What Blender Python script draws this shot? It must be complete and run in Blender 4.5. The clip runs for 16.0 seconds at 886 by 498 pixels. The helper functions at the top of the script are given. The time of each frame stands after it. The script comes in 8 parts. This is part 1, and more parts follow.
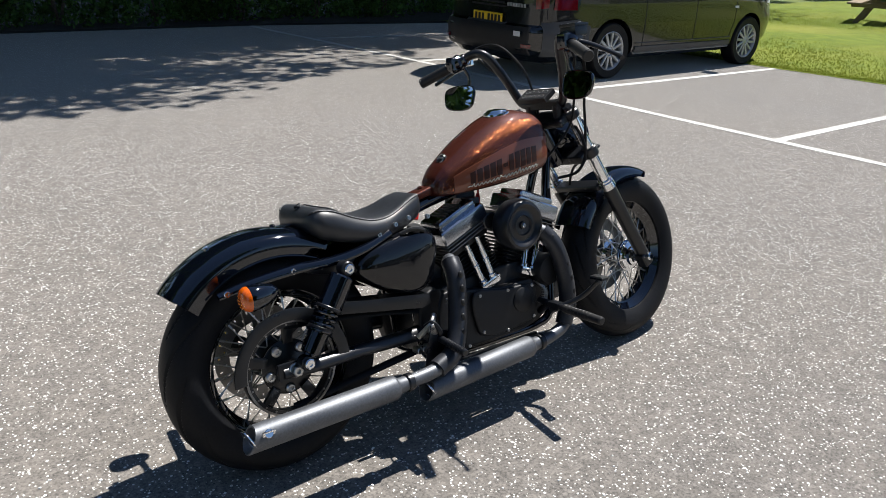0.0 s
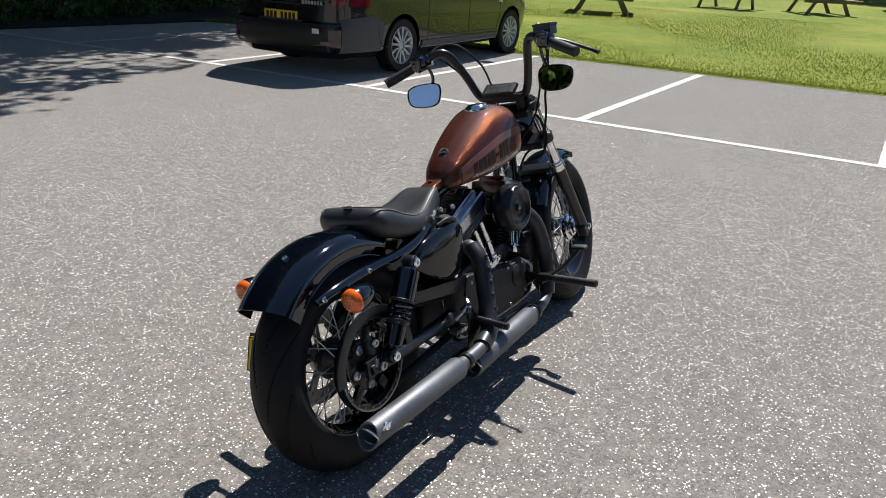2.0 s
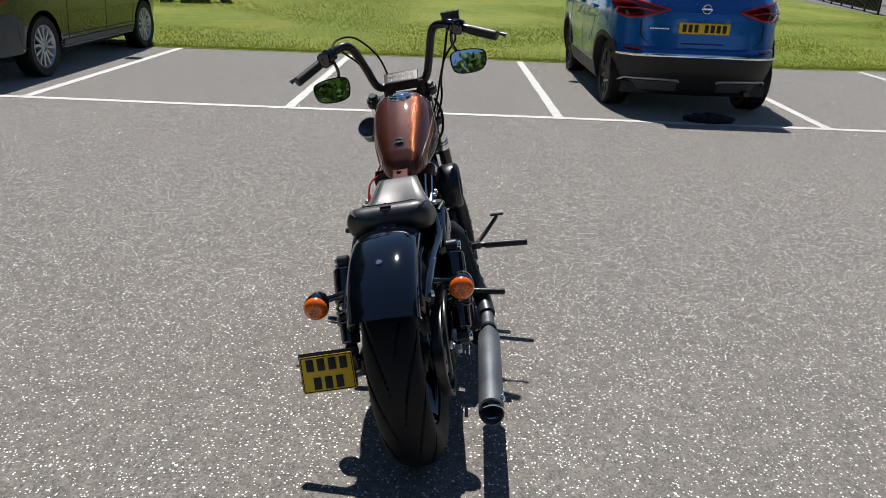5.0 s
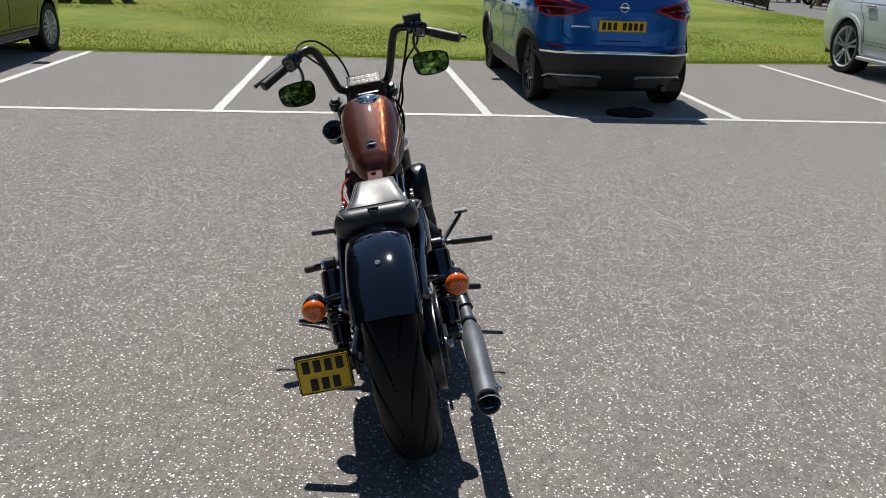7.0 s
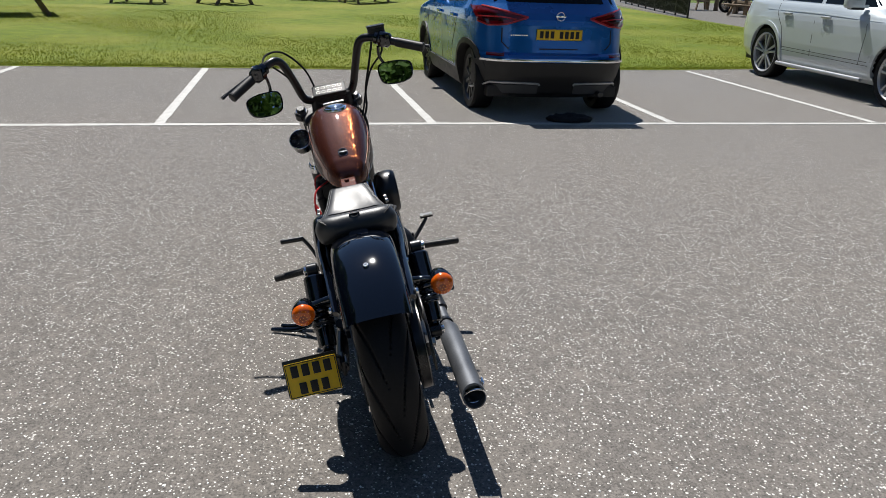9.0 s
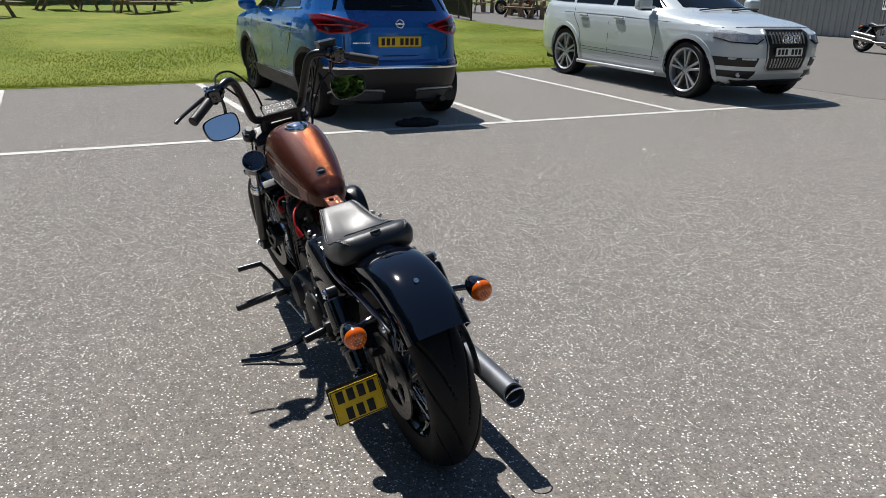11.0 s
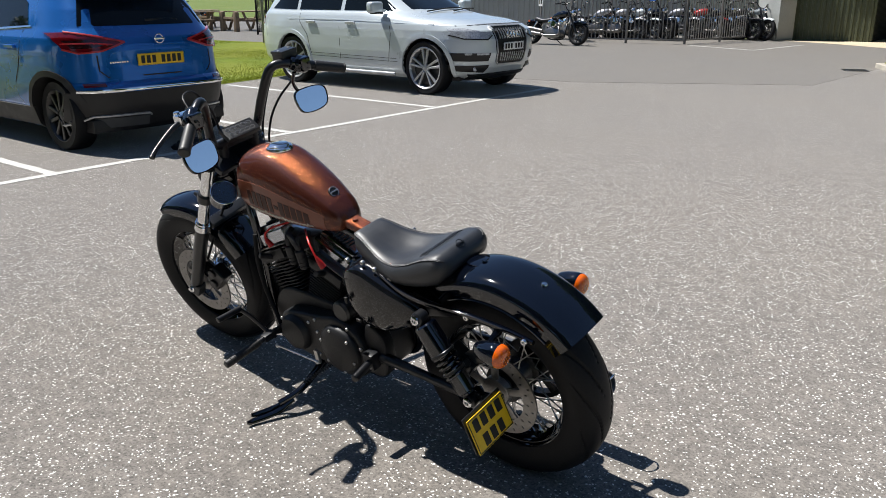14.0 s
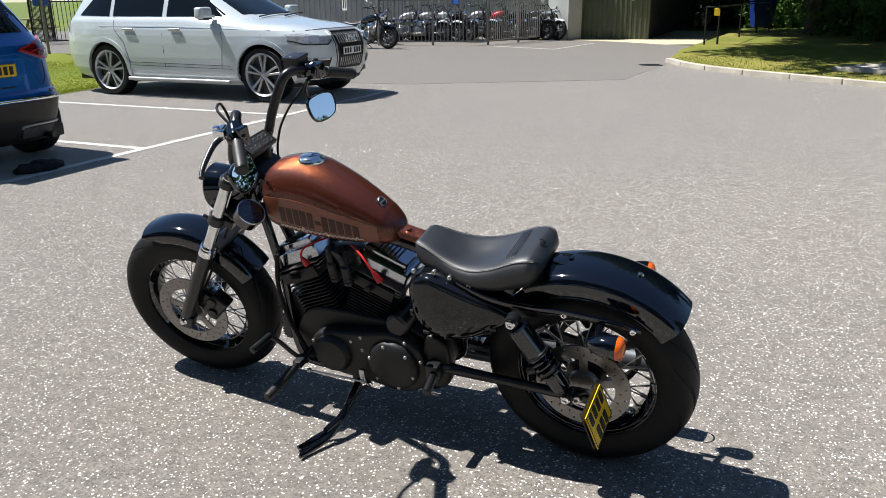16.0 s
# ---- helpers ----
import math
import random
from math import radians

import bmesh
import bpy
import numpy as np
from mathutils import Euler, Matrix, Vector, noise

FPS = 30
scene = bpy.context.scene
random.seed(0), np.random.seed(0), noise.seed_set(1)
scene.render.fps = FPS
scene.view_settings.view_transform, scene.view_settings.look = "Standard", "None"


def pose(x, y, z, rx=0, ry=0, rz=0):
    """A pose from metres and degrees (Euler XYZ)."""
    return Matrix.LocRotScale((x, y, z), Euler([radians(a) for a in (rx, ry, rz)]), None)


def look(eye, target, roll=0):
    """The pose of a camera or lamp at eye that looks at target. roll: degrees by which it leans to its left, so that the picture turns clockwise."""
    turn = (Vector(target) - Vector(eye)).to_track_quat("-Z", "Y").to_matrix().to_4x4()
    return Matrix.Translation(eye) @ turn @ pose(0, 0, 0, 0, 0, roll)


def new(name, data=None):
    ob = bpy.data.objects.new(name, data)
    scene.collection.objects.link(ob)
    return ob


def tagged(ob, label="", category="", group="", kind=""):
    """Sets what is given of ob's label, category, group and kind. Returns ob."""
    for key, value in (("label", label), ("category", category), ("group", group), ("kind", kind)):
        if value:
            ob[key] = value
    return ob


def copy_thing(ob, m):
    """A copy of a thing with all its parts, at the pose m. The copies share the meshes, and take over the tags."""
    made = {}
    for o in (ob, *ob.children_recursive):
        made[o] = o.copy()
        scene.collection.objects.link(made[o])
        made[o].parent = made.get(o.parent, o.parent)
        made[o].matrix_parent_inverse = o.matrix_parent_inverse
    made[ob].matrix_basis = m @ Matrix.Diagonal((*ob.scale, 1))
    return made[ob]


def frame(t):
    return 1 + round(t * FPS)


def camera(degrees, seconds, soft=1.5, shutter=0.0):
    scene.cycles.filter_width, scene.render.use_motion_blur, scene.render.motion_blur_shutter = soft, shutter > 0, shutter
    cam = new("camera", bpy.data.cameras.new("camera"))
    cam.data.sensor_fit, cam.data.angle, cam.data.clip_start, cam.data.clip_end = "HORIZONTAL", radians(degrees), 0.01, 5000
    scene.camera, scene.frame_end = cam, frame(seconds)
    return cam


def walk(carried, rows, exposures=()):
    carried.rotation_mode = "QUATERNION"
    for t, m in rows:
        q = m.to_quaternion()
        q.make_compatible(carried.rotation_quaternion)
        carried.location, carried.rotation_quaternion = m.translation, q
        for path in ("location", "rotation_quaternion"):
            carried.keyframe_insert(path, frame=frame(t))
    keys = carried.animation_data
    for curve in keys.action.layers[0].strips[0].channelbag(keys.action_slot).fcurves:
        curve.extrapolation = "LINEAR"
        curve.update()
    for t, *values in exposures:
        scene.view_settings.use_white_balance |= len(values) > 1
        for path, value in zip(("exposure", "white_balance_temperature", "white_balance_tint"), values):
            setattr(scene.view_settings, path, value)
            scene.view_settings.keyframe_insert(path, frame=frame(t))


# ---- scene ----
cam = camera(58.9, 16.0, soft=0.8)
PATH = [
    (0, (0.074, 0.054, 1.478), (1.219, 1.52, 0.745), 2.2),
    (0.5, (-0.166, 0.12, 1.48), (1.097, 1.488, 0.75), 2.3),
    (1, (-0.311, 0.265, 1.461), (1.064, 1.522, 0.734), 2.5),
    (1.5, (-0.455, 0.446, 1.475), (1.027, 1.577, 0.75), 2.6),
    (2, (-0.667, 0.601, 1.484), (0.915, 1.59, 0.765), 2.7),
    (2.5, (-0.836, 0.753, 1.474), (0.835, 1.587, 0.76), 2.9),
    (3, (-0.915, 0.996, 1.473), (0.831, 1.663, 0.762), 3.1),
    (3.5, (-1.022, 1.23, 1.474), (0.783, 1.72, 0.766), 3.1),
    (4, (-1.179, 1.457, 1.485), (0.664, 1.773, 0.777), 3.0),
    (4.5, (-1.186, 1.629, 1.46), (0.677, 1.79, 0.752), 2.6),
    (4.7, (-1.159, 1.705, 1.459), (0.708, 1.813, 0.75), 2.5),
    (6.8, (-1.214, 2.03, 1.47), (0.649, 1.856, 0.763), 2.3),
    (7, (-1.219, 2.032, 1.473), (0.644, 1.85, 0.767), 2.4),
    (7.5, (-1.222, 2.04, 1.476), (0.64, 1.837, 0.774), 2.6),
    (8, (-1.244, 2.056, 1.477), (0.618, 1.827, 0.785), 2.6),
    (8.5, (-1.289, 2.093, 1.474), (0.571, 1.821, 0.792), 2.5),
    (8.7, (-1.296, 2.121, 1.473), (0.562, 1.823, 0.793), 2.4),
    (10.8, (-1.114, 2.808, 1.493), (0.603, 2.019, 0.838), 1.7),
    (11, (-1.108, 2.872, 1.483), (0.586, 2.031, 0.834), 1.7),
    (11.5, (-1.023, 3.003, 1.449), (0.611, 2.043, 0.811), 1.5),
    (12, (-0.884, 3.147, 1.439), (0.682, 2.073, 0.809), 1.1),
    (12.5, (-0.762, 3.295, 1.438), (0.728, 2.116, 0.815), 0.7),
    (13, (-0.625, 3.511, 1.446), (0.783, 2.234, 0.826), 0.3),
    (13.5, (-0.502, 3.638, 1.431), (0.819, 2.271, 0.81), -0.1),
    (14, (-0.299, 3.722, 1.429), (0.93, 2.27, 0.809), -0.3),
    (14.5, (-0.135, 3.804, 1.438), (0.994, 2.273, 0.82), -0.3),
    (15, (0.032, 3.955, 1.451), (1.058, 2.352, 0.837), -0.3),
    (15.5, (0.179, 4.071, 1.443), (1.1, 2.405, 0.829), -0.5),
    (16, (0.41, 4.132, 1.426), (1.215, 2.407, 0.812), -0.7),
]
walk(cam, [(t, look(eye, target, roll)) for t, eye, target, roll in PATH],
     exposures=((0.0, 0.81), (1.5, 0.73), (3.5, 0.56), (5.0, 0.41), (7.0, 0.37), (8.5, 0.37), (11.0, 0.45), (13.0, 0.61), (14.5, 0.76), (16.0, 0.86)))

# ---- world, sun, exposure ----
SUN_WAY = Vector((0.55, 0.115, 1.0)).normalized()
world = bpy.data.worlds.new("sky")
world.use_nodes = True
scene.world = world
wn = world.node_tree
sky = wn.nodes.new("ShaderNodeTexSky")
sky.sky_type, sky.sun_disc = "NISHITA", False
sky.altitude = 1200
sky.sun_elevation = math.asin(SUN_WAY.z)
sky.sun_rotation = math.atan2(SUN_WAY.x, SUN_WAY.y)
sky.air_density, sky.dust_density, sky.ozone_density = 1.0, 0.15, 4.0
wn.links.new(sky.outputs["Color"], wn.nodes["Background"].inputs["Color"])
wn.nodes["Background"].inputs["Strength"].default_value = 0.064
sun_data = bpy.data.lights.new("sun", "SUN")
sun_data.energy, sun_data.angle, sun_data.color = 5.0, radians(0.55), (1.0, 0.972, 0.93)
sun = new("sun", sun_data)
sun.matrix_world = look(SUN_WAY * 60, (0, 0, 0))


# ---- materials ----
def mat(name, color, rough=0.5, metal=0.0, coat=0.0, var=0.25, scale=6.0, fine=60.0, bump=0.0, rvar=0.12,
        trans=0.0, spec=0.5, ior=1.45, emit=None):
    """A surface with grain at two scales in its colour, gloss and relief."""
    m = bpy.data.materials.new(name)
    m.use_nodes = True
    nt = m.node_tree
    b = nt.nodes["Principled BSDF"]
    b.inputs["Metallic"].default_value = metal
    b.inputs["Coat Weight"].default_value = coat
    b.inputs["Coat Roughness"].default_value = 0.03
    b.inputs["Transmission Weight"].default_value = trans
    b.inputs["Specular IOR Level"].default_value = spec
    b.inputs["IOR"].default_value = ior
    tc = nt.nodes.new("ShaderNodeTexCoord")
    big, small = nt.nodes.new("ShaderNodeTexNoise"), nt.nodes.new("ShaderNodeTexNoise")
    big.inputs["Scale"].default_value, big.inputs["Detail"].default_value = scale, 4
    small.inputs["Scale"].default_value, small.inputs["Detail"].default_value = fine, 3
    for n in (big, small):
        nt.links.new(tc.outputs["Object"], n.inputs["Vector"])
    add = nt.nodes.new("ShaderNodeMath")
    add.operation = "ADD"
    nt.links.new(big.outputs["Fac"], add.inputs[0])
    nt.links.new(small.outputs["Fac"], add.inputs[1])
    ramp = nt.nodes.new("ShaderNodeMapRange")
    ramp.inputs["From Min"].default_value, ramp.inputs["From Max"].default_value = 0.6, 1.4
    ramp.inputs["To Min"].default_value, ramp.inputs["To Max"].default_value = 1 - var, 1 + var
    nt.links.new(add.outputs[0], ramp.inputs["Value"])
    mul = nt.nodes.new("ShaderNodeVectorMath")
    mul.operation = "SCALE"
    mul.inputs[0].default_value = color
    nt.links.new(ramp.outputs[0], mul.inputs["Scale"])
    nt.links.new(mul.outputs[0], b.inputs["Base Color"])
    rr = nt.nodes.new("ShaderNodeMapRange")
    rr.inputs["From Min"].default_value, rr.inputs["From Max"].default_value = 0.3, 0.7
    rr.inputs["To Min"].default_value, rr.inputs["To Max"].default_value = max(0.0, rough * (1 - rvar)), min(1, rough * (1 + rvar))
    nt.links.new(big.outputs["Fac"], rr.inputs["Value"])
    nt.links.new(rr.outputs[0], b.inputs["Roughness"])
    if bump:
        bp = nt.nodes.new("ShaderNodeBump")
        bp.inputs["Strength"].default_value, bp.inputs["Distance"].default_value = 0.6, bump
        nt.links.new(small.outputs["Fac"], bp.inputs["Height"])
        nt.links.new(bp.outputs[0], b.inputs["Normal"])
    if emit:
        b.inputs["Emission Color"].default_value = (*emit[:3], 1)
        b.inputs["Emission Strength"].default_value = emit[3]
    return m


def node(nt, kind, **kw):
    n = nt.nodes.new(kind)
    for k, v in kw.items():
        n.inputs[k.replace("_", " ")].default_value = v
    return n


def math_node(nt, op, a, b=0.0):
    n = nt.nodes.new("ShaderNodeMath")
    n.operation = op
    for i, v in enumerate((a, b)):
        if isinstance(v, (int, float)):
            n.inputs[i].default_value = v
        else:
            nt.links.new(v, n.inputs[i])
    return n.outputs[0]


def mix_node(nt, fac, a, b):
    n = nt.nodes.new("ShaderNodeMix")
    n.data_type = "RGBA"
    for i, v in ((0, fac), (6, a), (7, b)):
        if isinstance(v, (int, float)):
            n.inputs[i].default_value = v
        elif isinstance(v, tuple):
            n.inputs[i].default_value = (*v, 1)
        else:
            nt.links.new(v, n.inputs[i])
    return n.outputs[2]


def range_node(nt, v, a, b, c=0.0, d=1.0):
    n = node(nt, "ShaderNodeMapRange", From_Min=a, From_Max=b, To_Min=c, To_Max=d)
    nt.links.new(v, n.inputs["Value"])
    return n.outputs[0]


def node_at(nt, co, s):
    n = node(nt, "ShaderNodeTexVoronoi", Scale=s)
    nt.links.new(co, n.inputs["Vector"])
    return n


def asphalt_material(name, tone, chips, chip_tone, scale):
    """Worn tarmac: dark binder, pale stone chips of several sizes, patches and drifts."""
    m = bpy.data.materials.new(name)
    m.use_nodes = True
    nt = m.node_tree
    b = nt.nodes["Principled BSDF"]
    tc = nt.nodes.new("ShaderNodeTexCoord")
    co = tc.outputs["Object"]

    def tex(kind, s, **kw):
        n = node(nt, kind, Scale=s, **kw)
        nt.links.new(co, n.inputs["Vector"])
        return n
    warp = tex("ShaderNodeTexNoise", 60.0, Detail=2.0)
    shift = nt.nodes.new("ShaderNodeVectorMath")
    shift.operation = "MULTIPLY_ADD"
    nt.links.new(warp.outputs["Color"], shift.inputs[0])
    shift.inputs[1].default_value = (0.0036, 0.0036, 0.0036)
    nt.links.new(co, shift.inputs[2])
    v1, v2, v3 = (node(nt, "ShaderNodeTexVoronoi", Scale=s) for s in (scale, scale * 1.9, scale * 0.52))
    for v in (v1, v2, v3):
        nt.links.new(shift.outputs[0], v.inputs["Vector"])
    big = tex("ShaderNodeTexNoise", 0.35, Detail=5.0, Roughness=0.6)
    mid = tex("ShaderNodeTexNoise", 1.6, Detail=6.0, Roughness=0.65)
    fine = tex("ShaderNodeTexNoise", 170.0, Detail=2.0)
    grit = tex("ShaderNodeTexNoise", 100.0, Detail=3.0, Roughness=0.65)

    def chip(v, size, share):
        sep = nt.nodes.new("ShaderNodeSeparateColor")
        nt.links.new(v.outputs["Color"], sep.inputs[0])
        pick = math_node(nt, "GREATER_THAN", sep.outputs[0], 1 - share)
        r = math_node(nt, "MULTIPLY", sep.outputs[1], size)
        near = math_node(nt, "LESS_THAN", v.outputs["Distance"], math_node(nt, "ADD", r, size * 0.35))
        return math_node(nt, "MULTIPLY", pick, near), sep.outputs[2]
    c1, t1 = chip(v1, 0.30, 0.20 * chips)
    c2, t2 = chip(v2, 0.44, 0.10 * chips)
    c3, t3 = chip(v3, 0.17, 0.08 * chips)
    drift = tex("ShaderNodeTexNoise", 9.0, Detail=4.0, Roughness=0.6)
    pit, _ = chip(node_at(nt, shift.outputs[0], scale * 1.35), 0.24, 0.16)
    base = mix_node(nt, range_node(nt, mid.outputs["Fac"], 0.3, 0.7), tuple(c * 0.86 for c in tone), tuple(c * 1.08 for c in tone))
    base = mix_node(nt, range_node(nt, big.outputs["Fac"], 0.35, 0.65, 0, 0.55), base, tuple(c * f for c, f in zip(tone, (1.12, 1.08, 1.0))))
    base = mix_node(nt, range_node(nt, grit.outputs["Fac"], 0.38, 0.56, 0.0, 0.9), tuple(c * 0.40 for c in tone), base)
    base = mix_node(nt, range_node(nt, fine.outputs["Fac"], 0.35, 0.65, 0, 0.2), base, tuple(c * 1.5 for c in tone))
    base = mix_node(nt, math_node(nt, "MULTIPLY", pit, 0.8), base, tuple(c * 0.15 for c in tone))
    base = mix_node(nt, range_node(nt, drift.outputs["Fac"], 0.46, 0.70, 0.0, 0.35), base, tuple(c * f for c, f in zip(tone, (1.22, 1.18, 1.12))))
    for size, low, high in ((58.0, 0.80, 1.18), (24.0, 0.93, 1.06)):
        cell = node_at(nt, shift.outputs[0], scale * size / 82.0)
        sep = nt.nodes.new("ShaderNodeSeparateColor")
        nt.links.new(cell.outputs["Color"], sep.inputs[0])
        gain = nt.nodes.new("ShaderNodeVectorMath")
        gain.operation = "SCALE"
        nt.links.new(base, gain.inputs[0])
        nt.links.new(range_node(nt, sep.outputs[0], 0.0, 1.0, low, high), gain.inputs["Scale"])
        base = gain.outputs[0]
    pale = mix_node(nt, t1, tuple(c * 0.72 for c in chip_tone), chip_tone)
    for c in (c2, c1, c3):
        base = mix_node(nt, c, base, pale)
    nt.links.new(base, b.inputs["Base Color"])
    nt.links.new(range_node(nt, math_node(nt, "MAXIMUM", c1, c2), 0.0, 1.0, 0.90, 0.80), b.inputs["Roughness"])
    b.inputs["Specular IOR Level"].default_value = 0.25
    b.inputs["Diffuse Roughness"].default_value = 0.3
    b.inputs["Sheen Weight"].default_value = 0.3
    b.inputs["Sheen Roughness"].default_value = 0.45
    b.inputs["Sheen Tint"].default_value = (1.0, 0.95, 0.88, 1)
    h = math_node(nt, "ADD", math_node(nt, "MULTIPLY", grit.outputs["Fac"], 1.0), math_node(nt, "MULTIPLY", v2.outputs["Distance"], -0.5))
    bp = node(nt, "ShaderNodeBump", Strength=0.5, Distance=0.0016)
    nt.links.new(h, bp.inputs["Height"])
    nt.links.new(bp.outputs[0], b.inputs["Normal"])
    return m


def grass_material(name, dark, light, dry):
    m = bpy.data.materials.new(name)
    m.use_nodes = True
    nt = m.node_tree
    b = nt.nodes["Principled BSDF"]
    tc = nt.nodes.new("ShaderNodeTexCoord")
    big, mid, fine = (node(nt, "ShaderNodeTexNoise", Scale=s, Detail=d) for s, d in ((0.3, 4.0), (3.0, 5.0), (45.0, 3.0)))
    for n in (big, mid, fine):
        nt.links.new(tc.outputs["Object"], n.inputs["Vector"])
    c = mix_node(nt, range_node(nt, mid.outputs["Fac"], 0.32, 0.68), dark, light)
    c = mix_node(nt, range_node(nt, big.outputs["Fac"], 0.45, 0.68, 0, 0.7), c, dry)
    geo = nt.nodes.new("ShaderNodeNewGeometry")
    c = mix_node(nt, math_node(nt, "MULTIPLY", geo.outputs["Random Per Island"], 0.45), c, dry)
    c = mix_node(nt, range_node(nt, fine.outputs["Fac"], 0.3, 0.7, 0.0, 0.4), c, dark)
    nt.links.new(c, b.inputs["Base Color"])
    b.inputs["Roughness"].default_value = 0.7
    b.inputs["Specular IOR Level"].default_value = 0.1
    bp = node(nt, "ShaderNodeBump", Strength=0.7, Distance=0.03)
    nt.links.new(fine.outputs["Fac"], bp.inputs["Height"])
    nt.links.new(bp.outputs[0], b.inputs["Normal"])
    return m


def leaf_material(name, dark, light):
    m = bpy.data.materials.new(name)
    m.use_nodes = True
    nt = m.node_tree
    b = nt.nodes["Principled BSDF"]
    geo = nt.nodes.new("ShaderNodeNewGeometry")
    c = mix_node(nt, geo.outputs["Random Per Island"], dark, light)
    nt.links.new(c, b.inputs["Base Color"])
    b.inputs["Roughness"].default_value = 0.5
    b.inputs["Specular IOR Level"].default_value = 0.15
    t = nt.nodes.new("ShaderNodeBsdfTranslucent")
    nt.links.new(c, t.inputs["Color"])
    mx = node(nt, "ShaderNodeMixShader", Fac=0.3)
    nt.links.new(b.outputs[0], mx.inputs[1])
    nt.links.new(t.outputs[0], mx.inputs[2])
    nt.links.new(mx.outputs[0], nt.nodes["Material Output"].inputs["Surface"])
    return m


def flake_paint(name, low, high):
    """Candy copper paint with coarse metal flake under clear lacquer."""
    m = bpy.data.materials.new(name)
    m.use_nodes = True
    nt = m.node_tree
    b = nt.nodes["Principled BSDF"]
    tc = nt.nodes.new("ShaderNodeTexCoord")
    v = node(nt, "ShaderNodeTexVoronoi", Scale=620.0)
    nt.links.new(tc.outputs["Object"], v.inputs["Vector"])
    sep = nt.nodes.new("ShaderNodeSeparateColor")
    nt.links.new(v.outputs["Color"], sep.inputs[0])
    c = mix_node(nt, sep.outputs[0], low, high)
    flake = math_node(nt, "GREATER_THAN", sep.outputs[1], 0.91)
    c = mix_node(nt, flake, c, (0.66, 0.19, 0.065))
    b.inputs["Specular IOR Level"].default_value = 0.12
    nt.links.new(c, b.inputs["Base Color"])
    nt.links.new(range_node(nt, flake, 0.0, 1.0, 0.22, 1.0), b.inputs["Metallic"])
    nt.links.new(range_node(nt, flake, 0.0, 1.0, 0.55, 0.27), b.inputs["Roughness"])
    b.inputs["Coat Weight"].default_value = 0.7
    b.inputs["Coat Roughness"].default_value = 0.03
    tilt = nt.nodes.new("ShaderNodeVectorMath")
    tilt.operation = "MULTIPLY_ADD"
    nt.links.new(v.outputs["Color"], tilt.inputs[0])
    tilt.inputs[1].default_value = (0.60, 0.60, 0.60)
    tilt.inputs[2].default_value = (-0.30, -0.30, -0.30)
    only = nt.nodes.new("ShaderNodeVectorMath")
    only.operation = "SCALE"
    nt.links.new(tilt.outputs[0], only.inputs[0])
    nt.links.new(flake, only.inputs["Scale"])
    geo = nt.nodes.new("ShaderNodeNewGeometry")
    add = nt.nodes.new("ShaderNodeVectorMath")
    nt.links.new(only.outputs[0], add.inputs[0])
    nt.links.new(geo.outputs["Normal"], add.inputs[1])
    norm = nt.nodes.new("ShaderNodeVectorMath")
    norm.operation = "NORMALIZE"
    nt.links.new(add.outputs[0], norm.inputs[0])
    nt.links.new(norm.outputs[0], b.inputs["Normal"])
    return m


M_ASPHALT = asphalt_material("tarmac_chipped", (0.209, 0.192, 0.175), 1.0, (0.92, 0.90, 0.85), 80.0)
M_ROAD = asphalt_material("tarmac_smooth", (0.202, 0.187, 0.170), 0.4, (0.34, 0.32, 0.29), 120.0)
M_LINE = mat("road_paint", (0.47, 0.465, 0.44), 0.6, var=0.28, scale=9, fine=120, bump=0.002)
M_GRASS = grass_material("lawn_grass", (0.070, 0.112, 0.007), (0.155, 0.206, 0.016), (0.265, 0.25, 0.046))
M_BLADE = leaf_material("grass_blade", (0.105, 0.155, 0.009), (0.33, 0.355, 0.055))
M_VERGE = grass_material("verge_grass", (0.065, 0.10, 0.014), (0.15, 0.20, 0.028), (0.34, 0.27, 0.09))
M_GROUND = grass_material("far_grass", (0.06, 0.11, 0.02), (0.10, 0.16, 0.03), (0.2, 0.2, 0.07))
M_LEAF = leaf_material("leaf_broad", (0.022, 0.05, 0.010), (0.07, 0.13, 0.022))
M_LEAF_DARK = leaf_material("leaf_dark", (0.030, 0.075, 0.015), (0.105, 0.20, 0.042))
M_BARK = mat("bark", (0.10, 0.075, 0.05), 0.9, var=0.5, scale=9, fine=40, bump=0.02)
M_SOIL = mat("soil", (0.022, 0.020, 0.014), 0.95, var=0.5, scale=4, fine=30, bump=0.02)
M_KERB = mat("kerb_concrete", (0.40, 0.37, 0.31), 0.85, var=0.3, scale=5, fine=70, bump=0.003)
M_SAND = mat("pale_paving", (0.50, 0.42, 0.30), 0.9, var=0.2, scale=3, fine=60, bump=0.003)

M_GLOSS = mat("black_gloss_paint", (0.0014, 0.0022, 0.0050), 0.35, coat=1.0, var=0.15, scale=3, fine=300, rvar=0.2, spec=0.0)
M_COVER = mat("black_cover_paint", (0.004, 0.0045, 0.0060), 0.35, coat=1.0, var=0.15, scale=3, fine=300, rvar=0.2, spec=0.0)
M_GLOSS.node_tree.nodes["Principled BSDF"].inputs["Coat Roughness"].default_value = 0.05
M_GLOSS.node_tree.nodes["Principled BSDF"].inputs["Coat IOR"].default_value = 1.75
M_COVER.node_tree.nodes["Principled BSDF"].inputs["Coat IOR"].default_value = 1.55
M_COVER.node_tree.nodes["Principled BSDF"].inputs["Coat Roughness"].default_value = 0.06
M_SATIN = mat("black_powder_coat", (0.008, 0.0088, 0.0110), 0.30, var=0.25, scale=14, fine=240, bump=0.0003, spec=0.6)
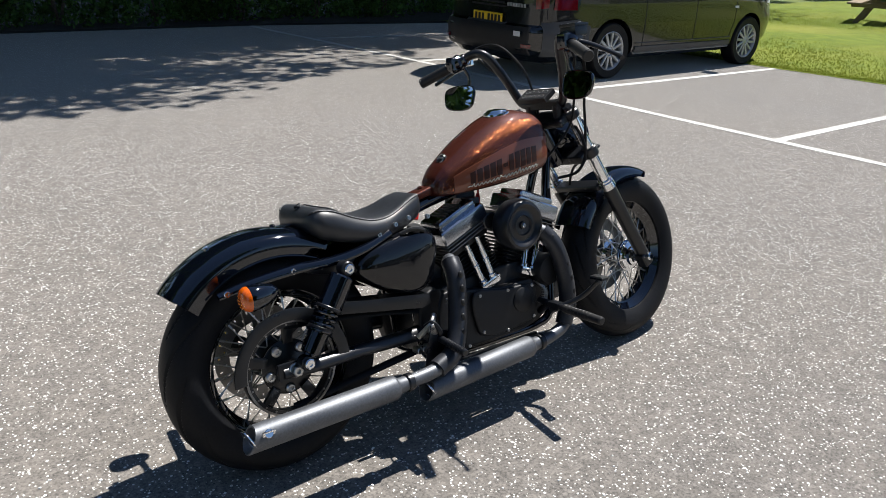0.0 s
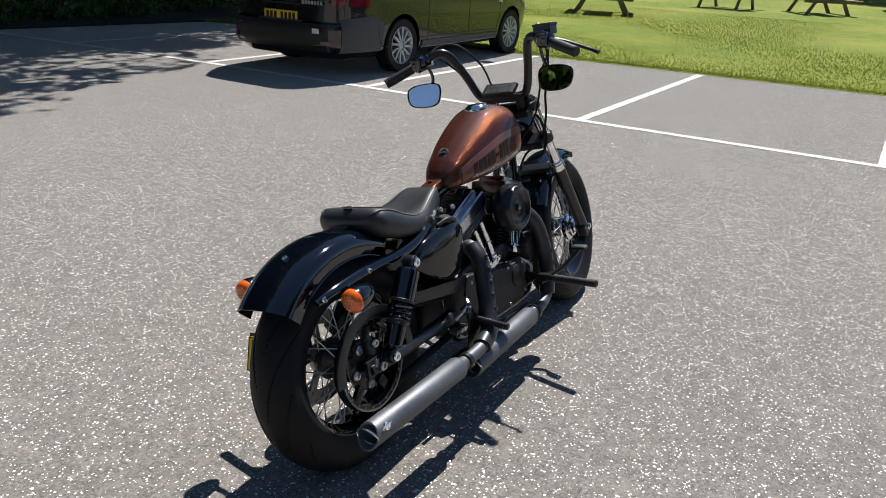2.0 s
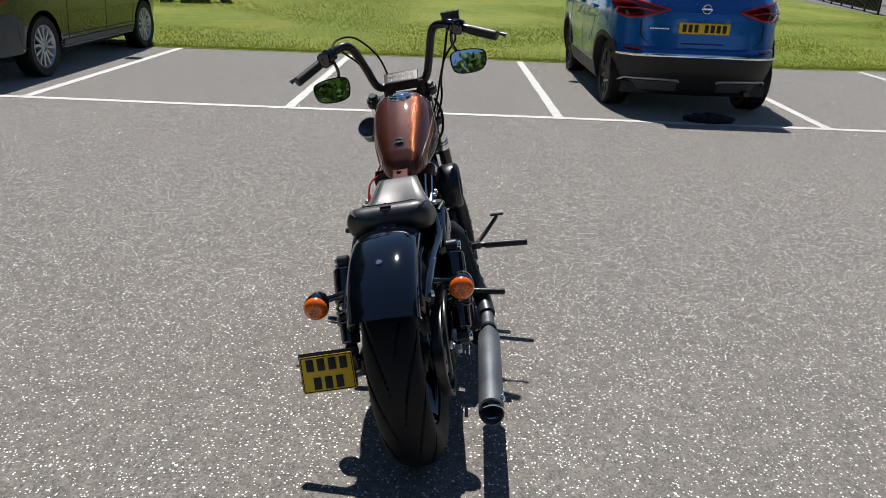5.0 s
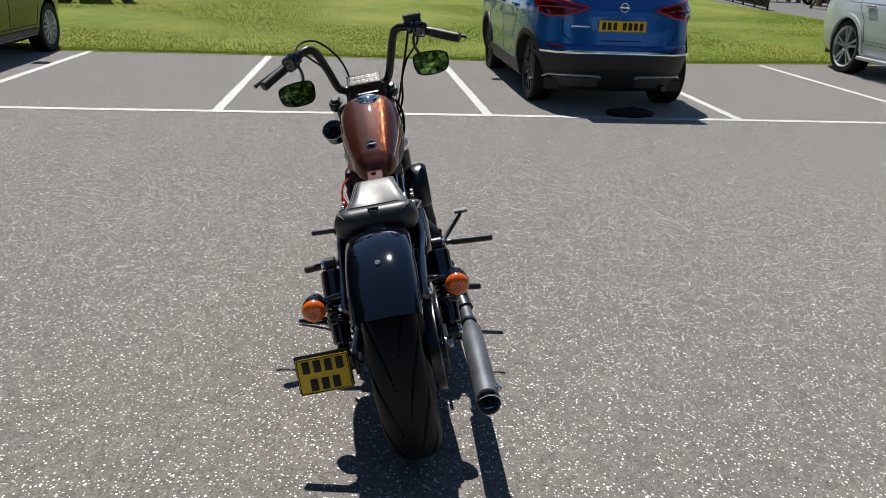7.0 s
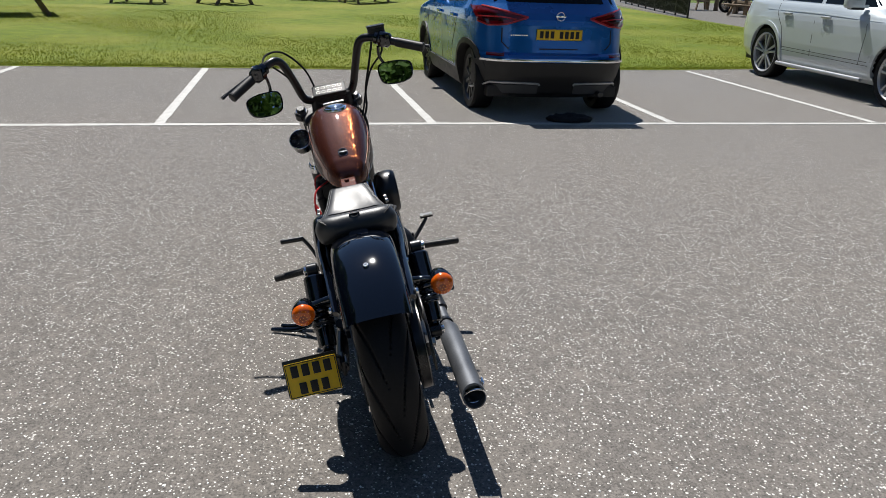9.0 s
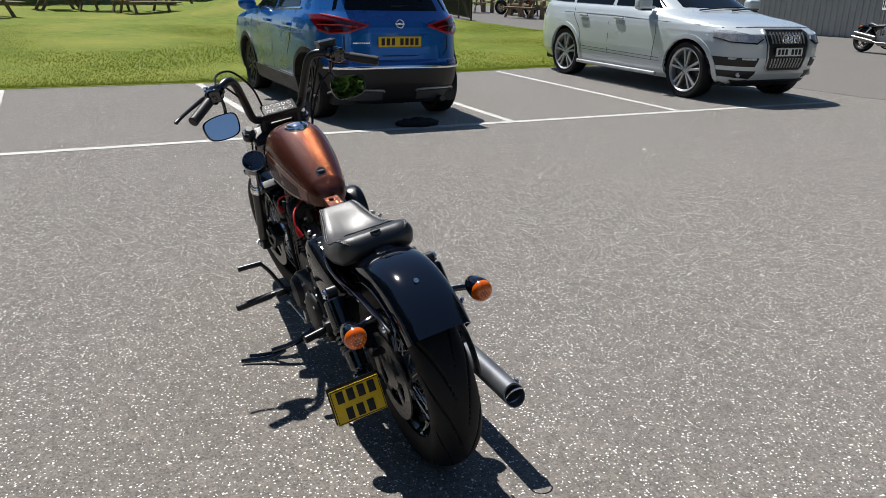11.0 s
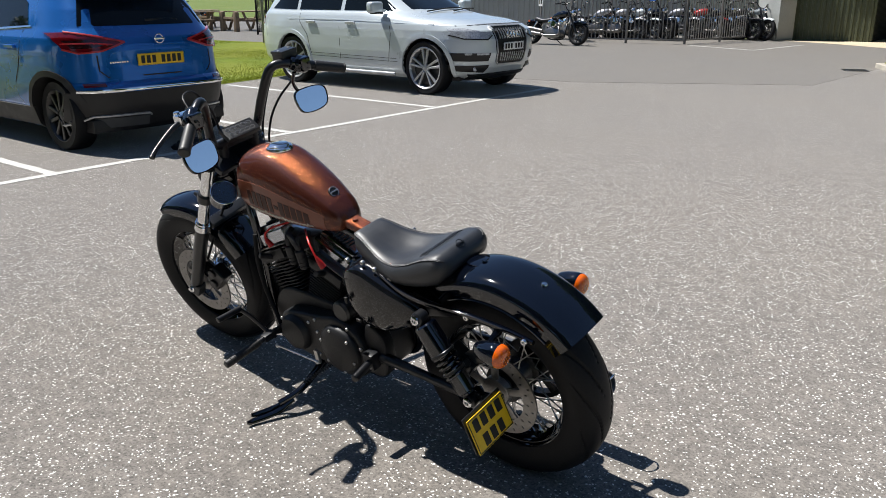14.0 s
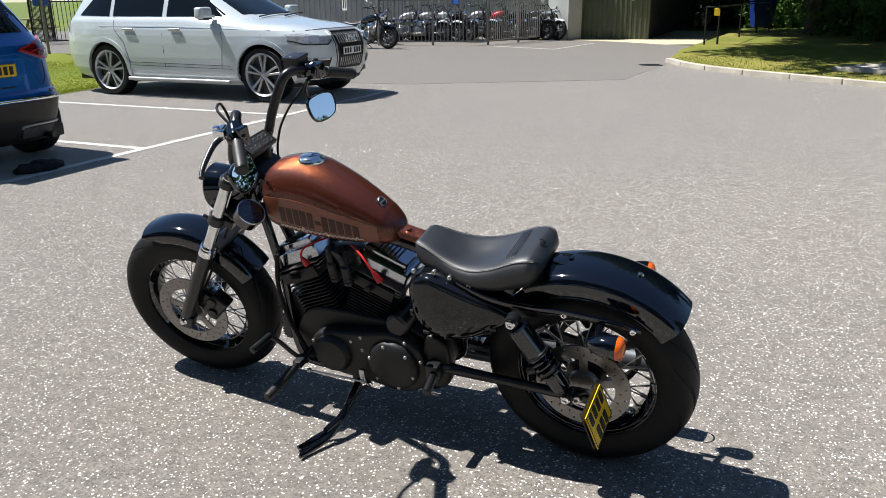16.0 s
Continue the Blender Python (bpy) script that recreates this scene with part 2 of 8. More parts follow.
M_WRINKLE = mat("black_wrinkle_engine", (0.0095, 0.0100, 0.0115), 0.46, var=0.3, scale=20, fine=420, bump=0.0006, spec=0.42)
M_PIPE = mat("satin_black_exhaust", (0.125, 0.132, 0.145), 0.50, metal=0.70, var=0.25, scale=9, fine=180, bump=0.0002)
M_SHIELD = mat("satin_black_heat_shield", (0.034, 0.036, 0.042), 0.38, metal=0.4, var=0.25, scale=9, fine=180, bump=0.0002)
M_CHROME = mat("chrome", (0.82, 0.83, 0.84), 0.07, metal=1.0, var=0.06, scale=20, fine=200, rvar=0.4)
M_STEEL = mat("brushed_steel", (0.55, 0.54, 0.52), 0.3, metal=1.0, var=0.15, scale=20, fine=220)
M_DISC = mat("brake_steel", (0.25, 0.24, 0.23), 0.36, metal=0.9, var=0.2, scale=30, fine=200)
M_DARKMETAL = mat("dark_metal", (0.06, 0.06, 0.06), 0.35, metal=0.8, var=0.3, scale=20, fine=200)
M_RUBBER = mat("tyre_rubber", (0.0075, 0.0080, 0.0095), 0.55, var=0.35, scale=8, fine=160, bump=0.0006, spec=0.22)
M_GRIP = mat("grip_rubber", (0.018, 0.018, 0.018), 0.5, var=0.2, scale=20, fine=300, bump=0.0005)
M_LEATHER = mat("black_leather", (0.017, 0.019, 0.023), 0.43, var=0.2, scale=10, fine=520, bump=0.0004, spec=0.7)
M_THREAD = mat("grey_thread", (0.34, 0.34, 0.34), 0.7, var=0.1)
M_FLAKE = flake_paint("copper_flake_paint", (0.042, 0.0078, 0.0042), (0.066, 0.0130, 0.0068))
M_TANKSIDE = mat("copper_side_paint", (0.200, 0.064, 0.034), 0.44, metal=0.1, spec=0.2, coat=0.9, var=0.12, scale=5, fine=400)
M_DECAL = mat("dark_tank_lettering", (0.052, 0.020, 0.014), 0.45, coat=0.3, spec=0.2, var=0.1)
M_SCRIPT = mat("cream_tank_script", (0.66, 0.60, 0.50), 0.4, coat=0.6, var=0.1)
M_AMBER = mat("amber_lens", (0.62, 0.105, 0.004), 0.16, coat=0.8, trans=0.0, var=0.25, scale=120, fine=260)
M_AMBERDARK = mat("amber_cell", (0.98, 0.34, 0.03), 0.2, coat=0.8, var=0.2, scale=80)
M_AMBERDIM = mat("amber_bulb", (0.30, 0.05, 0.003), 0.2, coat=0.8, var=0.2, scale=80)
M_RED = mat("red_lead", (0.45, 0.012, 0.012), 0.4, var=0.1)
M_PLATE = mat("yellow_plate", (0.80, 0.52, 0.015), 0.4, var=0.08, scale=10, fine=90)
M_WHITEPLATE = mat("white_plate", (0.74, 0.75, 0.74), 0.4, var=0.08)
M_INK = mat("black_ink", (0.008, 0.008, 0.008), 0.5, var=0.1)
M_MIRROR = mat("mirror_glass", (0.86, 0.88, 0.90), 0.012, metal=1.0, var=0.02, rvar=0.1)
M_BADGE = mat("silver_badge", (0.62, 0.62, 0.62), 0.2, metal=0.9, var=0.1)
M_DIAL = mat("dial_face", (0.02, 0.02, 0.025), 0.3, coat=0.4, var=0.1)
M_CLEAR = mat("clear_glass", (0.9, 0.92, 0.92), 0.02, trans=1.0, var=0.0, rvar=0.0)
M_PLASTIC = mat("black_plastic", (0.011, 0.011, 0.012), 0.5, var=0.2, scale=10, fine=260, bump=0.0004)
M_CARGLASS = mat("tinted_glass", (0.004, 0.006, 0.007), 0.03, spec=0.28, var=0.1, rvar=0.2)
M_BLUE = mat("blue_metallic_paint", (0.004, 0.125, 0.44), 0.28, metal=0.40, coat=1.0, var=0.08, scale=2, fine=500)
M_PALE = mat("pale_silver_paint", (0.53, 0.585, 0.61), 0.3, metal=0.12, coat=1.0, var=0.04, scale=2, fine=400)
M_VAN = mat("black_van_paint", (0.005, 0.006, 0.006), 0.24, coat=1.0, spec=0.4, var=0.15, scale=2, fine=300)
M_GREYTRIM = mat("grey_plastic_trim", (0.055, 0.057, 0.06), 0.55, var=0.15, scale=8, fine=300, bump=0.0005)
M_ALLOY = mat("silver_alloy", (0.44, 0.45, 0.46), 0.36, metal=0.55, var=0.1, scale=12, fine=120)
M_REDLENS = mat("red_lamp_lens", (0.13, 0.003, 0.008), 0.1, coat=0.8, trans=0.0, var=0.4, scale=25, fine=140)
M_SMOKED = mat("smoked_lamp_lens", (0.035, 0.008, 0.012), 0.08, coat=0.8, var=0.5, scale=30, fine=120)
M_LAMP = mat("headlamp_glass", (0.42, 0.44, 0.47), 0.12, metal=0.1, coat=1.0, var=0.5, scale=14, fine=60)
M_CLAD_GREY = mat("grey_cladding", (0.40, 0.415, 0.40), 0.55, metal=0.1, var=0.15, scale=2, fine=40)
M_CLAD_GREEN = mat("green_cladding", (0.085, 0.10, 0.06), 0.6, var=0.2, scale=2, fine=40)
# near-black because the courtyard's deep shade is put into the colour
M_SHADECLAD = mat("shaded_cladding", (0.014, 0.016, 0.013), 0.7, var=0.3, scale=2, fine=40)
M_ROCKER = mat("polished_grey_metal", (0.46, 0.48, 0.52), 0.15, metal=1.0, var=0.1, scale=20, fine=200)
M_FENCE = mat("galvanised_fence", (0.24, 0.23, 0.215), 0.5, metal=0.2, var=0.25, scale=6, fine=60)
M_WOOD = mat("weathered_wood", (0.22, 0.165, 0.11), 0.8, var=0.35, scale=5, fine=50, bump=0.003)
M_BIN = mat("blue_bin_plastic", (0.008, 0.03, 0.17), 0.45, var=0.15)
M_SIGNBLUE = mat("blue_sign", (0.03, 0.10, 0.36), 0.5, var=0.1)
M_ORANGE = mat("orange_paint", (0.65, 0.12, 0.02), 0.3, coat=0.8, var=0.1)
M_REDPAINT = mat("red_paint", (0.45, 0.02, 0.02), 0.3, coat=0.8, var=0.1)
M_SILVERPAINT = mat("silver_paint", (0.5, 0.5, 0.52), 0.3, metal=0.5, coat=0.8, var=0.1)


# ---- shape helpers: a shape is (vertices, faces) ----
def join(*shapes):
    V, F = [], []
    for v, f in shapes:
        o = len(V)
        V += [tuple(p) for p in v]
        F += [tuple(i + o for i in q) for q in f]
    return V, F


def moved(g, m):
    return [tuple(m @ Vector(p)) for p in g[0]], g[1]


def mirrored(g):
    return [(x, -y, z) for x, y, z in g[0]], [tuple(reversed(f)) for f in g[1]]


def as_mesh(name, g, material, smooth=38):
    me = bpy.data.meshes.new(name)
    me.from_pydata([tuple(p) for p in g[0]], [], [tuple(f) for f in g[1]])
    me.materials.append(material)
    if smooth:
        me.shade_smooth()
        me.set_sharp_from_angle(angle=radians(smooth))
    else:
        me.shade_flat()
    me.update()
    return me


def part(name, g, material, parent, label="", smooth=38):
    ob = new(name, as_mesh(name, g, material, smooth))
    ob.parent = parent
    if label:
        ob["label"] = label
    return ob


def piece(name, me, parent, m=None):
    ob = new(name, me)
    ob.parent = parent
    if m is not None:
        ob.matrix_basis = m
    return ob


def thing(name, m, label, category, group="", kind=""):
    ob = new(name)
    ob.empty_display_size = 0.1
    ob.matrix_world = m
    return tagged(ob, label, category, group, kind)


def single(name, g, material, label, category="", group="", kind="", m=None, smooth=38):
    ob = new(name, as_mesh(name, g, material, smooth))
    if m is not None:
        ob.matrix_world = m
    return tagged(ob, label, category, group, kind)


def from_bm(bm):
    bm.verts.index_update()
    g = [tuple(v.co) for v in bm.verts], [tuple(v.index for v in f.verts) for f in bm.faces]
    bm.free()
    return g


def box(c, s, bevel=0.0, seg=2, m=None):
    bm = bmesh.new()
    bmesh.ops.create_cube(bm, size=1)
    for v in bm.verts:
        v.co = Vector((v.co.x * s[0], v.co.y * s[1], v.co.z * s[2]))
    if bevel:
        bmesh.ops.bevel(bm, geom=bm.edges[:], offset=bevel, segments=seg, affect="EDGES", profile=0.7)
    g = from_bm(bm)
    t = Matrix.Translation(c) @ (m or Matrix.Identity(4))
    return moved(g, t)


def basis(axis):
    a = Vector(axis).normalized()
    u = a.orthogonal().normalized()
    if abs(a.y) > 0.9:
        u = Vector((1, 0, 0)) - a * a.x
        u.normalize()
    return a, u, a.cross(u)


def lathe(p0, axis, profile, seg=32, closed=False, arc=None):
    """profile: (radius, height along axis) pairs; radius 0 closes an end."""
    a, u, w = basis(axis)
    p0 = Vector(p0)
    V, F, rows = [], [], []
    for r, h in profile:
        if r < 1e-6:
            rows.append([len(V)])
            V.append(tuple(p0 + a * h))
            continue
        rows.append(list(range(len(V), len(V) + seg)))
        for k in range(seg):
            t = 2 * math.pi * k / seg
            V.append(tuple(p0 + a * h + (u * math.cos(t) + w * math.sin(t)) * r))
    pairs = list(zip(rows, rows[1:])) + ([(rows[-1], rows[0])] if closed else [])
    for A, B in pairs:
        for k in range(seg):
            j = (k + 1) % seg
            if len(A) == 1 and len(B) == 1:
                continue
            if len(A) == 1:
                F.append((A[0], B[j], B[k])[::-1])
            elif len(B) == 1:
                F.append((A[k], A[j], B[0]))
            else:
                F.append((A[k], A[j], B[j], B[k]))
    if not closed:
        if len(rows[0]) > 1:
            F.append(tuple(reversed(rows[0])))
        if len(rows[-1]) > 1:
            F.append(tuple(rows[-1]))
    return V, F


def rod(p0, p1, r, r1=None, seg=16, ch=0.0):
    p0, p1 = Vector(p0), Vector(p1)
    L = (p1 - p0).length
    r1 = r if r1 is None else r1
    ch = min(ch, r * 0.9, r1 * 0.9, L * 0.45)
    prof = [(r, 0), (r1, L)] if not ch else [(r - ch, 0), (r, ch), (r1, L - ch), (r1 - ch, L)]
    return lathe(p0, p1 - p0, prof, seg)


def ball(c, s, seg=20, rings=12):
    prof = [(math.sin(math.pi * k / rings), -math.cos(math.pi * k / rings)) for k in range(rings + 1)]
    prof[0], prof[-1] = (0, -1), (0, 1)
    V, F = lathe((0, 0, 0), (0, 0, 1), prof, seg)
    s = (s, s, s) if isinstance(s, (int, float)) else s
    return [(c[0] + x * s[0], c[1] + y * s[1], c[2] + z * s[2]) for x, y, z in V], F


def spline(pts, n=6):
    P = [Vector(p) for p in pts]
    if len(P) < 3:
        return P
    out = []
    Q = [2 * P[0] - P[1]] + P + [2 * P[-1] - P[-2]]
    for i in range(1, len(Q) - 2):
        a, b, c, d = Q[i - 1:i + 3]
        for k in range(n):
            t = k / n
            out.append(0.5 * ((2 * b) + (c - a) * t + (2 * a - 5 * b + 4 * c - d) * t * t + (3 * b - a - 3 * c + d) * t ** 3))
    out.append(P[-1])
    return out


def tube(pts, r, seg=12, n=6, caps=True, flat=1.0):
    """A round pipe along a smooth line; r may be a list for the given points."""
    line = spline(pts, n)
    m = len(line)
    rs = [r] * m if isinstance(r, (int, float)) else list(np.interp(np.linspace(0, len(r) - 1, m), range(len(r)), r))
    V, F = [], []
    u = None
    for i, p in enumerate(line):
        t = (line[min(i + 1, m - 1)] - line[max(i - 1, 0)]).normalized()
        u = t.orthogonal() if u is None else u - t * u.dot(t)
        u.normalize()
        w = t.cross(u)
        for k in range(seg):
            a = 2 * math.pi * k / seg
            V.append(tuple(p + (u * math.cos(a) + w * math.sin(a) * flat) * rs[i]))
    for i in range(m - 1):
        for k in range(seg):
            j = (k + 1) % seg
            F.append((i * seg + k, i * seg + j, (i + 1) * seg + j, (i + 1) * seg + k))
    if caps:
        F.append(tuple(reversed(range(seg))))
        F.append(tuple(range((m - 1) * seg, m * seg)))
    return V, F


def loft(rings, caps=True, loop=True):
    n = len(rings[0])
    V = [tuple(p) for r in rings for p in r]
    F = []
    for i in range(len(rings) - 1):
        for k in range(n if loop else n - 1):
            j = (k + 1) % n
            F.append((i * n + k, i * n + j, (i + 1) * n + j, (i + 1) * n + k))
    if caps:
        F.append(tuple(reversed(range(n))))
        F.append(tuple(range((len(rings) - 1) * n, len(rings) * n)))
    return V, F


def plate(poly, y0, y1, bevel=0.0, seg=2, plane="xz"):
    """A flat shape given by its outline in a plane, with thickness and eased edges."""
    bm = bmesh.new()
    put = {"xz": lambda a, b, c: (a, c, b), "xy": lambda a, b, c: (a, b, c), "yz": lambda a, b, c: (c, a, b)}[plane]
    lo = [bm.verts.new(put(a, b, y0)) for a, b in poly]
    hi = [bm.verts.new(put(a, b, y1)) for a, b in poly]
    n = len(poly)
    f0, f1 = bm.faces.new(lo), bm.faces.new(hi)
    for i in range(n):
        bm.faces.new((lo[i], lo[(i + 1) % n], hi[(i + 1) % n], hi[i]))
    bmesh.ops.recalc_face_normals(bm, faces=bm.faces[:])
    if bevel:
        edges = [e for e in bm.edges if f0 in e.link_faces or f1 in e.link_faces]
        bmesh.ops.bevel(bm, geom=edges, offset=bevel, segments=seg, affect="EDGES", profile=0.6)
    bmesh.ops.triangulate(bm, faces=[f for f in bm.faces if len(f.verts) > 4])
    return from_bm(bm)


def domed(poly, y0, y1):
    """A cover that bulges from its outline at y0 to its crown at y1."""
    cx, cz = sum(p[0] for p in poly) / len(poly), sum(p[1] for p in poly) / len(poly)
    rings = [[(cx + (x - cx) * q, y0 + (y1 - y0) * h, cz + (z - cz) * q) for x, z in poly]
             for q, h in ((1.0, 0.0), (1.0, 0.52), (0.992, 0.62), (0.972, 0.71), (0.94, 0.79), (0.89, 0.86), (0.80, 0.91), (0.66, 0.95), (0.45, 0.985), (0.20, 1.0))]
    return loft(rings)


def rounded(pts, n=5):
    """A smooth closed outline through the points."""
    P = [Vector((*p, 0)) for p in pts]
    out, k = [], len(P)
    for i in range(k):
        a, b, c, d = P[i - 1], P[i], P[(i + 1) % k], P[(i + 2) % k]
        for q in range(n):
            t = q / n
            v = 0.5 * ((2 * b) + (c - a) * t + (2 * a - 5 * b + 4 * c - d) * t * t + (3 * b - a - 3 * c + d) * t ** 3)
            out.append((v.x, v.y))
    return out


def coil(p0, p1, R, r, turns, seg=8, per=18):
    a, u, w = basis(Vector(p1) - Vector(p0))
    L = (Vector(p1) - Vector(p0)).length
    n = int(turns * per)
    pts = [Vector(p0) + a * (L * k / n) + (u * math.cos(2 * math.pi * k / per) + w * math.sin(2 * math.pi * k / per)) * R for k in range(n + 1)]
    return tube(pts, r, seg, 1)


def torus(c, axis, R, r, seg=40, ring=10):
    return lathe(c, axis, [(R + r * math.cos(2 * math.pi * k / ring), r * math.sin(2 * math.pi * k / ring)) for k in range(ring)], seg, closed=True)
# ---- ground and setting ----
def sheet(name, poly, z, thick, material, label, kind="structure", category=""):
    return single(name, plate(poly, z - thick, z, 0.0, plane="xy"), material, label, category, kind=kind, smooth=0)


def rough_ground():
    """The land all round, to the horizon."""
    n, half = 60, 900.0
    ticks = [math.copysign(abs(t) ** 2.2, t) * half for t in np.linspace(-1, 1, n + 1)]
    V = [(x + 2, y, -0.06) for x in ticks for y in ticks]
    F = [(i * (n + 1) + j, (i + 1) * (n + 1) + j, (i + 1) * (n + 1) + j + 1, i * (n + 1) + j + 1) for i in range(n) for j in range(n)]
    single("ground", (V, F), M_GROUND, "grassy land around the car park", kind="structure", smooth=0)


rough_ground()
sheet("car_park", [(-40, -7.0), (-0.7, -9.75), (3.25, -13.6), (3.39, -9.84), (6.65, -7.95), (11.65, -7.3), (11.45, -5.7), (11.02, -3.4), (10.52, 0.8), (10.42, 4.5), (10.33, 5.9), (10.36, 9.0), (9.6, 12.4), (5.9, 13.05), (2.0, 13.1), (-40, 13.4)], 0.0, 0.12, M_ASPHALT, "worn grey chipped tarmac car park")
sheet("road", [(3.25, -13.6), (3.30, -19.6), (4.4, -19.85), (5.9, -20.9), (8.6, -22.2), (16.0, -24.0), (44, -24), (44, -14.4), (27.4, -12.1), (21.0, -11.5), (14.0, -8.6), (11.65, -7.3), (6.65, -7.95), (3.39, -9.84)], 0.003, 0.12, M_ROAD, "smoother grey tarmac access road")
sheet("pavement", [(4.4, -19.85), (3.5, -20.2), (3.9, -29.0), (7.6, -29.5), (8.6, -22.2), (5.9, -20.9)], 0.010, 0.12, M_SAND, "pale sunlit sandy paving by the building")


def stripe(pts, w=0.095):
    """A painted line with slightly uneven edges."""
    rng = random.Random(int(abs(pts[0][0] * 97 + pts[0][1] * 31)))
    V, F = [], []
    P = []
    for (x0, y0), (x1, y1) in zip(pts, pts[1:]):
        n = max(2, int(math.hypot(x1 - x0, y1 - y0) / 0.12))
        P += [(x0 + (x1 - x0) * k / n, y0 + (y1 - y0) * k / n) for k in range(n)]
    P.append(pts[-1])
    for i, (x, y) in enumerate(P):
        a, b = P[max(0, i - 1)], P[min(len(P) - 1, i + 1)]
        d = Vector((b[0] - a[0], b[1] - a[1])).normalized()
        for s in (-1, 1):
            q = s * w / 2 + rng.uniform(-0.004, 0.004)
            V += [(x - d.y * q, y + d.x * q, 0.0035), (x - d.y * q, y + d.x * q, -0.01)]
    for i in range(len(P) - 1):
        a, b = i * 4, i * 4 + 4
        F += [(a, a + 2, b + 2, b), (a + 1, a, b, b + 1), (a + 2, a + 3, b + 3, b + 2)]
    return V, F


for pts in ([(6.52, -6.97), (6.45, -3.3), (6.37, 0.9), (6.31, 2.5), (6.24, 4.5), (6.19, 7.0), (6.13, 8.4), (5.83, 12.9)], [(6.26, 6.02), (10.30, 5.94)], [(6.32, 3.49), (10.38, 3.50)], [(6.42, 0.90), (10.46, 1.05)],
            [(6.46, -1.69), (10.6, -1.66)], [(6.50, -4.16), (10.98, -4.08)], [(6.52, -6.93), (11.4, -6.95)], [(6.18, 8.47), (10.2, 8.40)], [(6.05, 11.05), (9.9, 10.75)]):
    single("parking_line", stripe(pts), M_LINE, "worn white painted parking bay line", kind="structure", smooth=0)
for pts in ([(9.03, -18.05), (6.93, -17.16), (6.58, -20.1)],):
    g = stripe(pts, 0.07)
    single("road_line", ([(x, y, z + 0.003) for x, y, z in g[0]], g[1]), M_LINE, "thin worn white road marking", kind="structure", smooth=0)


def tarmac_stones():
    """Loose and proud pale chips on the tarmac, near the motorcycle."""
    rng = np.random.default_rng(11)
    V, F = [], []
    for k in range(9000):
        x, y = rng.uniform(-0.6, 6.3), rng.uniform(-2.6, 6.2)
        r = 0.0026 + 0.0030 * rng.random() ** 2
        o = len(V)
        a0 = rng.random() * 6.28
        n = 5
        for h, q in ((-0.001, 1.0), (r * 0.45, 0.7)):
            for j in range(n):
                a = a0 + 6.283 * j / n
                rr = r * q * (0.7 + 0.5 * ((j * 7 + k) % 5) / 5)
                V.append((x + rr * math.cos(a) * 1.25, y + rr * math.sin(a), h))
        F += [(o + j, o + (j + 1) % n, o + n + (j + 1) % n, o + n + j) for j in range(n)]
        F.append(tuple(o + n + j for j in range(n)))
    single("stone_chips", (V, F), mat("pale_chip", (0.92, 0.92, 0.89), 0.7, var=0.4, scale=30, fine=90), "pale stone chips in the tarmac surface", "gravel", kind="stuff", smooth=0)


tarmac_stones()


def lawn():
    """The grass beside the bays, gently uneven, with a low mound far back."""
    xs = np.concatenate([np.linspace(0, 1, 26) ** 1.6])
    V, F = [], []
    ys = np.linspace(-11.8, 14.0, 70)
    edge = lambda y: float(np.interp(y, [-12, -7.3, -5.7, -3.4, 0.8, 4.5, 5.9, 9.0, 14], [16.5, 11.65, 11.45, 11.02, 10.52, 10.42, 10.33, 10.36, 9.2]))
    for y in ys:
        e = edge(y)
        for q in xs:
            x = e - 0.01 + q * 46
            z = 0.022 + 0.03 * noise.noise((x * 0.3, y * 0.3, 0)) * min(1, (x - e) / 1.5) - 0.02 * (q == 0)
            z += 0.9 * math.exp(-((x - 31) / 4.0) ** 2 - ((y + 5.5) / 3.0) ** 2)
            V.append((x, y, z))
    n = len(xs)
    F = [(i * n + j, (i + 1) * n + j, (i + 1) * n + j + 1, i * n + j + 1)[::-1] for i in range(len(ys) - 1) for j in range(n - 1)]
    single("lawn", (V, F), M_GRASS, "mown sunlit lawn beside the parking bays", kind="structure", smooth=60)
    rng = np.random.default_rng(5)
    blades(rng, 150000, lambda k: (rng.uniform(-11, 13.5, k),), edge, 0.0)


def blades(rng, count, pick, edge, shift):
    y = rng.uniform(-11.5, 12.5, count)
    e = np.interp(y, [-12, -7.3, -5.7, -3.4, 0.8, 4.5, 5.9, 9.0, 14], [16.5, 11.65, 11.45, 11.02, 10.52, 10.42, 10.33, 10.36, 9.2])
    x = e - 0.02 + 13.0 * rng.random(count) ** 1.9
    grass_mesh("lawn_blades", x, y, np.full(count, 0.015), rng, 0.012, 0.032, M_BLADE)


def grass_mesh(name, x, y, z, rng, h0, h1, material):
    k = len(x)
    a = rng.random(k) * 6.283
    h = rng.uniform(h0, h1, k)
    w = 0.006 + 0.006 * rng.random(k)
    lean = rng.normal(0, 0.5, (k, 2)) * h[:, None]
    V = np.empty((k, 3, 3))
    V[:, 0] = np.stack([x - w * np.cos(a), y - w * np.sin(a), z], 1)
    V[:, 1] = np.stack([x + w * np.cos(a), y + w * np.sin(a), z], 1)
    V[:, 2] = np.stack([x + lean[:, 0], y + lean[:, 1], z + h], 1)
    me = bpy.data.meshes.new(name)
    me.from_pydata(V.reshape(-1, 3).tolist(), [], np.arange(3 * k).reshape(-1, 3).tolist())
    me.materials.append(material)
    ob = new(name, me)
    return tagged(ob, "short green grass blades with dry tips", "grass", kind="stuff")


lawn()


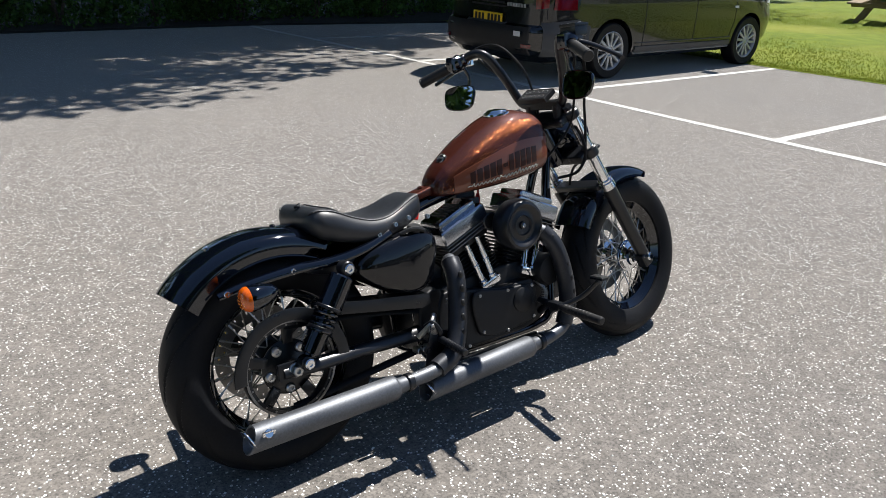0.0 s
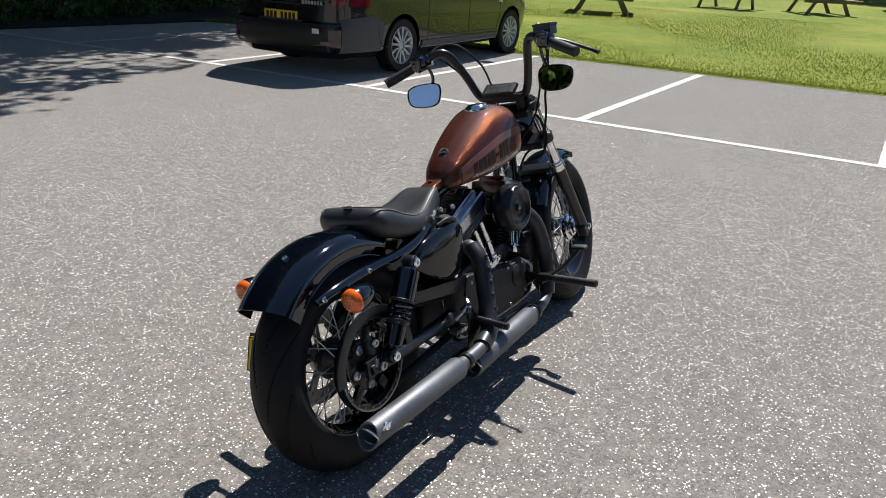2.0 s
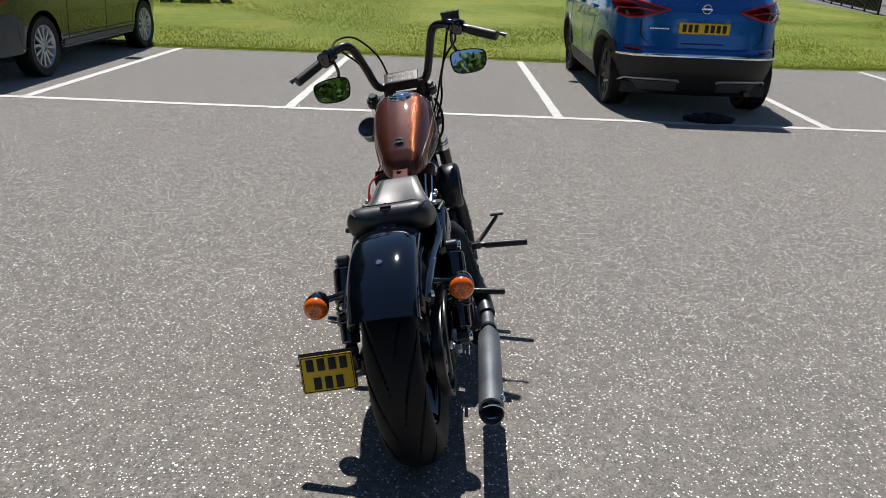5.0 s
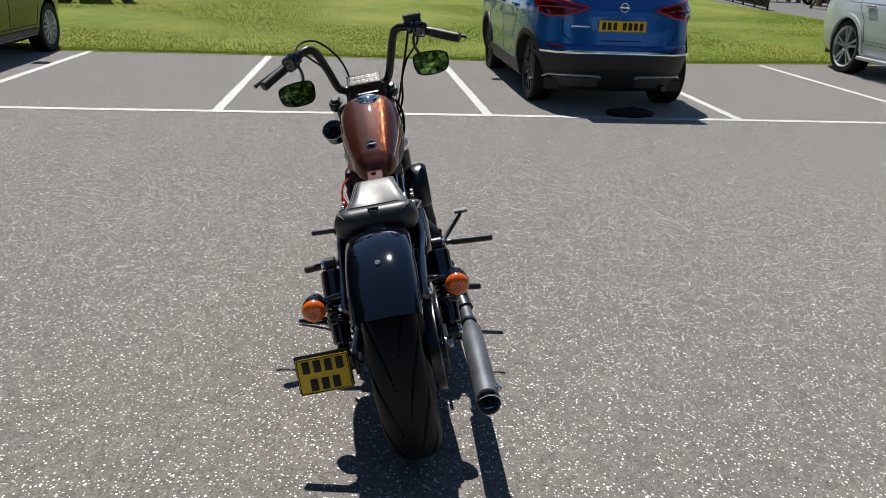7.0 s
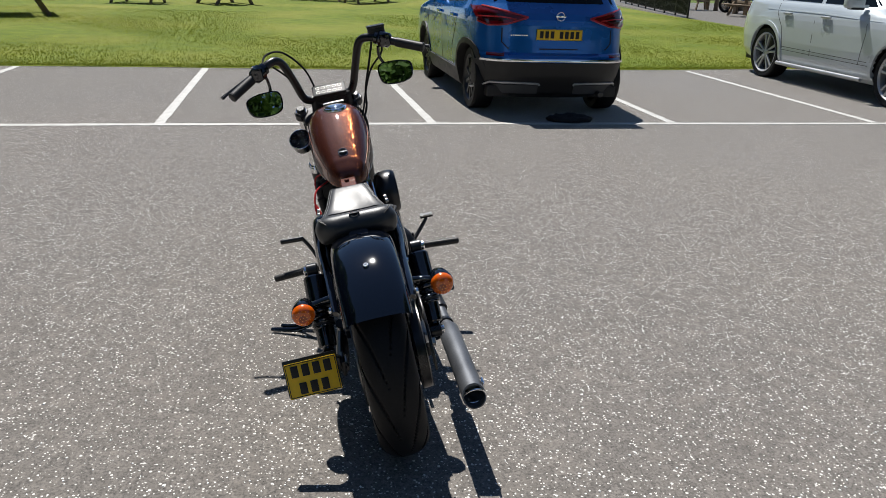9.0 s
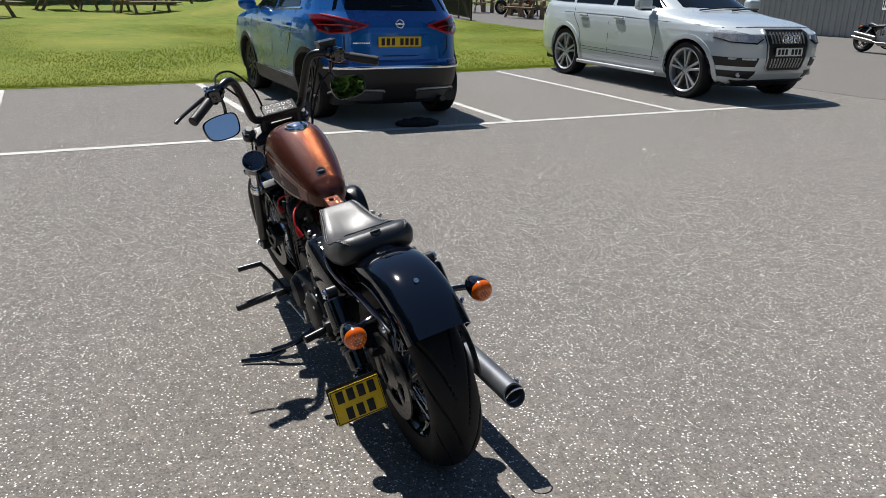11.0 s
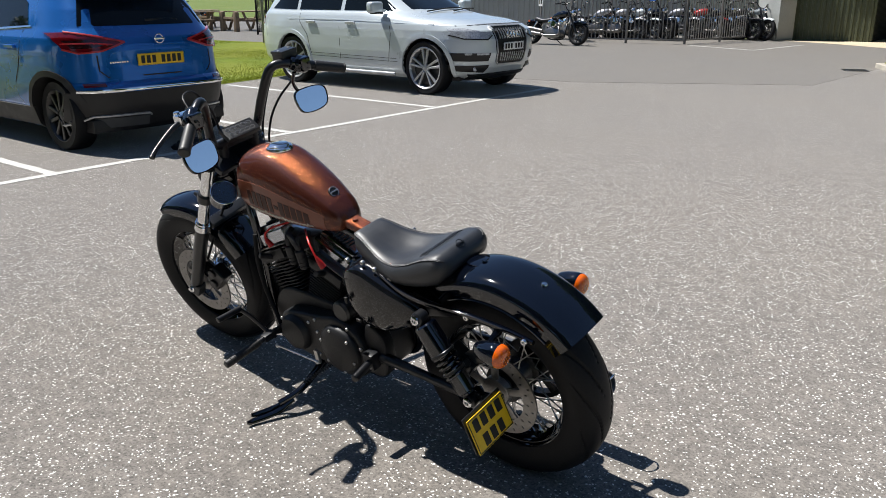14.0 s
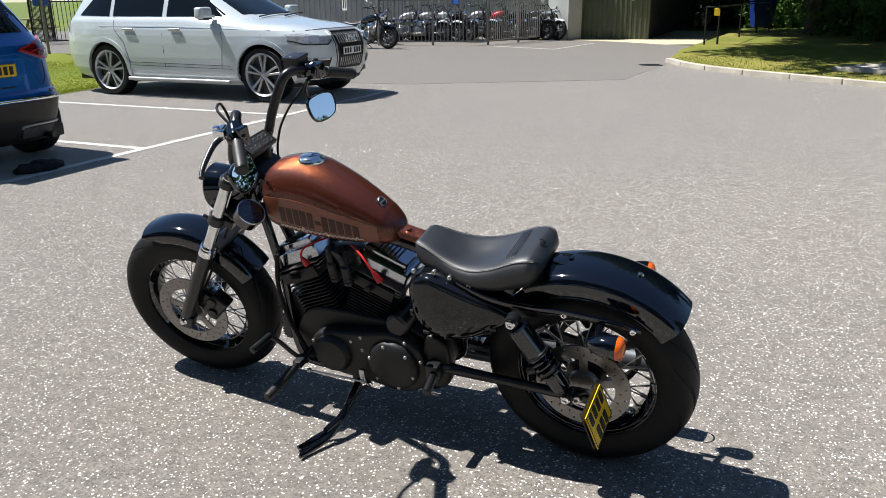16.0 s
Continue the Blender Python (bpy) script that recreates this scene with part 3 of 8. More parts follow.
def kerbed_island():
    """Grass island behind a line of kerb stones."""
    line = [(3.30, -13.75), (2.85, -12.85), (2.12, -11.85), (1.35, -11.22), (0.573, -10.66), (-0.32, -9.98), (-1.2, -9.42), (-2.2, -9.0), (-3.4, -8.7), (-4.8, -8.5), (-6.5, -8.4), (-9, -8.4)]
    island = thing("kerb", Matrix.Identity(4), "row of pale weathered concrete kerb stones", "kerb", kind="structure")
    P = spline([(x, y, 0) for x, y in line], 8)
    L, cum = [0.0], 0
    for a, b in zip(P, P[1:]):
        L.append(L[-1] + (b - a).length)
    at = lambda s: Vector((float(np.interp(s, L, [p.x for p in P])), float(np.interp(s, L, [p.y for p in P])), 0))
    s = 0.0
    k = 0
    me = as_mesh("kerb_stone", box((0, 0, -0.002), (0.985, 0.15, 0.19), 0.020, 3), M_KERB)
    while s < L[-1] - 1:
        a, b = at(s), at(s + 1.0)
        d = b - a
        c = (a + b) / 2
        piece("kerb_stone", me, island, Matrix.Translation(c) @ Matrix.Rotation(math.atan2(d.y, d.x), 4, "Z") @ Matrix.Rotation(0.01 * math.sin(k * 2.3), 4, "X"))
        s += 1.0
        k += 1
    top = [(p.x - 0.02, p.y - 0.02) for p in P]
    poly = top + [(-12, -30), (3.2, -30), (3.45, -20.3), (3.55, -17)]
    sheet("verge", poly, 0.062, 0.2, M_VERGE, "patchy grass island behind the kerb")
    rng = np.random.default_rng(8)
    t = rng.random(16000) * (L[-1] - 2)
    bx = np.interp(t, L, [p.x for p in P])
    by = np.interp(t, L, [p.y for p in P])
    off = 0.08 + 7 * rng.random(16000) ** 1.6
    grass_mesh("verge_blades", bx - off * 0.25 + 0.0, by - off * 0.95, np.full(16000, 0.056), rng, 0.015, 0.04, M_BLADE)
    single("stone_slab", box((-0.95, -12.05, 0.09), (1.75, 1.35, 0.07), 0.014, 2, Matrix.Rotation(radians(-32), 4, "Z")), M_KERB, "pale stone slab lying in the grass island", "slab")


kerbed_island()
single("drain_cover", box((3.52, -12.88, 0.004), (0.42, 0.42, 0.012), 0.003, 1, Matrix.Rotation(0.4, 4, "Z")), M_DARKMETAL, "dark iron drain cover in the road", "drain cover")


# ---- plants ----
def leaf_cloud(name, centres, radii, per, size, material, seed, parent=None, label=""):
    """Many small pointed leaves in clumps."""
    rng = np.random.default_rng(seed)
    C = np.repeat(np.asarray(centres, float), per, 0)
    R = np.repeat(np.asarray(radii, float), per, 0)
    k = len(C)
    d = rng.normal(size=(k, 3))
    d /= np.linalg.norm(d, axis=1)[:, None]
    p = C + d * (R[:, None] if R.ndim == 1 else R) * (0.45 + 0.55 * rng.random(k) ** 0.5)[:, None]
    t = rng.normal(size=(k, 3))
    t[:, 2] -= 0.4
    t /= np.linalg.norm(t, axis=1)[:, None]
    s = np.cross(t, rng.normal(size=(k, 3)))
    s /= np.linalg.norm(s, axis=1)[:, None]
    z = size * (0.6 + 0.8 * rng.random(k))[:, None]
    V = np.empty((k, 4, 3))
    V[:, 0], V[:, 1], V[:, 2], V[:, 3] = p - t * z, p + s * z * 0.45, p + t * z, p - s * z * 0.45
    me = bpy.data.meshes.new(name)
    me.from_pydata(V.reshape(-1, 3).tolist(), [], np.arange(4 * k).reshape(-1, 4).tolist())
    me.materials.append(material)
    ob = new(name, me)
    ob.parent = parent
    if label:
        ob["label"] = label
    return ob


def tree(at, height, spread, seed, label, clumps=130, per=90, size=0.13, low=0.35, material=None):
    rng = random.Random(seed)
    t = thing("tree", Matrix.Translation(at), label, "tree")
    base = height * low
    part("trunk", tube([(0, 0, -0.2), (0.05, 0.02, height * 0.2), (0.1, -0.05, height * 0.5), (0.0, 0.05, height * 0.85)], [0.32, 0.24, 0.17, 0.05], 12, 5), M_BARK, t)
    cen, rad = [], []
    for k in range(9):
        a = k * 2.4 + rng.random()
        z0 = height * (low * 0.8 + 0.5 * k / 9)
        r = spread * (0.75 + 0.3 * rng.random()) * (1 - 0.45 * k / 9)
        end = Vector((r * math.cos(a), r * math.sin(a), z0 + height * 0.13))
        part("limb", tube([(0.05, 0, z0 - 0.4), (end.x * 0.4, end.y * 0.4, z0 + height * 0.03), tuple(end * 0.98)], [0.10, 0.06, 0.02], 8, 4), M_BARK, t)
    for k in range(clumps):
        a, u = rng.random() * 6.283, rng.random()
        v = rng.uniform(-1, 1)
        rr = spread * math.sqrt(max(0.02, 1 - v * v)) * (0.45 + 0.6 * u)
        cen.append((rr * math.cos(a), rr * math.sin(a), base + (height - base) * (0.5 + 0.5 * v)))
        rad.append(spread * (0.10 + 0.10 * rng.random()))
    leaf_cloud("crown", cen, rad, per, size, material or M_LEAF, seed, t)
    return t


BROAD = "tall broad-leaved tree with a dense dark green crown"
tree((6.2, 15.4, 0), 12.5, 6.4, 21, BROAD, 420, 330, 0.125, 0.30)
tree((13.4, 17.0, 0), 12.0, 6.2, 22, BROAD, 400, 330, 0.125, 0.28)
tree((19.5, 17.0, 0), 11.0, 5.6, 26, BROAD, 170, 90, 0.16, 0.25)
tree((-0.6, 16.2, 0), 12.0, 6.4, 23, BROAD, 420, 330, 0.125, 0.32)
t1 = tree((-9.0, 15.5, 0), 11.0, 5.5, 24, BROAD, 330, 200, 0.15, 0.16)
for x, y in ((-20, 2.8), (-21, 0.2), (-20.5, -0.4), (-26, 3.6), (-26, 0.4), (-50, -40), (-54, -36), (-48, -46), (-45, -76), (-74, -28), (26, 20), (38, 16), (46, 4), (50, -8)):
    copy_thing(t1, Matrix.Translation((x, y, 0)) @ Matrix.Rotation(x * 1.7, 4, "Z"))


def conifer(at, height, spread, seed):
    rng = random.Random(seed)
    t = thing("conifer", Matrix.Translation(at), "dark dense conifer standing behind the grass island", "tree")
    part("trunk", tube([(0, 0, -0.2), (0, 0, height * 0.5), (0, 0, height * 0.95)], [0.2, 0.12, 0.03], 10, 4), M_BARK, t)
    cen, rad = [], []
    for k in range(170):
        q = rng.random() ** 1.7
        a = rng.random() * 6.283
        r = spread * (1 - q) * (0.25 + 0.8 * rng.random()) + 0.1
        cen.append((r * math.cos(a), r * math.sin(a), 0.25 + height * 0.97 * q))
        rad.append(0.28 + 0.35 * (1 - q))
    leaf_cloud("crown", cen, rad, 70, 0.10, M_LEAF_DARK, seed, t)
    return t


tree((-1.9, -16.9, 0), 13.5, 8.4, 27, "broad dark tree shading the grass island", 420, 200, 0.20, 0.42)
tree((0.6, -26.2, 0), 12.5, 6.6, 28, "broad dark tree shading the grass island", 300, 180, 0.20, 0.40)
c1 = conifer((-1.8, -26.5, 0), 8.5, 2.6, 31)
for x, y in ((-3.8, -23.5), (-6.4, -20.0), (-0.2, -31.5), (-5.4, -26.5), (2.2, -35.5), (-8.9, -16.5), (5.5, -36.0), (8.8, -37.0)):
    copy_thing(c1, Matrix.Translation((x, y, 0)) @ Matrix.Rotation(x * 2.1 + y, 4, "Z"))


def hedge():
    """The shaded bank of bushes along the edge of the car park."""
    rng = random.Random(4)
    spots = [(x0, 13.75 + (0.0 if x0 < 9 else (x0 - 9) * 0.35), "shaded dark green leafy bush along the car park edge", "bushes along the car park edge") for x0 in np.arange(-6.0, 13.5, 1.5)]
    spots += [(-1.6 - 1.2 * k, -22.4 + 0.9 * k, "dark shaded bush behind the grass island", "bushes behind the grass island") for k in range(8)]
    for x0, y0, label, group in spots:
        b = thing("bush", Matrix.Translation((x0, y0, 0)), label, "bush", group)
        part("stem", join(*[tube([(0, 0, -0.1), (0.15 * math.cos(k * 2.1), 0.15 * math.sin(k * 2.1), 0.5), (0.45 * math.cos(k * 2.1), 0.4 * math.sin(k * 2.1), 1.2)], [0.03, 0.02, 0.01], 6, 3) for k in range(4)]), M_BARK, b)
        cen = [(rng.uniform(-0.95, 0.95), rng.uniform(-0.42, 0.9), 2.4 * rng.random() ** 1.5 + 0.08) for k in range(64)]
        leaf_cloud("foliage", cen, [0.20 + 0.2 * rng.random() for _ in cen], 110, 0.045, M_LEAF_DARK, int(x0 * 10 + abs(y0)) + 199, b)
    sheet("bank", [(-40, 13.35), (2.0, 13.05), (5.9, 13.0), (9.6, 12.35), (10.3, 10.5), (14, 14), (14, 20), (-40, 20)], 0.03, 0.2, M_SOIL, "dark soil under the bushes", "structure")


hedge()
# ---- the motorcycle: x ahead, y to its left, z up, before it leans on its stand ----
AX_R, AX_F = Vector((0.0, 0.0, 0.32)), Vector((1.522, 0.0, 0.32))
RAKE = radians(31.6)
FORK_UP = Vector((-math.sin(RAKE), 0, math.cos(RAKE)))
FORK_OUT = Vector((math.cos(RAKE), 0, math.sin(RAKE)))
STEER_AT = AX_F - FORK_OUT * 0.055
STEER = Matrix.Translation(STEER_AT) @ Matrix.Rotation(radians(6.5), 4, FORK_UP) @ Matrix.Translation(-STEER_AT)


def tyre_shape(c, R, hw, rim, grooves, depth, slant, m=None):
    """A tyre with its tread cut into it. grooves: how many round the wheel on each side."""
    nu, nv = 540, 88
    Rc = R - 0.058
    V, F = [], []
    prof = []
    for j in range(nv + 1):
        a = radians(-128 + 256 * j / nv)
        y, r = hw * math.sin(a) * (1.0 if abs(a) < 1.57 else 1.0), Rc + 0.058 * math.cos(a)
        if abs(a) > 1.57:
            k = (abs(a) - 1.57) / (radians(128) - 1.57)
            r = Rc - (Rc - rim) * k
            y = math.copysign(hw * (1 - 0.22 * k * k), a)
        prof.append((y, r, a))
    pitch = 2 * math.pi / grooves
    for i in range(nu):
        th = 2 * math.pi * i / nu
        for y, r, a in prof:
            d = 0.0
            s = abs(a) / radians(80)
            if 0.10 < s < 0.95:
                side = 0.5 if a > 0 else 0.0
                k = (th + slant * s + 0.10 * math.sin(s * 4.5)) / pitch + side
                off = abs(k - round(k)) * pitch * R
                width = 0.0034 * math.hypot(slant * R, 0.09) / 0.09 * math.sin(math.pi * (s - 0.10) / 0.85) ** 0.5 + 0.0006
                d = depth * max(0.0, 1 - (off / width) ** 4) if width > 0 and off < width else 0.0
            rr = r - d
            V.append((c[0] + rr * math.cos(th), c[1] + y * (1 - d * 2), c[2] + rr * math.sin(th)))
    n = nv + 1
    for i in range(nu):
        i2 = (i + 1) % nu
        for j in range(nv):
            F.append((i * n + j, i * n + j + 1, i2 * n + j + 1, i2 * n + j))
        F.append((i * n + nv, i * n, i2 * n, i2 * n + nv))
    g = V, F
    return moved(g, m) if m else g


def rim_shape(c, R, hw):
    prof = [(R + 0.012, -hw), (R + 0.014, -hw + 0.004), (R - 0.004, -hw + 0.010), (R - 0.010, -hw + 0.022), (R - 0.024, -hw * 0.35),
            (R - 0.026, 0), (R - 0.024, hw * 0.35), (R - 0.010, hw - 0.022), (R - 0.004, hw - 0.010), (R + 0.014, hw - 0.004), (R + 0.012, hw),
            (R + 0.002, hw - 0.002), (R - 0.018, 0.02), (R - 0.018, -0.02), (R + 0.002, -hw + 0.002)]
    return lathe(c, (0, 1, 0), prof, 72, closed=True)


def spokes(parent, c, hub_r, hub_y, rim_r, count, m=None):
    """Crossed wire spokes, one object each, on four shared meshes."""
    m = m or Matrix.Identity(4)
    made = []
    for side in (-1, 1):
        for lean in (-1, 1):
            a = 0.52 * lean
            p0 = (hub_r * math.cos(a), side * hub_y, hub_r * math.sin(a))
            p1 = (rim_r * math.cos(-0.06 * lean), side * 0.008, rim_r * math.sin(-0.06 * lean))
            nip = Vector(p0).lerp(Vector(p1), 0.88)
            g = join(rod(p0, p1, 0.0021, seg=6), rod(nip, p1, 0.0036, seg=6))
            made.append((as_mesh("spoke", g, M_STEEL), side, lean))
    per = count // 4
    for k in range(per):
        for i, (me, side, lean) in enumerate(made):
            th = 2 * math.pi * (k + (0.25 * i)) / per
            piece("spoke", me, parent, m @ Matrix.Translation(c) @ Matrix.Rotation(th, 4, "Y"))


def disc_shape(c, y, R, r_in, holes=40):
    """A brake disc drilled with rings of holes, as a ring of wedges round each hole."""
    t = 0.0026
    V, F = [], []
    rings = [r_in, r_in + (R - r_in) * 0.22, r_in + (R - r_in) * 0.42, r_in + (R - r_in) * 0.62, r_in + (R - r_in) * 0.80, R]
    n = holes * 4
    for s in (-1, 1):
        for r in rings:
            for k in range(n):
                a = 2 * math.pi * k / n
                V.append((c[0] + r * math.cos(a), y + s * t, c[2] + r * math.sin(a)))
    nr = len(rings)
    idx = lambda s, j, k: (s * nr + j) * n + k % n
    solid = {}
    for j in range(nr - 1):
        for k in range(n):
            gap = (j == 1 and k % 8 == 1) or (j == 3 and k % 8 == 5)
            solid[j, k] = not gap
    for (j, k), ok in solid.items():
        if ok:
            F.append((idx(0, j, k), idx(0, j, k + 1), idx(0, j + 1, k + 1), idx(0, j + 1, k)))
            F.append((idx(1, j, k), idx(1, j + 1, k), idx(1, j + 1, k + 1), idx(1, j, k + 1)))
        for dj, dk, e in ((1, 0, ((j + 1, k), (j + 1, k + 1))), (0, 1, ((j, k + 1), (j + 1, k + 1)))):
            nb = (j + dj, (k + dk) % n)
            o = solid.get(nb)
            if (o is None and ok) or (o is not None and o != ok):
                (j0, k0), (j1, k1) = e
                F.append((idx(0, j0, k0), idx(1, j0, k0), idx(1, j1, k1), idx(0, j1, k1)))
    for k in range(n):
        F.append((idx(0, 0, k), idx(1, 0, k), idx(1, 0, k + 1), idx(0, 0, k + 1)))
    return V, F


def bolt(p, axis, r=0.008, h=0.006):
    a = Vector(axis).normalized()
    return join(lathe(p, a, [(r, 0), (r, h * 0.7), (r * 0.8, h), (r * 0.45, h), (r * 0.4, h * 0.55), (0, h * 0.55)], 12))


def fender_shape(c, R, a0, a1, half, drop, flare=0.0, n=40, m=None, tip_drop=0.0, tail=0.0):
    """A mudguard: a rounded channel swept round the axle from angle a0 to a1 (degrees, from straight ahead)."""
    rings = []
    for i in range(n + 1):
        s = i / n
        a = radians(a0 + (a1 - a0) * s)
        hw = half * (1 + flare * abs(2 * s - 1))
        d = drop * min(1.0, 0.35 + 4 * s) * (1 - tail * max(0, (s - 0.8) / 0.2))
        out, inn = [], []
        for k in range(27):
            q = -1 + 2 * k / 26
            b = abs(q)
            if b < 0.72:
                t = b / 0.72 * math.pi / 2
                y, r = math.copysign(hw * math.sin(t) ** 0.80, q), R - 0.046 * (1 - math.cos(t) ** 0.80)
            else:
                t = (b - 0.72) / 0.28
                y, r = math.copysign(hw * (1 - 0.015 * t), q), R - 0.046 - (d - 0.046) * t
            out.append((y, r))
            inn.append((y * (1 - 0.003 / max(hw, 0.01)), r - 0.003 * (1 if b < 0.73 else 0.2)))
        ring = out + inn[::-1]
        rings.append([(c[0] + r * math.cos(a), y, c[2] + r * math.sin(a)) for y, r in ring])
    g = loft(rings)
    return moved(g, m) if m else g


def letter_bars(width, height, n, seed=3):
    """Blocks for writing that is not spelled: (x0, x1) spans."""
    rng = random.Random(seed)
    out, x = [], 0.0
    step = width / n
    for k in range(n):
        out.append((x + 0.08 * step, x + (0.80 + 0.10 * rng.random()) * step))
        x += step
    return out


def plate_thing(parent, w, h, rows, face_mat, m, ink=M_INK, name="number_plate", label="yellow number plate with black characters as bars"):
    """A number plate facing +x of m, its characters as plain bars."""
    p = part(name, moved(join(box((0, 0, 0), (0.003, w, h), 0.0012)), m), face_mat, parent, label)
    part("plate_border", moved(join(box((0.001, 0, h / 2 - 0.0035), (0.0036, w - 0.008, 0.0022)), box((0.001, 0, -h / 2 + 0.0035), (0.0036, w - 0.008, 0.0022)),
                                    box((0.001, w / 2 - 0.0035, 0), (0.0036, 0.0022, h - 0.007)), box((0.001, -w / 2 + 0.0035, 0), (0.0036, 0.0022, h - 0.007))), m), ink, p)
    rh = h / len(rows)
    for i, groups in enumerate(rows):
        total = sum(groups) + 0.7 * (len(groups) - 1)
        cw = min((w * 0.90) / total, rh * 0.62)
        y = cw * total / 2
        zc = h / 2 - rh * (i + 0.5)
        for g in groups:
            for k in range(g):
                part("character_bar", moved(box((0.0022, y - cw * (k + 0.5), zc), (0.0032, cw * 0.66, rh * 0.66), 0.001), m), ink, p)
            y -= cw * (g + 0.7)
    return p


def motorcycle(m):
    bike = thing("motorcycle", m, "black cruiser motorcycle with copper flake tank leaning on its side stand", "motorcycle")

    # wheels
    for name, c, R, hw, turn in (("rear_wheel", AX_R, 0.328, 0.078, None), ("front_wheel", AX_F, 0.328, 0.068, STEER)):
        T = turn or Matrix.Identity(4)
        rear = turn is None
        w = part(name, moved(rim_shape(c, 0.212, 0.056 if rear else 0.046), T), M_GLOSS, bike, "black laced wheel with steel spokes")
        part("tyre", tyre_shape(c, R, hw, 0.216, 11 if rear else 16, 0.0062, 1.15 if rear else -0.55, T), M_RUBBER, w, "black tyre with curved tread grooves", smooth=50)
        hy = 0.052 if rear else 0.045
        hub = lathe(c, (0, 1, 0), [(0.0, -hy - 0.012), (0.03, -hy - 0.012), (0.034, -hy), (0.062, -hy + 0.002), (0.064, -hy + 0.008), (0.048, -hy + 0.016), (0.040, -0.01),
                                   (0.040, 0.01), (0.048, hy - 0.016), (0.064, hy - 0.008), (0.062, hy - 0.002), (0.034, hy), (0.03, hy + 0.012), (0, hy + 0.012)], 40)
        part("hub", moved(hub, T), M_DARKMETAL if rear else M_CHROME, w)
        if not rear:
            part("hub_cap", moved(lathe(c + Vector((0, -0.050, 0)), (0, -1, 0), [(0.056, -0.004), (0.056, 0.006), (0.048, 0.012), (0.040, 0.014), (0.038, 0.024), (0.030, 0.030), (0.022, 0.032), (0.020, 0.040), (0, 0.041)], 40), T), M_CHROME, w, "stepped chrome hub cap")
        spokes(w, c, 0.052, hy - 0.006, 0.188, 40, T)
        yd = 0.088 if rear else 0.076
        part("brake_disc", moved(disc_shape(c, yd, 0.146, 0.100), T), M_DISC, w, "drilled steel brake disc")
        carrier = []
        for k in range(5):
            a = radians(72 * k + 20)
            carrier.append(box((c[0] + 0.075 * math.cos(a), yd - 0.004, c[2] + 0.075 * math.sin(a)), (0.07, 0.006, 0.026), 0.002, m=Matrix.Rotation(-a, 4, "Y")))
        carrier.append(rod((c[0], yd - 0.02, c[2]), (c[0], yd + 0.004, c[2]), 0.048, seg=28, ch=0.003))
        part("disc_carrier", moved(join(*carrier), T), M_DISC, w)
    # calipers
    part("rear_caliper", join(box((0.115, 0.088, 0.40), (0.10, 0.05, 0.06), 0.012, 3, Matrix.Rotation(radians(-35), 4, "Y")), rod((0.07, 0.12, 0.42), (0.16, 0.12, 0.36), 0.016, seg=14, ch=0.004)), M_SATIN, bike)
    fc = AX_F + FORK_UP * 0.115 - FORK_OUT * 0.085
    part("front_caliper", moved(join(box((fc.x, 0.088, fc.z), (0.07, 0.055, 0.105), 0.014, 3, Matrix.Rotation(-RAKE - 0.25, 4, "Y")), rod((fc.x, 0.116, fc.z + 0.028), (fc.x, 0.124, fc.z + 0.028), 0.019, seg=20, ch=0.003),
                                     rod((fc.x + 0.012, 0.116, fc.z - 0.022), (fc.x + 0.012, 0.124, fc.z - 0.022), 0.019, seg=20, ch=0.003),
                                     box((fc.x + 0.05, 0.086, fc.z + 0.01), (0.06, 0.016, 0.07), 0.004, 2, Matrix.Rotation(-RAKE, 4, "Y"))), STEER), M_SATIN, bike)

    # rear belt pulley, belt and guards, on the right
    pul = part("belt_pulley", lathe(AX_R, (0, 1, 0), [(0.122, -0.120), (0.137, -0.120), (0.139, -0.112), (0.139, -0.092), (0.122, -0.090)], 72, closed=True), M_SATIN, bike, "black open-spoked belt pulley with bright edged ring")
    part("pulley_hub", lathe(AX_R, (0, 1, 0), [(0.020, -0.070), (0.078, -0.088), (0.080, -0.096), (0.074, -0.101), (0.050, -0.103), (0.034, -0.112), (0.020, -0.112)], 48), M_SATIN, pul)
    for k in range(5):
        part("pulley_spoke", box(AX_R + Vector((0.100 * math.cos(radians(72 * k + 14)), -0.100, 0.100 * math.sin(radians(72 * k + 14)))), (0.060, 0.016, 0.030), 0.005, 2, Matrix.Rotation(-radians(72 * k + 14), 4, "Y")), M_SATIN, pul)
    part("pulley_ring", lathe(AX_R, (0, 1, 0), [(0.132, -0.1205), (0.132, -0.1235), (0.1385, -0.1235), (0.1385, -0.1205)], 72, closed=True), M_DISC, pul)
    rivet = as_mesh("pulley_rivet", rod((0.127, -0.120, 0), (0.127, -0.1222, 0), 0.0030, seg=8), M_DISC)
    for a in np.linspace(0, 2 * math.pi, 24, endpoint=False):
        piece("pulley_rivet", rivet, pul, Matrix.Translation(AX_R) @ Matrix.Rotation(a, 4, "Y"))
    for k in range(5):
        a = radians(72 * k + 50)
        p = AX_R + Vector((0.062 * math.cos(a), -0.099, 0.062 * math.sin(a)))
        part("pulley_bolt", lathe(p, (0, -1, 0), [(0.015, 0), (0.015, 0.008), (0.011, 0.012), (0.006, 0.012), (0.005, 0.008), (0, 0.008)], 16), M_STEEL, pul)
    part("belt", join(*[tube([(0.0, -0.106, 0.32 + s * 0.121), (0.25, -0.106, 0.32 + s * 0.093), (0.47, -0.106, 0.31 + s * 0.06)], 0.012, 8, 4, flat=0.4) for s in (-1, 1)]), M_RUBBER, bike)
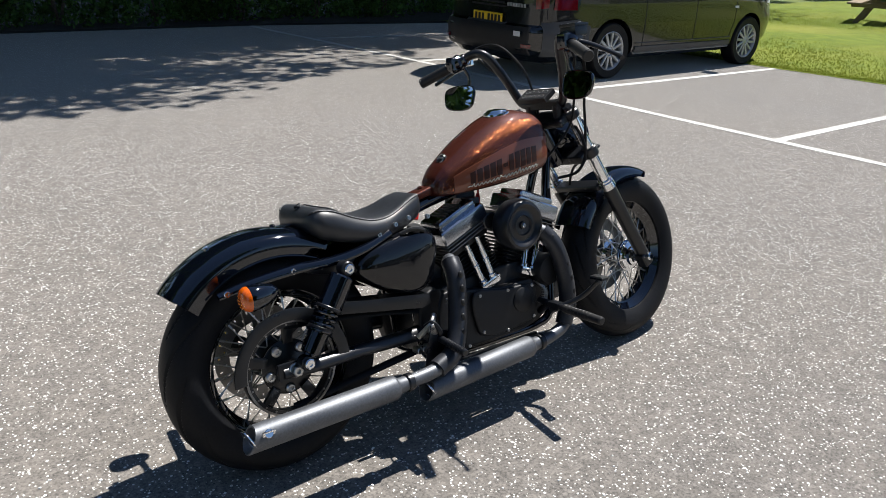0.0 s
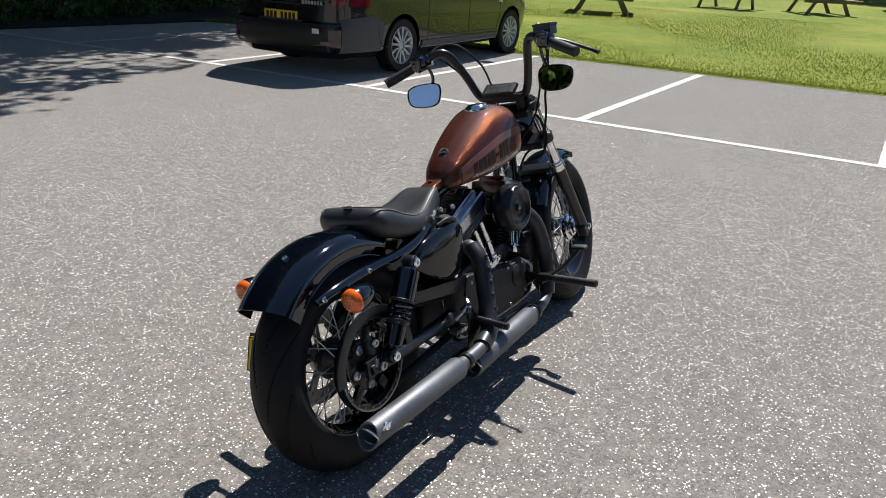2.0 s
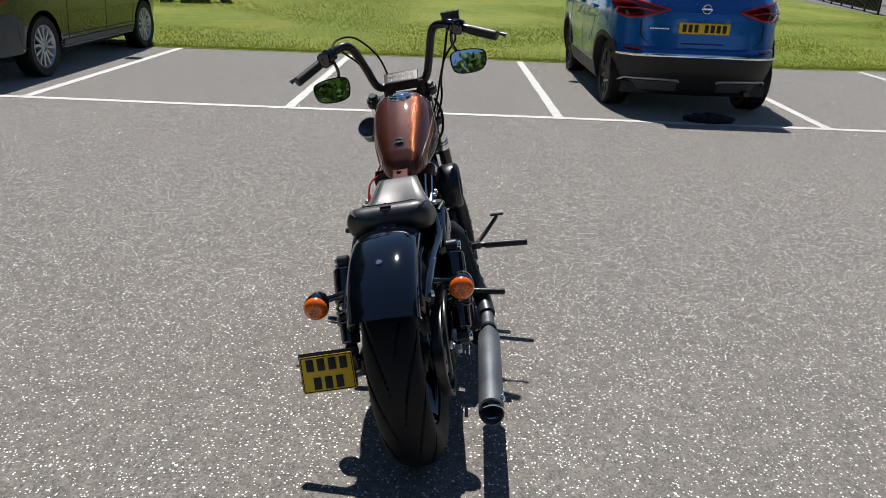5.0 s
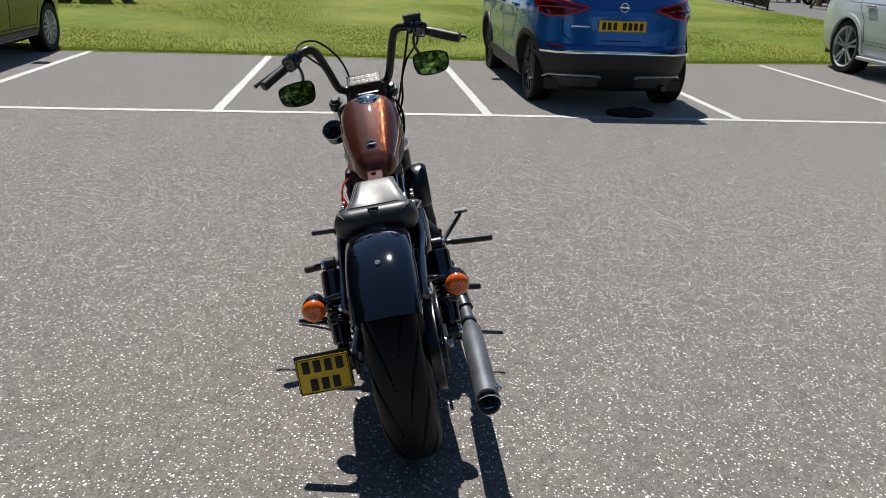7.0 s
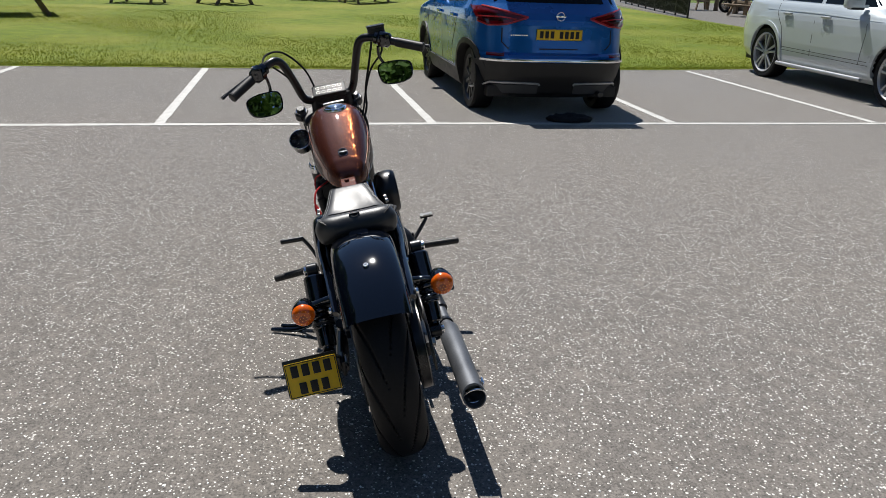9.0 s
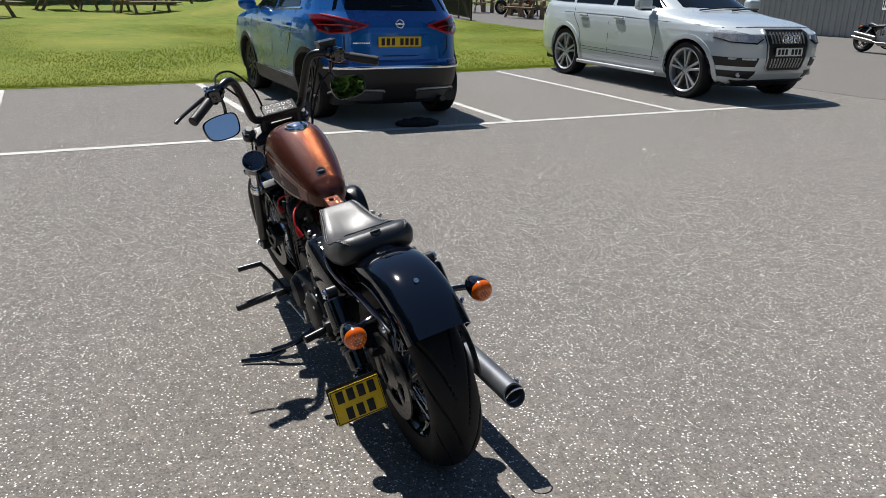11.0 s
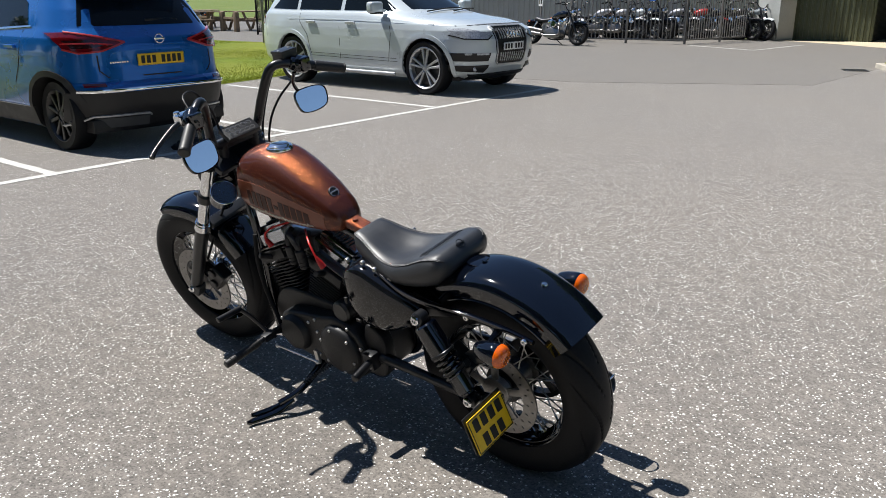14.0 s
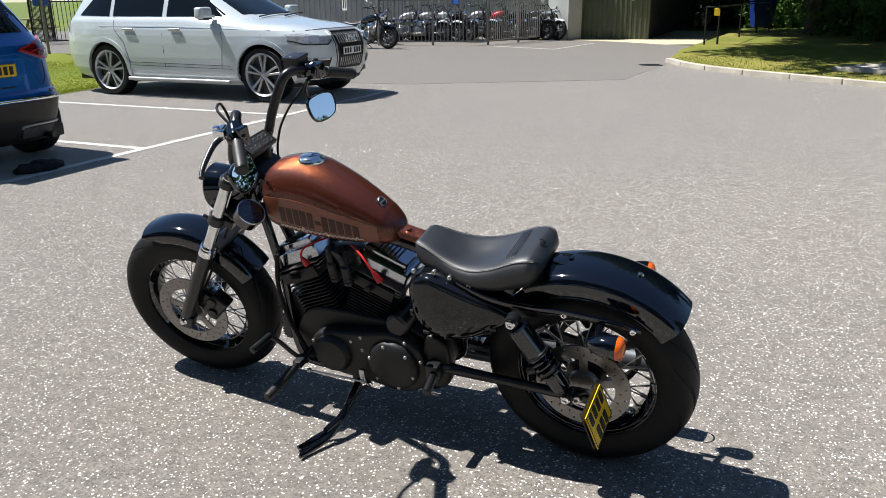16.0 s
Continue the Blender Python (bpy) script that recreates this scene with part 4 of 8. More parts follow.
    part("upper_belt_guard", join(plate([(0.14, 0.445), (0.15, 0.477), (0.47, 0.432), (0.475, 0.400), (0.44, 0.392)], -0.150, -0.146, 0.0012),
                                  plate([(0.15, 0.477), (0.47, 0.432), (0.47, 0.430), (0.15, 0.475)], -0.150, -0.085)), M_SATIN, bike)
    arc = []
    for r in (0.141, 0.176):
        arc.append([(r * math.cos(radians(a)), 0.32 + r * math.sin(radians(a))) for a in range(-2, 186, 4)])
    part("rear_belt_guard", plate(arc[0] + arc[1][::-1], -0.142, -0.134, 0.003), M_SATIN, bike)

    # swing arm, axle, shocks
    for s in (-1, 1):
        y = s * 0.135
        part("swing_arm", join(tube([(-0.035, y, 0.318), (0.06, y, 0.315), (0.22, s * 0.128, 0.312), (0.36, s * 0.115, 0.305), (0.46, s * 0.105, 0.30)], [0.019, 0.023, 0.021, 0.024, 0.028], 14, 5, flat=0.72),
                               box((-0.012, y, 0.32), (0.075, 0.014, 0.050), 0.006)), M_SATIN, bike)
        part("axle_nut", join(rod((0, s * 0.12, 0.32), (0, s * 0.150, 0.32), 0.0215, seg=24, ch=0.003), lathe((0, s * 0.150, 0.32), (0, s, 0), [(0.017, 0), (0.017, 0.012), (0.013, 0.014), (0.008, 0.014), (0.007, 0.006), (0, 0.006)], 6)), M_STEEL, bike, smooth=20)
        top, bot = Vector((0.178, s * 0.172, 0.578)), Vector((0.022, s * 0.172, 0.343))
        d = (bot - top).normalized()
        shock = part("shock_absorber", join(rod(top + d * 0.022, top + d * 0.125, 0.0350, 0.0365, 32, 0.005), rod(top + d * 0.10, bot - d * 0.02, 0.019, seg=16), rod(bot - d * 0.100, bot - d * 0.026, 0.0310, 0.0290, 28, 0.004)), M_GLOSS, bike, "black rear shock absorber with coil spring")
        part("spring", coil(top + d * 0.122, bot - d * 0.085, 0.0325, 0.0052, 4.5), M_GLOSS, shock)
        part("spring_collar", rod(top + d * 0.116, top + d * 0.126, 0.0385, seg=24, ch=0.002), M_SATIN, shock)
        part("spring_collar", rod(bot - d * 0.106, bot - d * 0.096, 0.0370, seg=24, ch=0.002), M_SATIN, shock)
        for p in (top, bot):
            part("shock_mount", join(rod(p - Vector((0, 0.018, 0)), p + Vector((0, 0.018, 0)), 0.0215, seg=24, ch=0.003)), M_SATIN, shock)
            part("shock_bolt", bolt(p + Vector((0, s * 0.018, 0)), (0, s, 0), 0.0155, 0.010), M_CHROME, shock)

    # rear mudguard, its rails, signal lamps
    fen = part("rear_fender", fender_shape(AX_R, 0.389, 62, 138, 0.098, 0.074, n=44, tail=-0.1), M_GLOSS, bike, "glossy black bobbed rear fender")
    for s in (-1, 1):
        part("fender_edge_roll", tube([(0.316 * math.cos(radians(a)), s * 0.0985, 0.32 + 0.316 * math.sin(radians(a))) for a in range(66, 138, 8)], 0.0032, 8, 3), M_GLOSS, fen)
    part("fender_bolt", bolt((-0.148, 0.0, 0.679), (-0.38, 0, 0.92), 0.0085, 0.007), M_CHROME, fen)
    part("seat_tab", join(plate(rounded([(0.035, -0.018), (0.065, -0.030), (0.10, -0.022), (0.10, 0.022), (0.065, 0.030), (0.035, 0.018)]), 0.700, 0.7045, 0.001, plane="xy"), rod((0.052, 0, 0.703), (0.052, 0, 0.711), 0.008, seg=14, ch=0.002)), M_GLOSS, fen)
    for s in (-1, 1):
        rail = part("fender_rail", tube([(-0.175, s * 0.112, 0.566), (-0.09, s * 0.115, 0.582), (0.05, s * 0.120, 0.595), (0.17, s * 0.128, 0.598), (0.27, s * 0.132, 0.613), (0.37, s * 0.118, 0.640)], [0.011, 0.014, 0.016, 0.017, 0.015, 0.012], 12, 6, flat=0.62), M_GLOSS, bike, "black fender support rail")
        for x, z in ((-0.155, 0.572), (0.04, 0.592)):
            part("rail_bolt", bolt((x, s * 0.124, z), (0, s, 0), 0.0095, 0.008), M_CHROME, rail)
        part("rear_frame_gusset", plate([(0.05, 0.588), (0.20, 0.600), (0.30, 0.62), (0.28, 0.55), (0.20, 0.545), (0.12, 0.565)], s * 0.108, s * 0.118, 0.003), M_SATIN, bike)
        c = Vector((-0.105, s * 0.205, 0.566))
        sig = part("turn_signal", join(lathe(c + Vector((0.045, 0, 0.004)), (-1, 0, -0.05), [(0.0, -0.012), (0.012, -0.010), (0.023, 0.004), (0.031, 0.028), (0.0345, 0.050), (0.0355, 0.066), (0.034, 0.070)], 28),
                                       tube([(-0.062, s * 0.115, 0.570), (-0.066, s * 0.15, 0.568), (-0.075, s * 0.185, 0.565)], [0.012, 0.009, 0.010], 12, 5)), M_GLOSS, bike, "black turn signal with amber lens")
        lens = [(0.034, 0), (0.033, 0.008), (0.0275, 0.017), (0.0155, 0.022), (0.0, 0.023)]
        part("lens", lathe(c + Vector((-0.0245, 0, 0.0008)), (-1, 0, -0.05), lens, 28), M_AMBER, sig, "amber signal lens")
        part("lens_bulb", lathe((c.x - 0.0462, c.y + 0.003, c.z - 0.004), (-1, 0, -0.05), [(0.0125, -0.004), (0.012, 0.0006), (0.0, 0.0016)], 20), M_AMBERDIM, sig, "dim amber bulb behind the lens")
        part("lens_cell", join(*[ball((c.x - 0.0475 + 0.0004 + 6.6 * (dy * dy + dz * dz), c.y + dy, c.z + dz), (0.0018, 0.0019, 0.0019), 8, 5)
                                 for q in (0, 1, 2) for dy, dz in [(0.0098 * q * math.cos(a), 0.0098 * q * math.sin(a)) for a in np.linspace(0, 2 * math.pi, max(1, 6 * q), endpoint=False)]]), M_AMBERDARK, sig)
    # plate on its side bracket
    pm = Matrix.Translation((-0.086, 0.2295, 0.340)) @ Matrix.Rotation(math.pi, 4, "Z") @ Matrix.Rotation(radians(-18.5), 4, "Y")
    plate_thing(bike, 0.158, 0.108, ((4,), (3,)), M_PLATE, pm)
    part("plate_bracket", join(box((-0.076, 0.2295, 0.344), (0.004, 0.166, 0.114), 0.0015, m=Matrix.Rotation(radians(18.5), 4, "Y")), tube([(0.0, 0.145, 0.335), (-0.04, 0.160, 0.36), (-0.072, 0.20, 0.36)], 0.009, 10),
                               box((-0.060, 0.155, 0.352), (0.03, 0.03, 0.05), 0.006)), M_SATIN, bike)

    # seat
    rings, top_line = [], []
    S = [(0.113, 0.078, 0.714, 0.699), (0.120, 0.110, 0.737, 0.684), (0.146, 0.128, 0.751, 0.662), (0.19, 0.134, 0.744, 0.645), (0.25, 0.136, 0.712, 0.631), (0.32, 0.132, 0.688, 0.623), (0.38, 0.117, 0.687, 0.623),
         (0.435, 0.096, 0.702, 0.631), (0.482, 0.082, 0.724, 0.645), (0.515, 0.073, 0.733, 0.661), (0.531, 0.060, 0.729, 0.676), (0.537, 0.042, 0.718, 0.688)]
    xs = [q[0] for q in S]
    X = np.concatenate([np.linspace(0.113, 0.15, 8), np.linspace(0.16, 0.51, 26), np.linspace(0.516, 0.537, 7)])
    smooth_at = lambda k: [float(np.interp(x, xs, [q[k] for q in S])) for x in X]
    W, Zt, Zb = smooth_at(1), smooth_at(2), smooth_at(3)
    blur = lambda L: [L[0]] + [(L[i - 1] + 2 * L[i] + L[i + 1]) / 4 for i in range(1, len(L) - 1)] + [L[-1]]
    for _ in range(3):
        W, Zt, Zb = blur(W), blur(Zt), blur(Zb)
    piping = []
    for x, w, zt, zb in zip(X, W, Zt, Zb):
        ring = []
        h = zt - zb
        dish = 0.012 * math.exp(-((x - 0.33) / 0.12) ** 2)
        sec = [(0, 1.0, -dish), (0.30, 1.0, -dish * 0.8), (0.58, 0.985, 0), (0.78, 0.94, 0.003), (0.90, 0.85, 0.002), (0.97, 0.70, 0), (1.0, 0.52, 0), (0.985, 0.30, 0), (0.93, 0.10, 0), (0.84, 0.0, 0)]
        for a, b, c in sec:
            ring.append((x, a * w, zb + b * h + c))
        for a, b, c in sec[::-1]:
            if a > 0:
                ring.append((x, -a * w, zb + b * h + c))
        rings.append(ring)
        piping.append((x, 0.86 * w, zb + 0.885 * h + 0.0045))
    seat = part("seat", loft(rings), M_LEATHER, bike, "black leather solo seat with grey stitching", smooth=60)
    # stitching: short threads along both seams, and across the pad
    st = []
    for line in (piping, [(x, -y, z) for x, y, z in piping]):
        P = spline(line[3:-3], 4)
        L = 0.0
        for a, b in zip(P, P[1:]):
            L += (b - a).length
            if L > 0.0072:
                t = (b - a).normalized()
                for o in (-0.0035, 0.0035):
                    q = b + Vector((0, o, 0))
                    st.append(rod(q - t * 0.0027, q + t * 0.0027, 0.0010, seg=5))
                L = 0.0
    part("seam_stitching", join(*st), M_THREAD, seat)["kind"] = "stuff"
    for s in (-1, 1):
        part("seam_welt", tube([(x, s * y, z - 0.0015) for x, y, z in piping[2:-2]], 0.0026, 7, 2), M_PLASTIC, seat)
    cross = []
    for k in range(4):
        x0 = 0.198 + 0.0085 * k
        zt = float(np.interp(x0, X, Zt))
        cross.append(tube([(x0, y, zt + (0.0012 if abs(y) < 0.08 else -0.004 - (abs(y) - 0.08) * 0.25) - 0.3 * max(0, abs(y) - 0.1)) for y in np.linspace(-0.105, 0.105, 9)], 0.0013, 6, 3))
    for g in cross:
        part("cross_stitching", g, M_LEATHER, seat)
    part("seat_badge", join(torus((0.137, 0.0, 0.748), (-0.62, 0, 0.78), 0.0125, 0.0016, 24, 6), box((0.136, 0, 0.7485), (0.003, 0.034, 0.006), 0.001, m=Matrix.Rotation(radians(-38), 4, "Y"))), M_LEATHER, seat)

    # tank
    prof = [(0.598, 0.022, 0.737, 0.708), (0.604, 0.046, 0.757, 0.706), (0.632, 0.066, 0.788, 0.705), (0.68, 0.082, 0.827, 0.706), (0.74, 0.097, 0.868, 0.709), (0.81, 0.110, 0.907, 0.714), (0.88, 0.117, 0.940, 0.721), (0.94, 0.120, 0.951, 0.729),
            (1.00, 0.118, 0.944, 0.739), (1.035, 0.111, 0.931, 0.748), (1.052, 0.102, 0.914, 0.758), (1.060, 0.082, 0.892, 0.774)]
    px = [q[0] for q in prof]
    TX = np.concatenate([np.linspace(0.598, 0.64, 9), np.linspace(0.65, 1.02, 30), np.linspace(1.026, 1.060, 10)])
    TW, TT, TB = ([float(np.interp(x, px, [q[k] + 0.004 * (k == 2) for q in prof])) for x in TX] for k in (1, 2, 3))
    for _ in range(3):
        TW, TT, TB = blur(TW), blur(TT), blur(TB)

    def tank_half(u):
        """Half outline at height share u (0 bottom, 1 top): width share."""
        pts = ((0, 0.80), (0.06, 0.92), (0.16, 0.985), (0.32, 1.0), (0.50, 0.985), (0.62, 0.955), (0.74, 0.885), (0.84, 0.775), (0.92, 0.61), (0.97, 0.41), (1.0, 0.0))
        return float(np.interp(u, [p[0] for p in pts], [p[1] for p in pts]))
    us = [0, 0.03, 0.06, 0.11, 0.16, 0.24, 0.32, 0.41, 0.5, 0.56, 0.62, 0.68, 0.74, 0.79, 0.84, 0.88, 0.92, 0.95, 0.975, 0.99]
    rings = []
    for x, w, zt, zb in zip(TX, TW, TT, TB):
        left = [(x, w * tank_half(u), zb + (zt - zb) * u) for u in us]
        rings.append([(x, -0.009, zb)] + [(a, b - 0.009, c) for a, b, c in left] + [(x, -0.009, zt)] + [(a, -b - 0.009, c) for a, b, c in left[::-1]])
    tank = part("fuel_tank", loft(rings), M_FLAKE, bike, "copper metal flake peanut fuel tank", smooth=70)

    def tank_at(x, u, s, off):
        w, zt, zb = (float(np.interp(x, TX, L)) for L in (TW, TT, TB))
        return (x, s * (w * tank_half(u) + off) - 0.009, zb + (zt - zb) * u)

    def tank_patch(x0, x1, u0, u1, s, off, nx=10, nu=8, skew=0.0):
        V, F = [], []
        for o in (off, off - 0.0014):
            for i in range(nx + 1):
                for j in range(nu + 1):
                    u = u0 + (u1 - u0) * j / nu
                    x = x0 + (x1 - x0) * i / nx
                    V.append(tank_at(x, u + skew * (x - 0.85), s, o))
        n = nu + 1
        N = (nx + 1) * n
        for i in range(nx):
            for j in range(nu):
                a = i * n + j
                F += [(a, a + 1, a + n + 1, a + n), (N + a, N + a + n, N + a + n + 1, N + a + 1)]
        for i in range(nx):
            for a, b in ((i * n, (i + 1) * n), (i * n + nu, (i + 1) * n + nu)):
                F.append((a, b, N + b, N + a))
        for j in range(nu):
            for a, b in ((j, j + 1), (nx * n + j, nx * n + j + 1)):
                F.append((a, b, N + b, N + a))
        return V, F
    for s in (-1, 1):
        part("tank_side_panel", tank_patch(0.655, 1.036, 0.04, 0.56, s, 0.0016, 24, 8), M_TANKSIDE, tank, "plain copper side panel")
        spans = letter_bars(0.272, 0.05, 11)
        for i, (a, b) in enumerate(spans):
            if i == 5:
                part("tank_lettering", tank_patch(0.708 + a, 0.708 + b, 0.27, 0.33, s, 0.0030, 3, 2), M_DECAL, tank, "dark lettering bar")
            else:
                part("tank_lettering", tank_patch(0.708 + a, 0.708 + b, 0.18, 0.43, s, 0.0030, 3, 4), M_DECAL, tank, "dark lettering bar")
        strokes = [tank_at(x, 0.120 + 0.026 * math.sin(k * 2.1) + 0.035 * (k in (2, 4, 24, 26, 40)), s, 0.0034) for k, x in enumerate(np.linspace(0.70, 0.985, 58))]
        part("tank_script", tube(strokes, 0.0021, 6, 2), M_SCRIPT, tank, "thin cream script line")
    part("fuel_cap", lathe((0.912, -0.016, 0.940), (-0.03, -0.03, 1), [(0.046, -0.004), (0.046, 0.004), (0.043, 0.008), (0.037, 0.0095), (0.035, 0.013), (0.031, 0.016), (0.012, 0.0185), (0, 0.019)], 40), M_CHROME, tank, "chrome fuel cap")
    nb = Vector((-0.80, 0, 0.60))
    part("tank_badge", join(lathe((0.667, -0.009, 0.819), nb, [(0.019, -0.004), (0.019, 0.003), (0.017, 0.0045), (0, 0.005)], 28)), M_INK, tank)
    part("badge_ring", join(torus(Vector((0.667, -0.009, 0.819)) + nb * 0.0045, nb, 0.0165, 0.0014, 28, 6), box(Vector((0.667, -0.009, 0.819)) + nb * 0.0055, (0.003, 0.030, 0.007), 0.001, m=Matrix.Rotation(radians(-37), 4, "Y"))), M_BADGE, tank)
    part("tank_mount", join(box((0.570, -0.004, 0.720), (0.100, 0.058, 0.026), 0.009, 3, Matrix.Rotation(radians(-14), 4, "Y")), rod((0.578, 0, 0.730), (0.577, 0, 0.742), 0.009, seg=12, ch=0.002)), M_FLAKE, tank)

    # frame
    part("frame_backbone", tube([(1.13, 0, 0.86), (1.0, 0, 0.80), (0.80, 0, 0.735), (0.60, 0, 0.69), (0.45, 0, 0.655), (0.25, 0, 0.63)], 0.022, 14), M_GLOSS, bike)
    part("steering_neck", rod(STEER_AT + FORK_UP * 0.52, STEER_AT + FORK_UP * 0.70, 0.031, seg=24, ch=0.004), M_GLOSS, bike)
    for s in (-1, 1):
        part("frame_downtube", tube([(1.13, s * 0.02, 0.78), (1.095, s * 0.04, 0.66), (1.068, s * 0.055, 0.50), (1.060, s * 0.07, 0.34), (1.03, s * 0.085, 0.22), (0.97, s * 0.075, 0.185), (0.80, s * 0.07, 0.180), (0.58, s * 0.07, 0.185), (0.48, s * 0.085, 0.22), (0.46, s * 0.08, 0.36), (0.44, s * 0.09, 0.52), (0.40, s * 0.10, 0.62)], 0.0155, 12), M_GLOSS, bike)

    # engine
    crank = Vector((0.838, 0, 0.295))
    part("crankcase", join(plate(rounded([(0.50, 0.20), (0.49, 0.33), (0.55, 0.41), (0.72, 0.43), (0.94, 0.43), (1.03, 0.34), (1.02, 0.23), (0.90, 0.185), (0.66, 0.18)]), -0.085, 0.085, 0.012, 3)), M_WRINKLE, bike)
    for name, tilt, foot in (("rear_cylinder", -22.5, Vector((-0.035, 0, 0))), ("front_cylinder", 22.5, Vector((0.035, 0, 0)))):
        up = Vector((math.sin(radians(tilt)), 0, math.cos(radians(tilt))))
        side = Vector((up.z, 0, -up.x))
        rot = Matrix.Rotation(radians(tilt), 4, "Y")
        at = lambda h: crank + foot + up * h
        cyl = part(name, lathe(at(0.10), up, [(0.058, 0), (0.058, 0.16)], 32), M_WRINKLE, bike, "black finned cylinder")
        fin = as_mesh("cooling_fin", box((0, 0, 0), (0.150, 0.150, 0.0045), 0.0016, 1), M_WRINKLE)
        for k in range(12):
            piece("cooling_fin", fin, cyl, Matrix.Translation(at(0.118 + 0.0125 * k)) @ rot)
        head = part("cylinder_head", join(box(at(0.278), (0.160, 0.17, 0.040), 0.008, 2, rot), ), M_WRINKLE, cyl)
        for k in range(3):
            part("head_fin", box(at(0.284 + 0.0115 * k) + Vector((0, -0.010, 0)), (0.196, 0.172, 0.0042), 0.0015, 1, rot), M_DISC, head)
        rk = join(box(at(0.336) + Vector((0, -0.022, 0)), (0.196, 0.152, 0.052), 0.013, 3, rot), box(at(0.368) + Vector((0, -0.022, 0)), (0.160, 0.112, 0.034), 0.012, 3, rot))
        rocker = part("rocker_cover", rk, M_ROCKER, cyl, "chrome rocker cover")
        part("rocker_groove", join(*[box(at(0.3862) + side * q + Vector((0, -0.022, 0)), (0.0055, 0.080, 0.006), 0.002, 1, rot) for q in (-0.036, -0.022, -0.008, 0.006, 0.020, 0.034)]), M_DARKMETAL, rocker)
        for a in (-0.075, 0.075):
            for b in (-0.05, 0.05):
                part("rocker_bolt", bolt(at(0.362) + side * a + Vector((0, b - 0.022, 0)), up, 0.006, 0.006), M_STEEL, rocker)
        for q in (-0.026, 0.026):
            p1 = at(0.275) + side * q + Vector((0, -0.090, 0))
            p0 = crank + foot * 1.3 + up * 0.115 + side * q * 0.85 + Vector((0, -0.100, 0))
            pr = part("pushrod_tube", join(rod(p0, p1, 0.0115, seg=16), rod(p0, p0 + (p1 - p0) * 0.12, 0.0165, seg=16, ch=0.003), rod(p0 + (p1 - p0) * 0.45, p0 + (p1 - p0) * 0.50, 0.0145, seg=16, ch=0.002)), M_CHROME, bike, "chrome pushrod tube")
        part("tappet_block", join(box(crank + foot * 1.3 + up * 0.110 + Vector((0, -0.098, 0)), (0.080, 0.038, 0.026), 0.005, 2, rot), bolt(crank + foot * 1.3 + up * 0.118 + side * 0.034 + Vector((0, -0.118, 0)), (0, -1, 0), 0.006, 0.005)), M_CHROME, bike)
        part("spark_plug_cap", rod(at(0.27) + Vector((0, 0.07, 0)), at(0.30) + Vector((0, 0.125, 0)), 0.010, seg=12, ch=0.002), M_PLASTIC, cyl)
    for pts in ([(0.632, 0.128, 0.612), (0.650, 0.135, 0.650), (0.690, 0.120, 0.690), (0.76, 0.07, 0.700)], [(0.905, 0.120, 0.628), (0.918, 0.128, 0.660), (0.905, 0.11, 0.690), (0.85, 0.06, 0.705)]):
        lead = part("ignition_lead", tube(pts, 0.0036, 8), M_RED, bike, "red ignition lead")
        part("plug_boot", tube([pts[0], Vector(pts[0]).lerp(Vector(pts[1]), 0.5), Vector(pts[0]).lerp(Vector(pts[1]), 0.95)], [0.0115, 0.0095, 0.0055], 12, 4), M_RED, lead)
    part("throttle_body", join(rod((0.78, -0.10, 0.60), (0.78, 0.06, 0.60), 0.030, seg=20, ch=0.004), box((0.785, 0.035, 0.635), (0.08, 0.06, 0.07), 0.012, 2)), M_DARKMETAL, bike)
    part("ignition_coil", join(box((0.80, 0.075, 0.66), (0.085, 0.05, 0.055), 0.008, 2), tube([(0.77, 0.10, 0.62), (0.77, 0.115, 0.66), (0.80, 0.11, 0.69)], 0.011, 10)), M_PLASTIC, bike)
    for x, z in ((0.765, 0.640), (0.815, 0.648)):
        part("coil_boot", join(rod((x, 0.105, z - 0.075), (x, 0.112, z), 0.0165, seg=16, ch=0.004), *[torus((x, 0.107, z - 0.06 + 0.014 * k), (0, 0.1, 1), 0.0168, 0.002, 16, 6) for k in range(4)], tube([(x, 0.112, z - 0.005), (x + 0.004, 0.105, z + 0.03), (x + 0.01, 0.075, z + 0.045)], 0.010, 10)), M_PLASTIC, bike)
    part("horn", join(lathe((1.075, 0.0, 0.56), (1, 0, 0.15), [(0, -0.04), (0.03, -0.036), (0.042, -0.01), (0.046, 0.012), (0.040, 0.018), (0.015, 0.022), (0, 0.022)], 28), box((1.05, 0, 0.60), (0.03, 0.03, 0.08), 0.005)), M_SATIN, bike)
    part("engine_mount", join(plate([(0.97, 0.40), (1.05, 0.46), (1.075, 0.42), (1.05, 0.30), (0.98, 0.26)], -0.055, 0.055, 0.006, 2)), M_SATIN, bike)
    part("oil_hose", tube([(1.06, 0.075, 0.62), (1.075, 0.085, 0.50), (1.06, 0.09, 0.38), (1.02, 0.10, 0.30), (0.98, 0.12, 0.26)], 0.008, 8), M_RUBBER, bike)
    part("oil_hose", tube([(1.09, -0.06, 0.66), (1.075, -0.075, 0.52), (1.06, -0.085, 0.36)], 0.007, 8), M_RUBBER, bike)
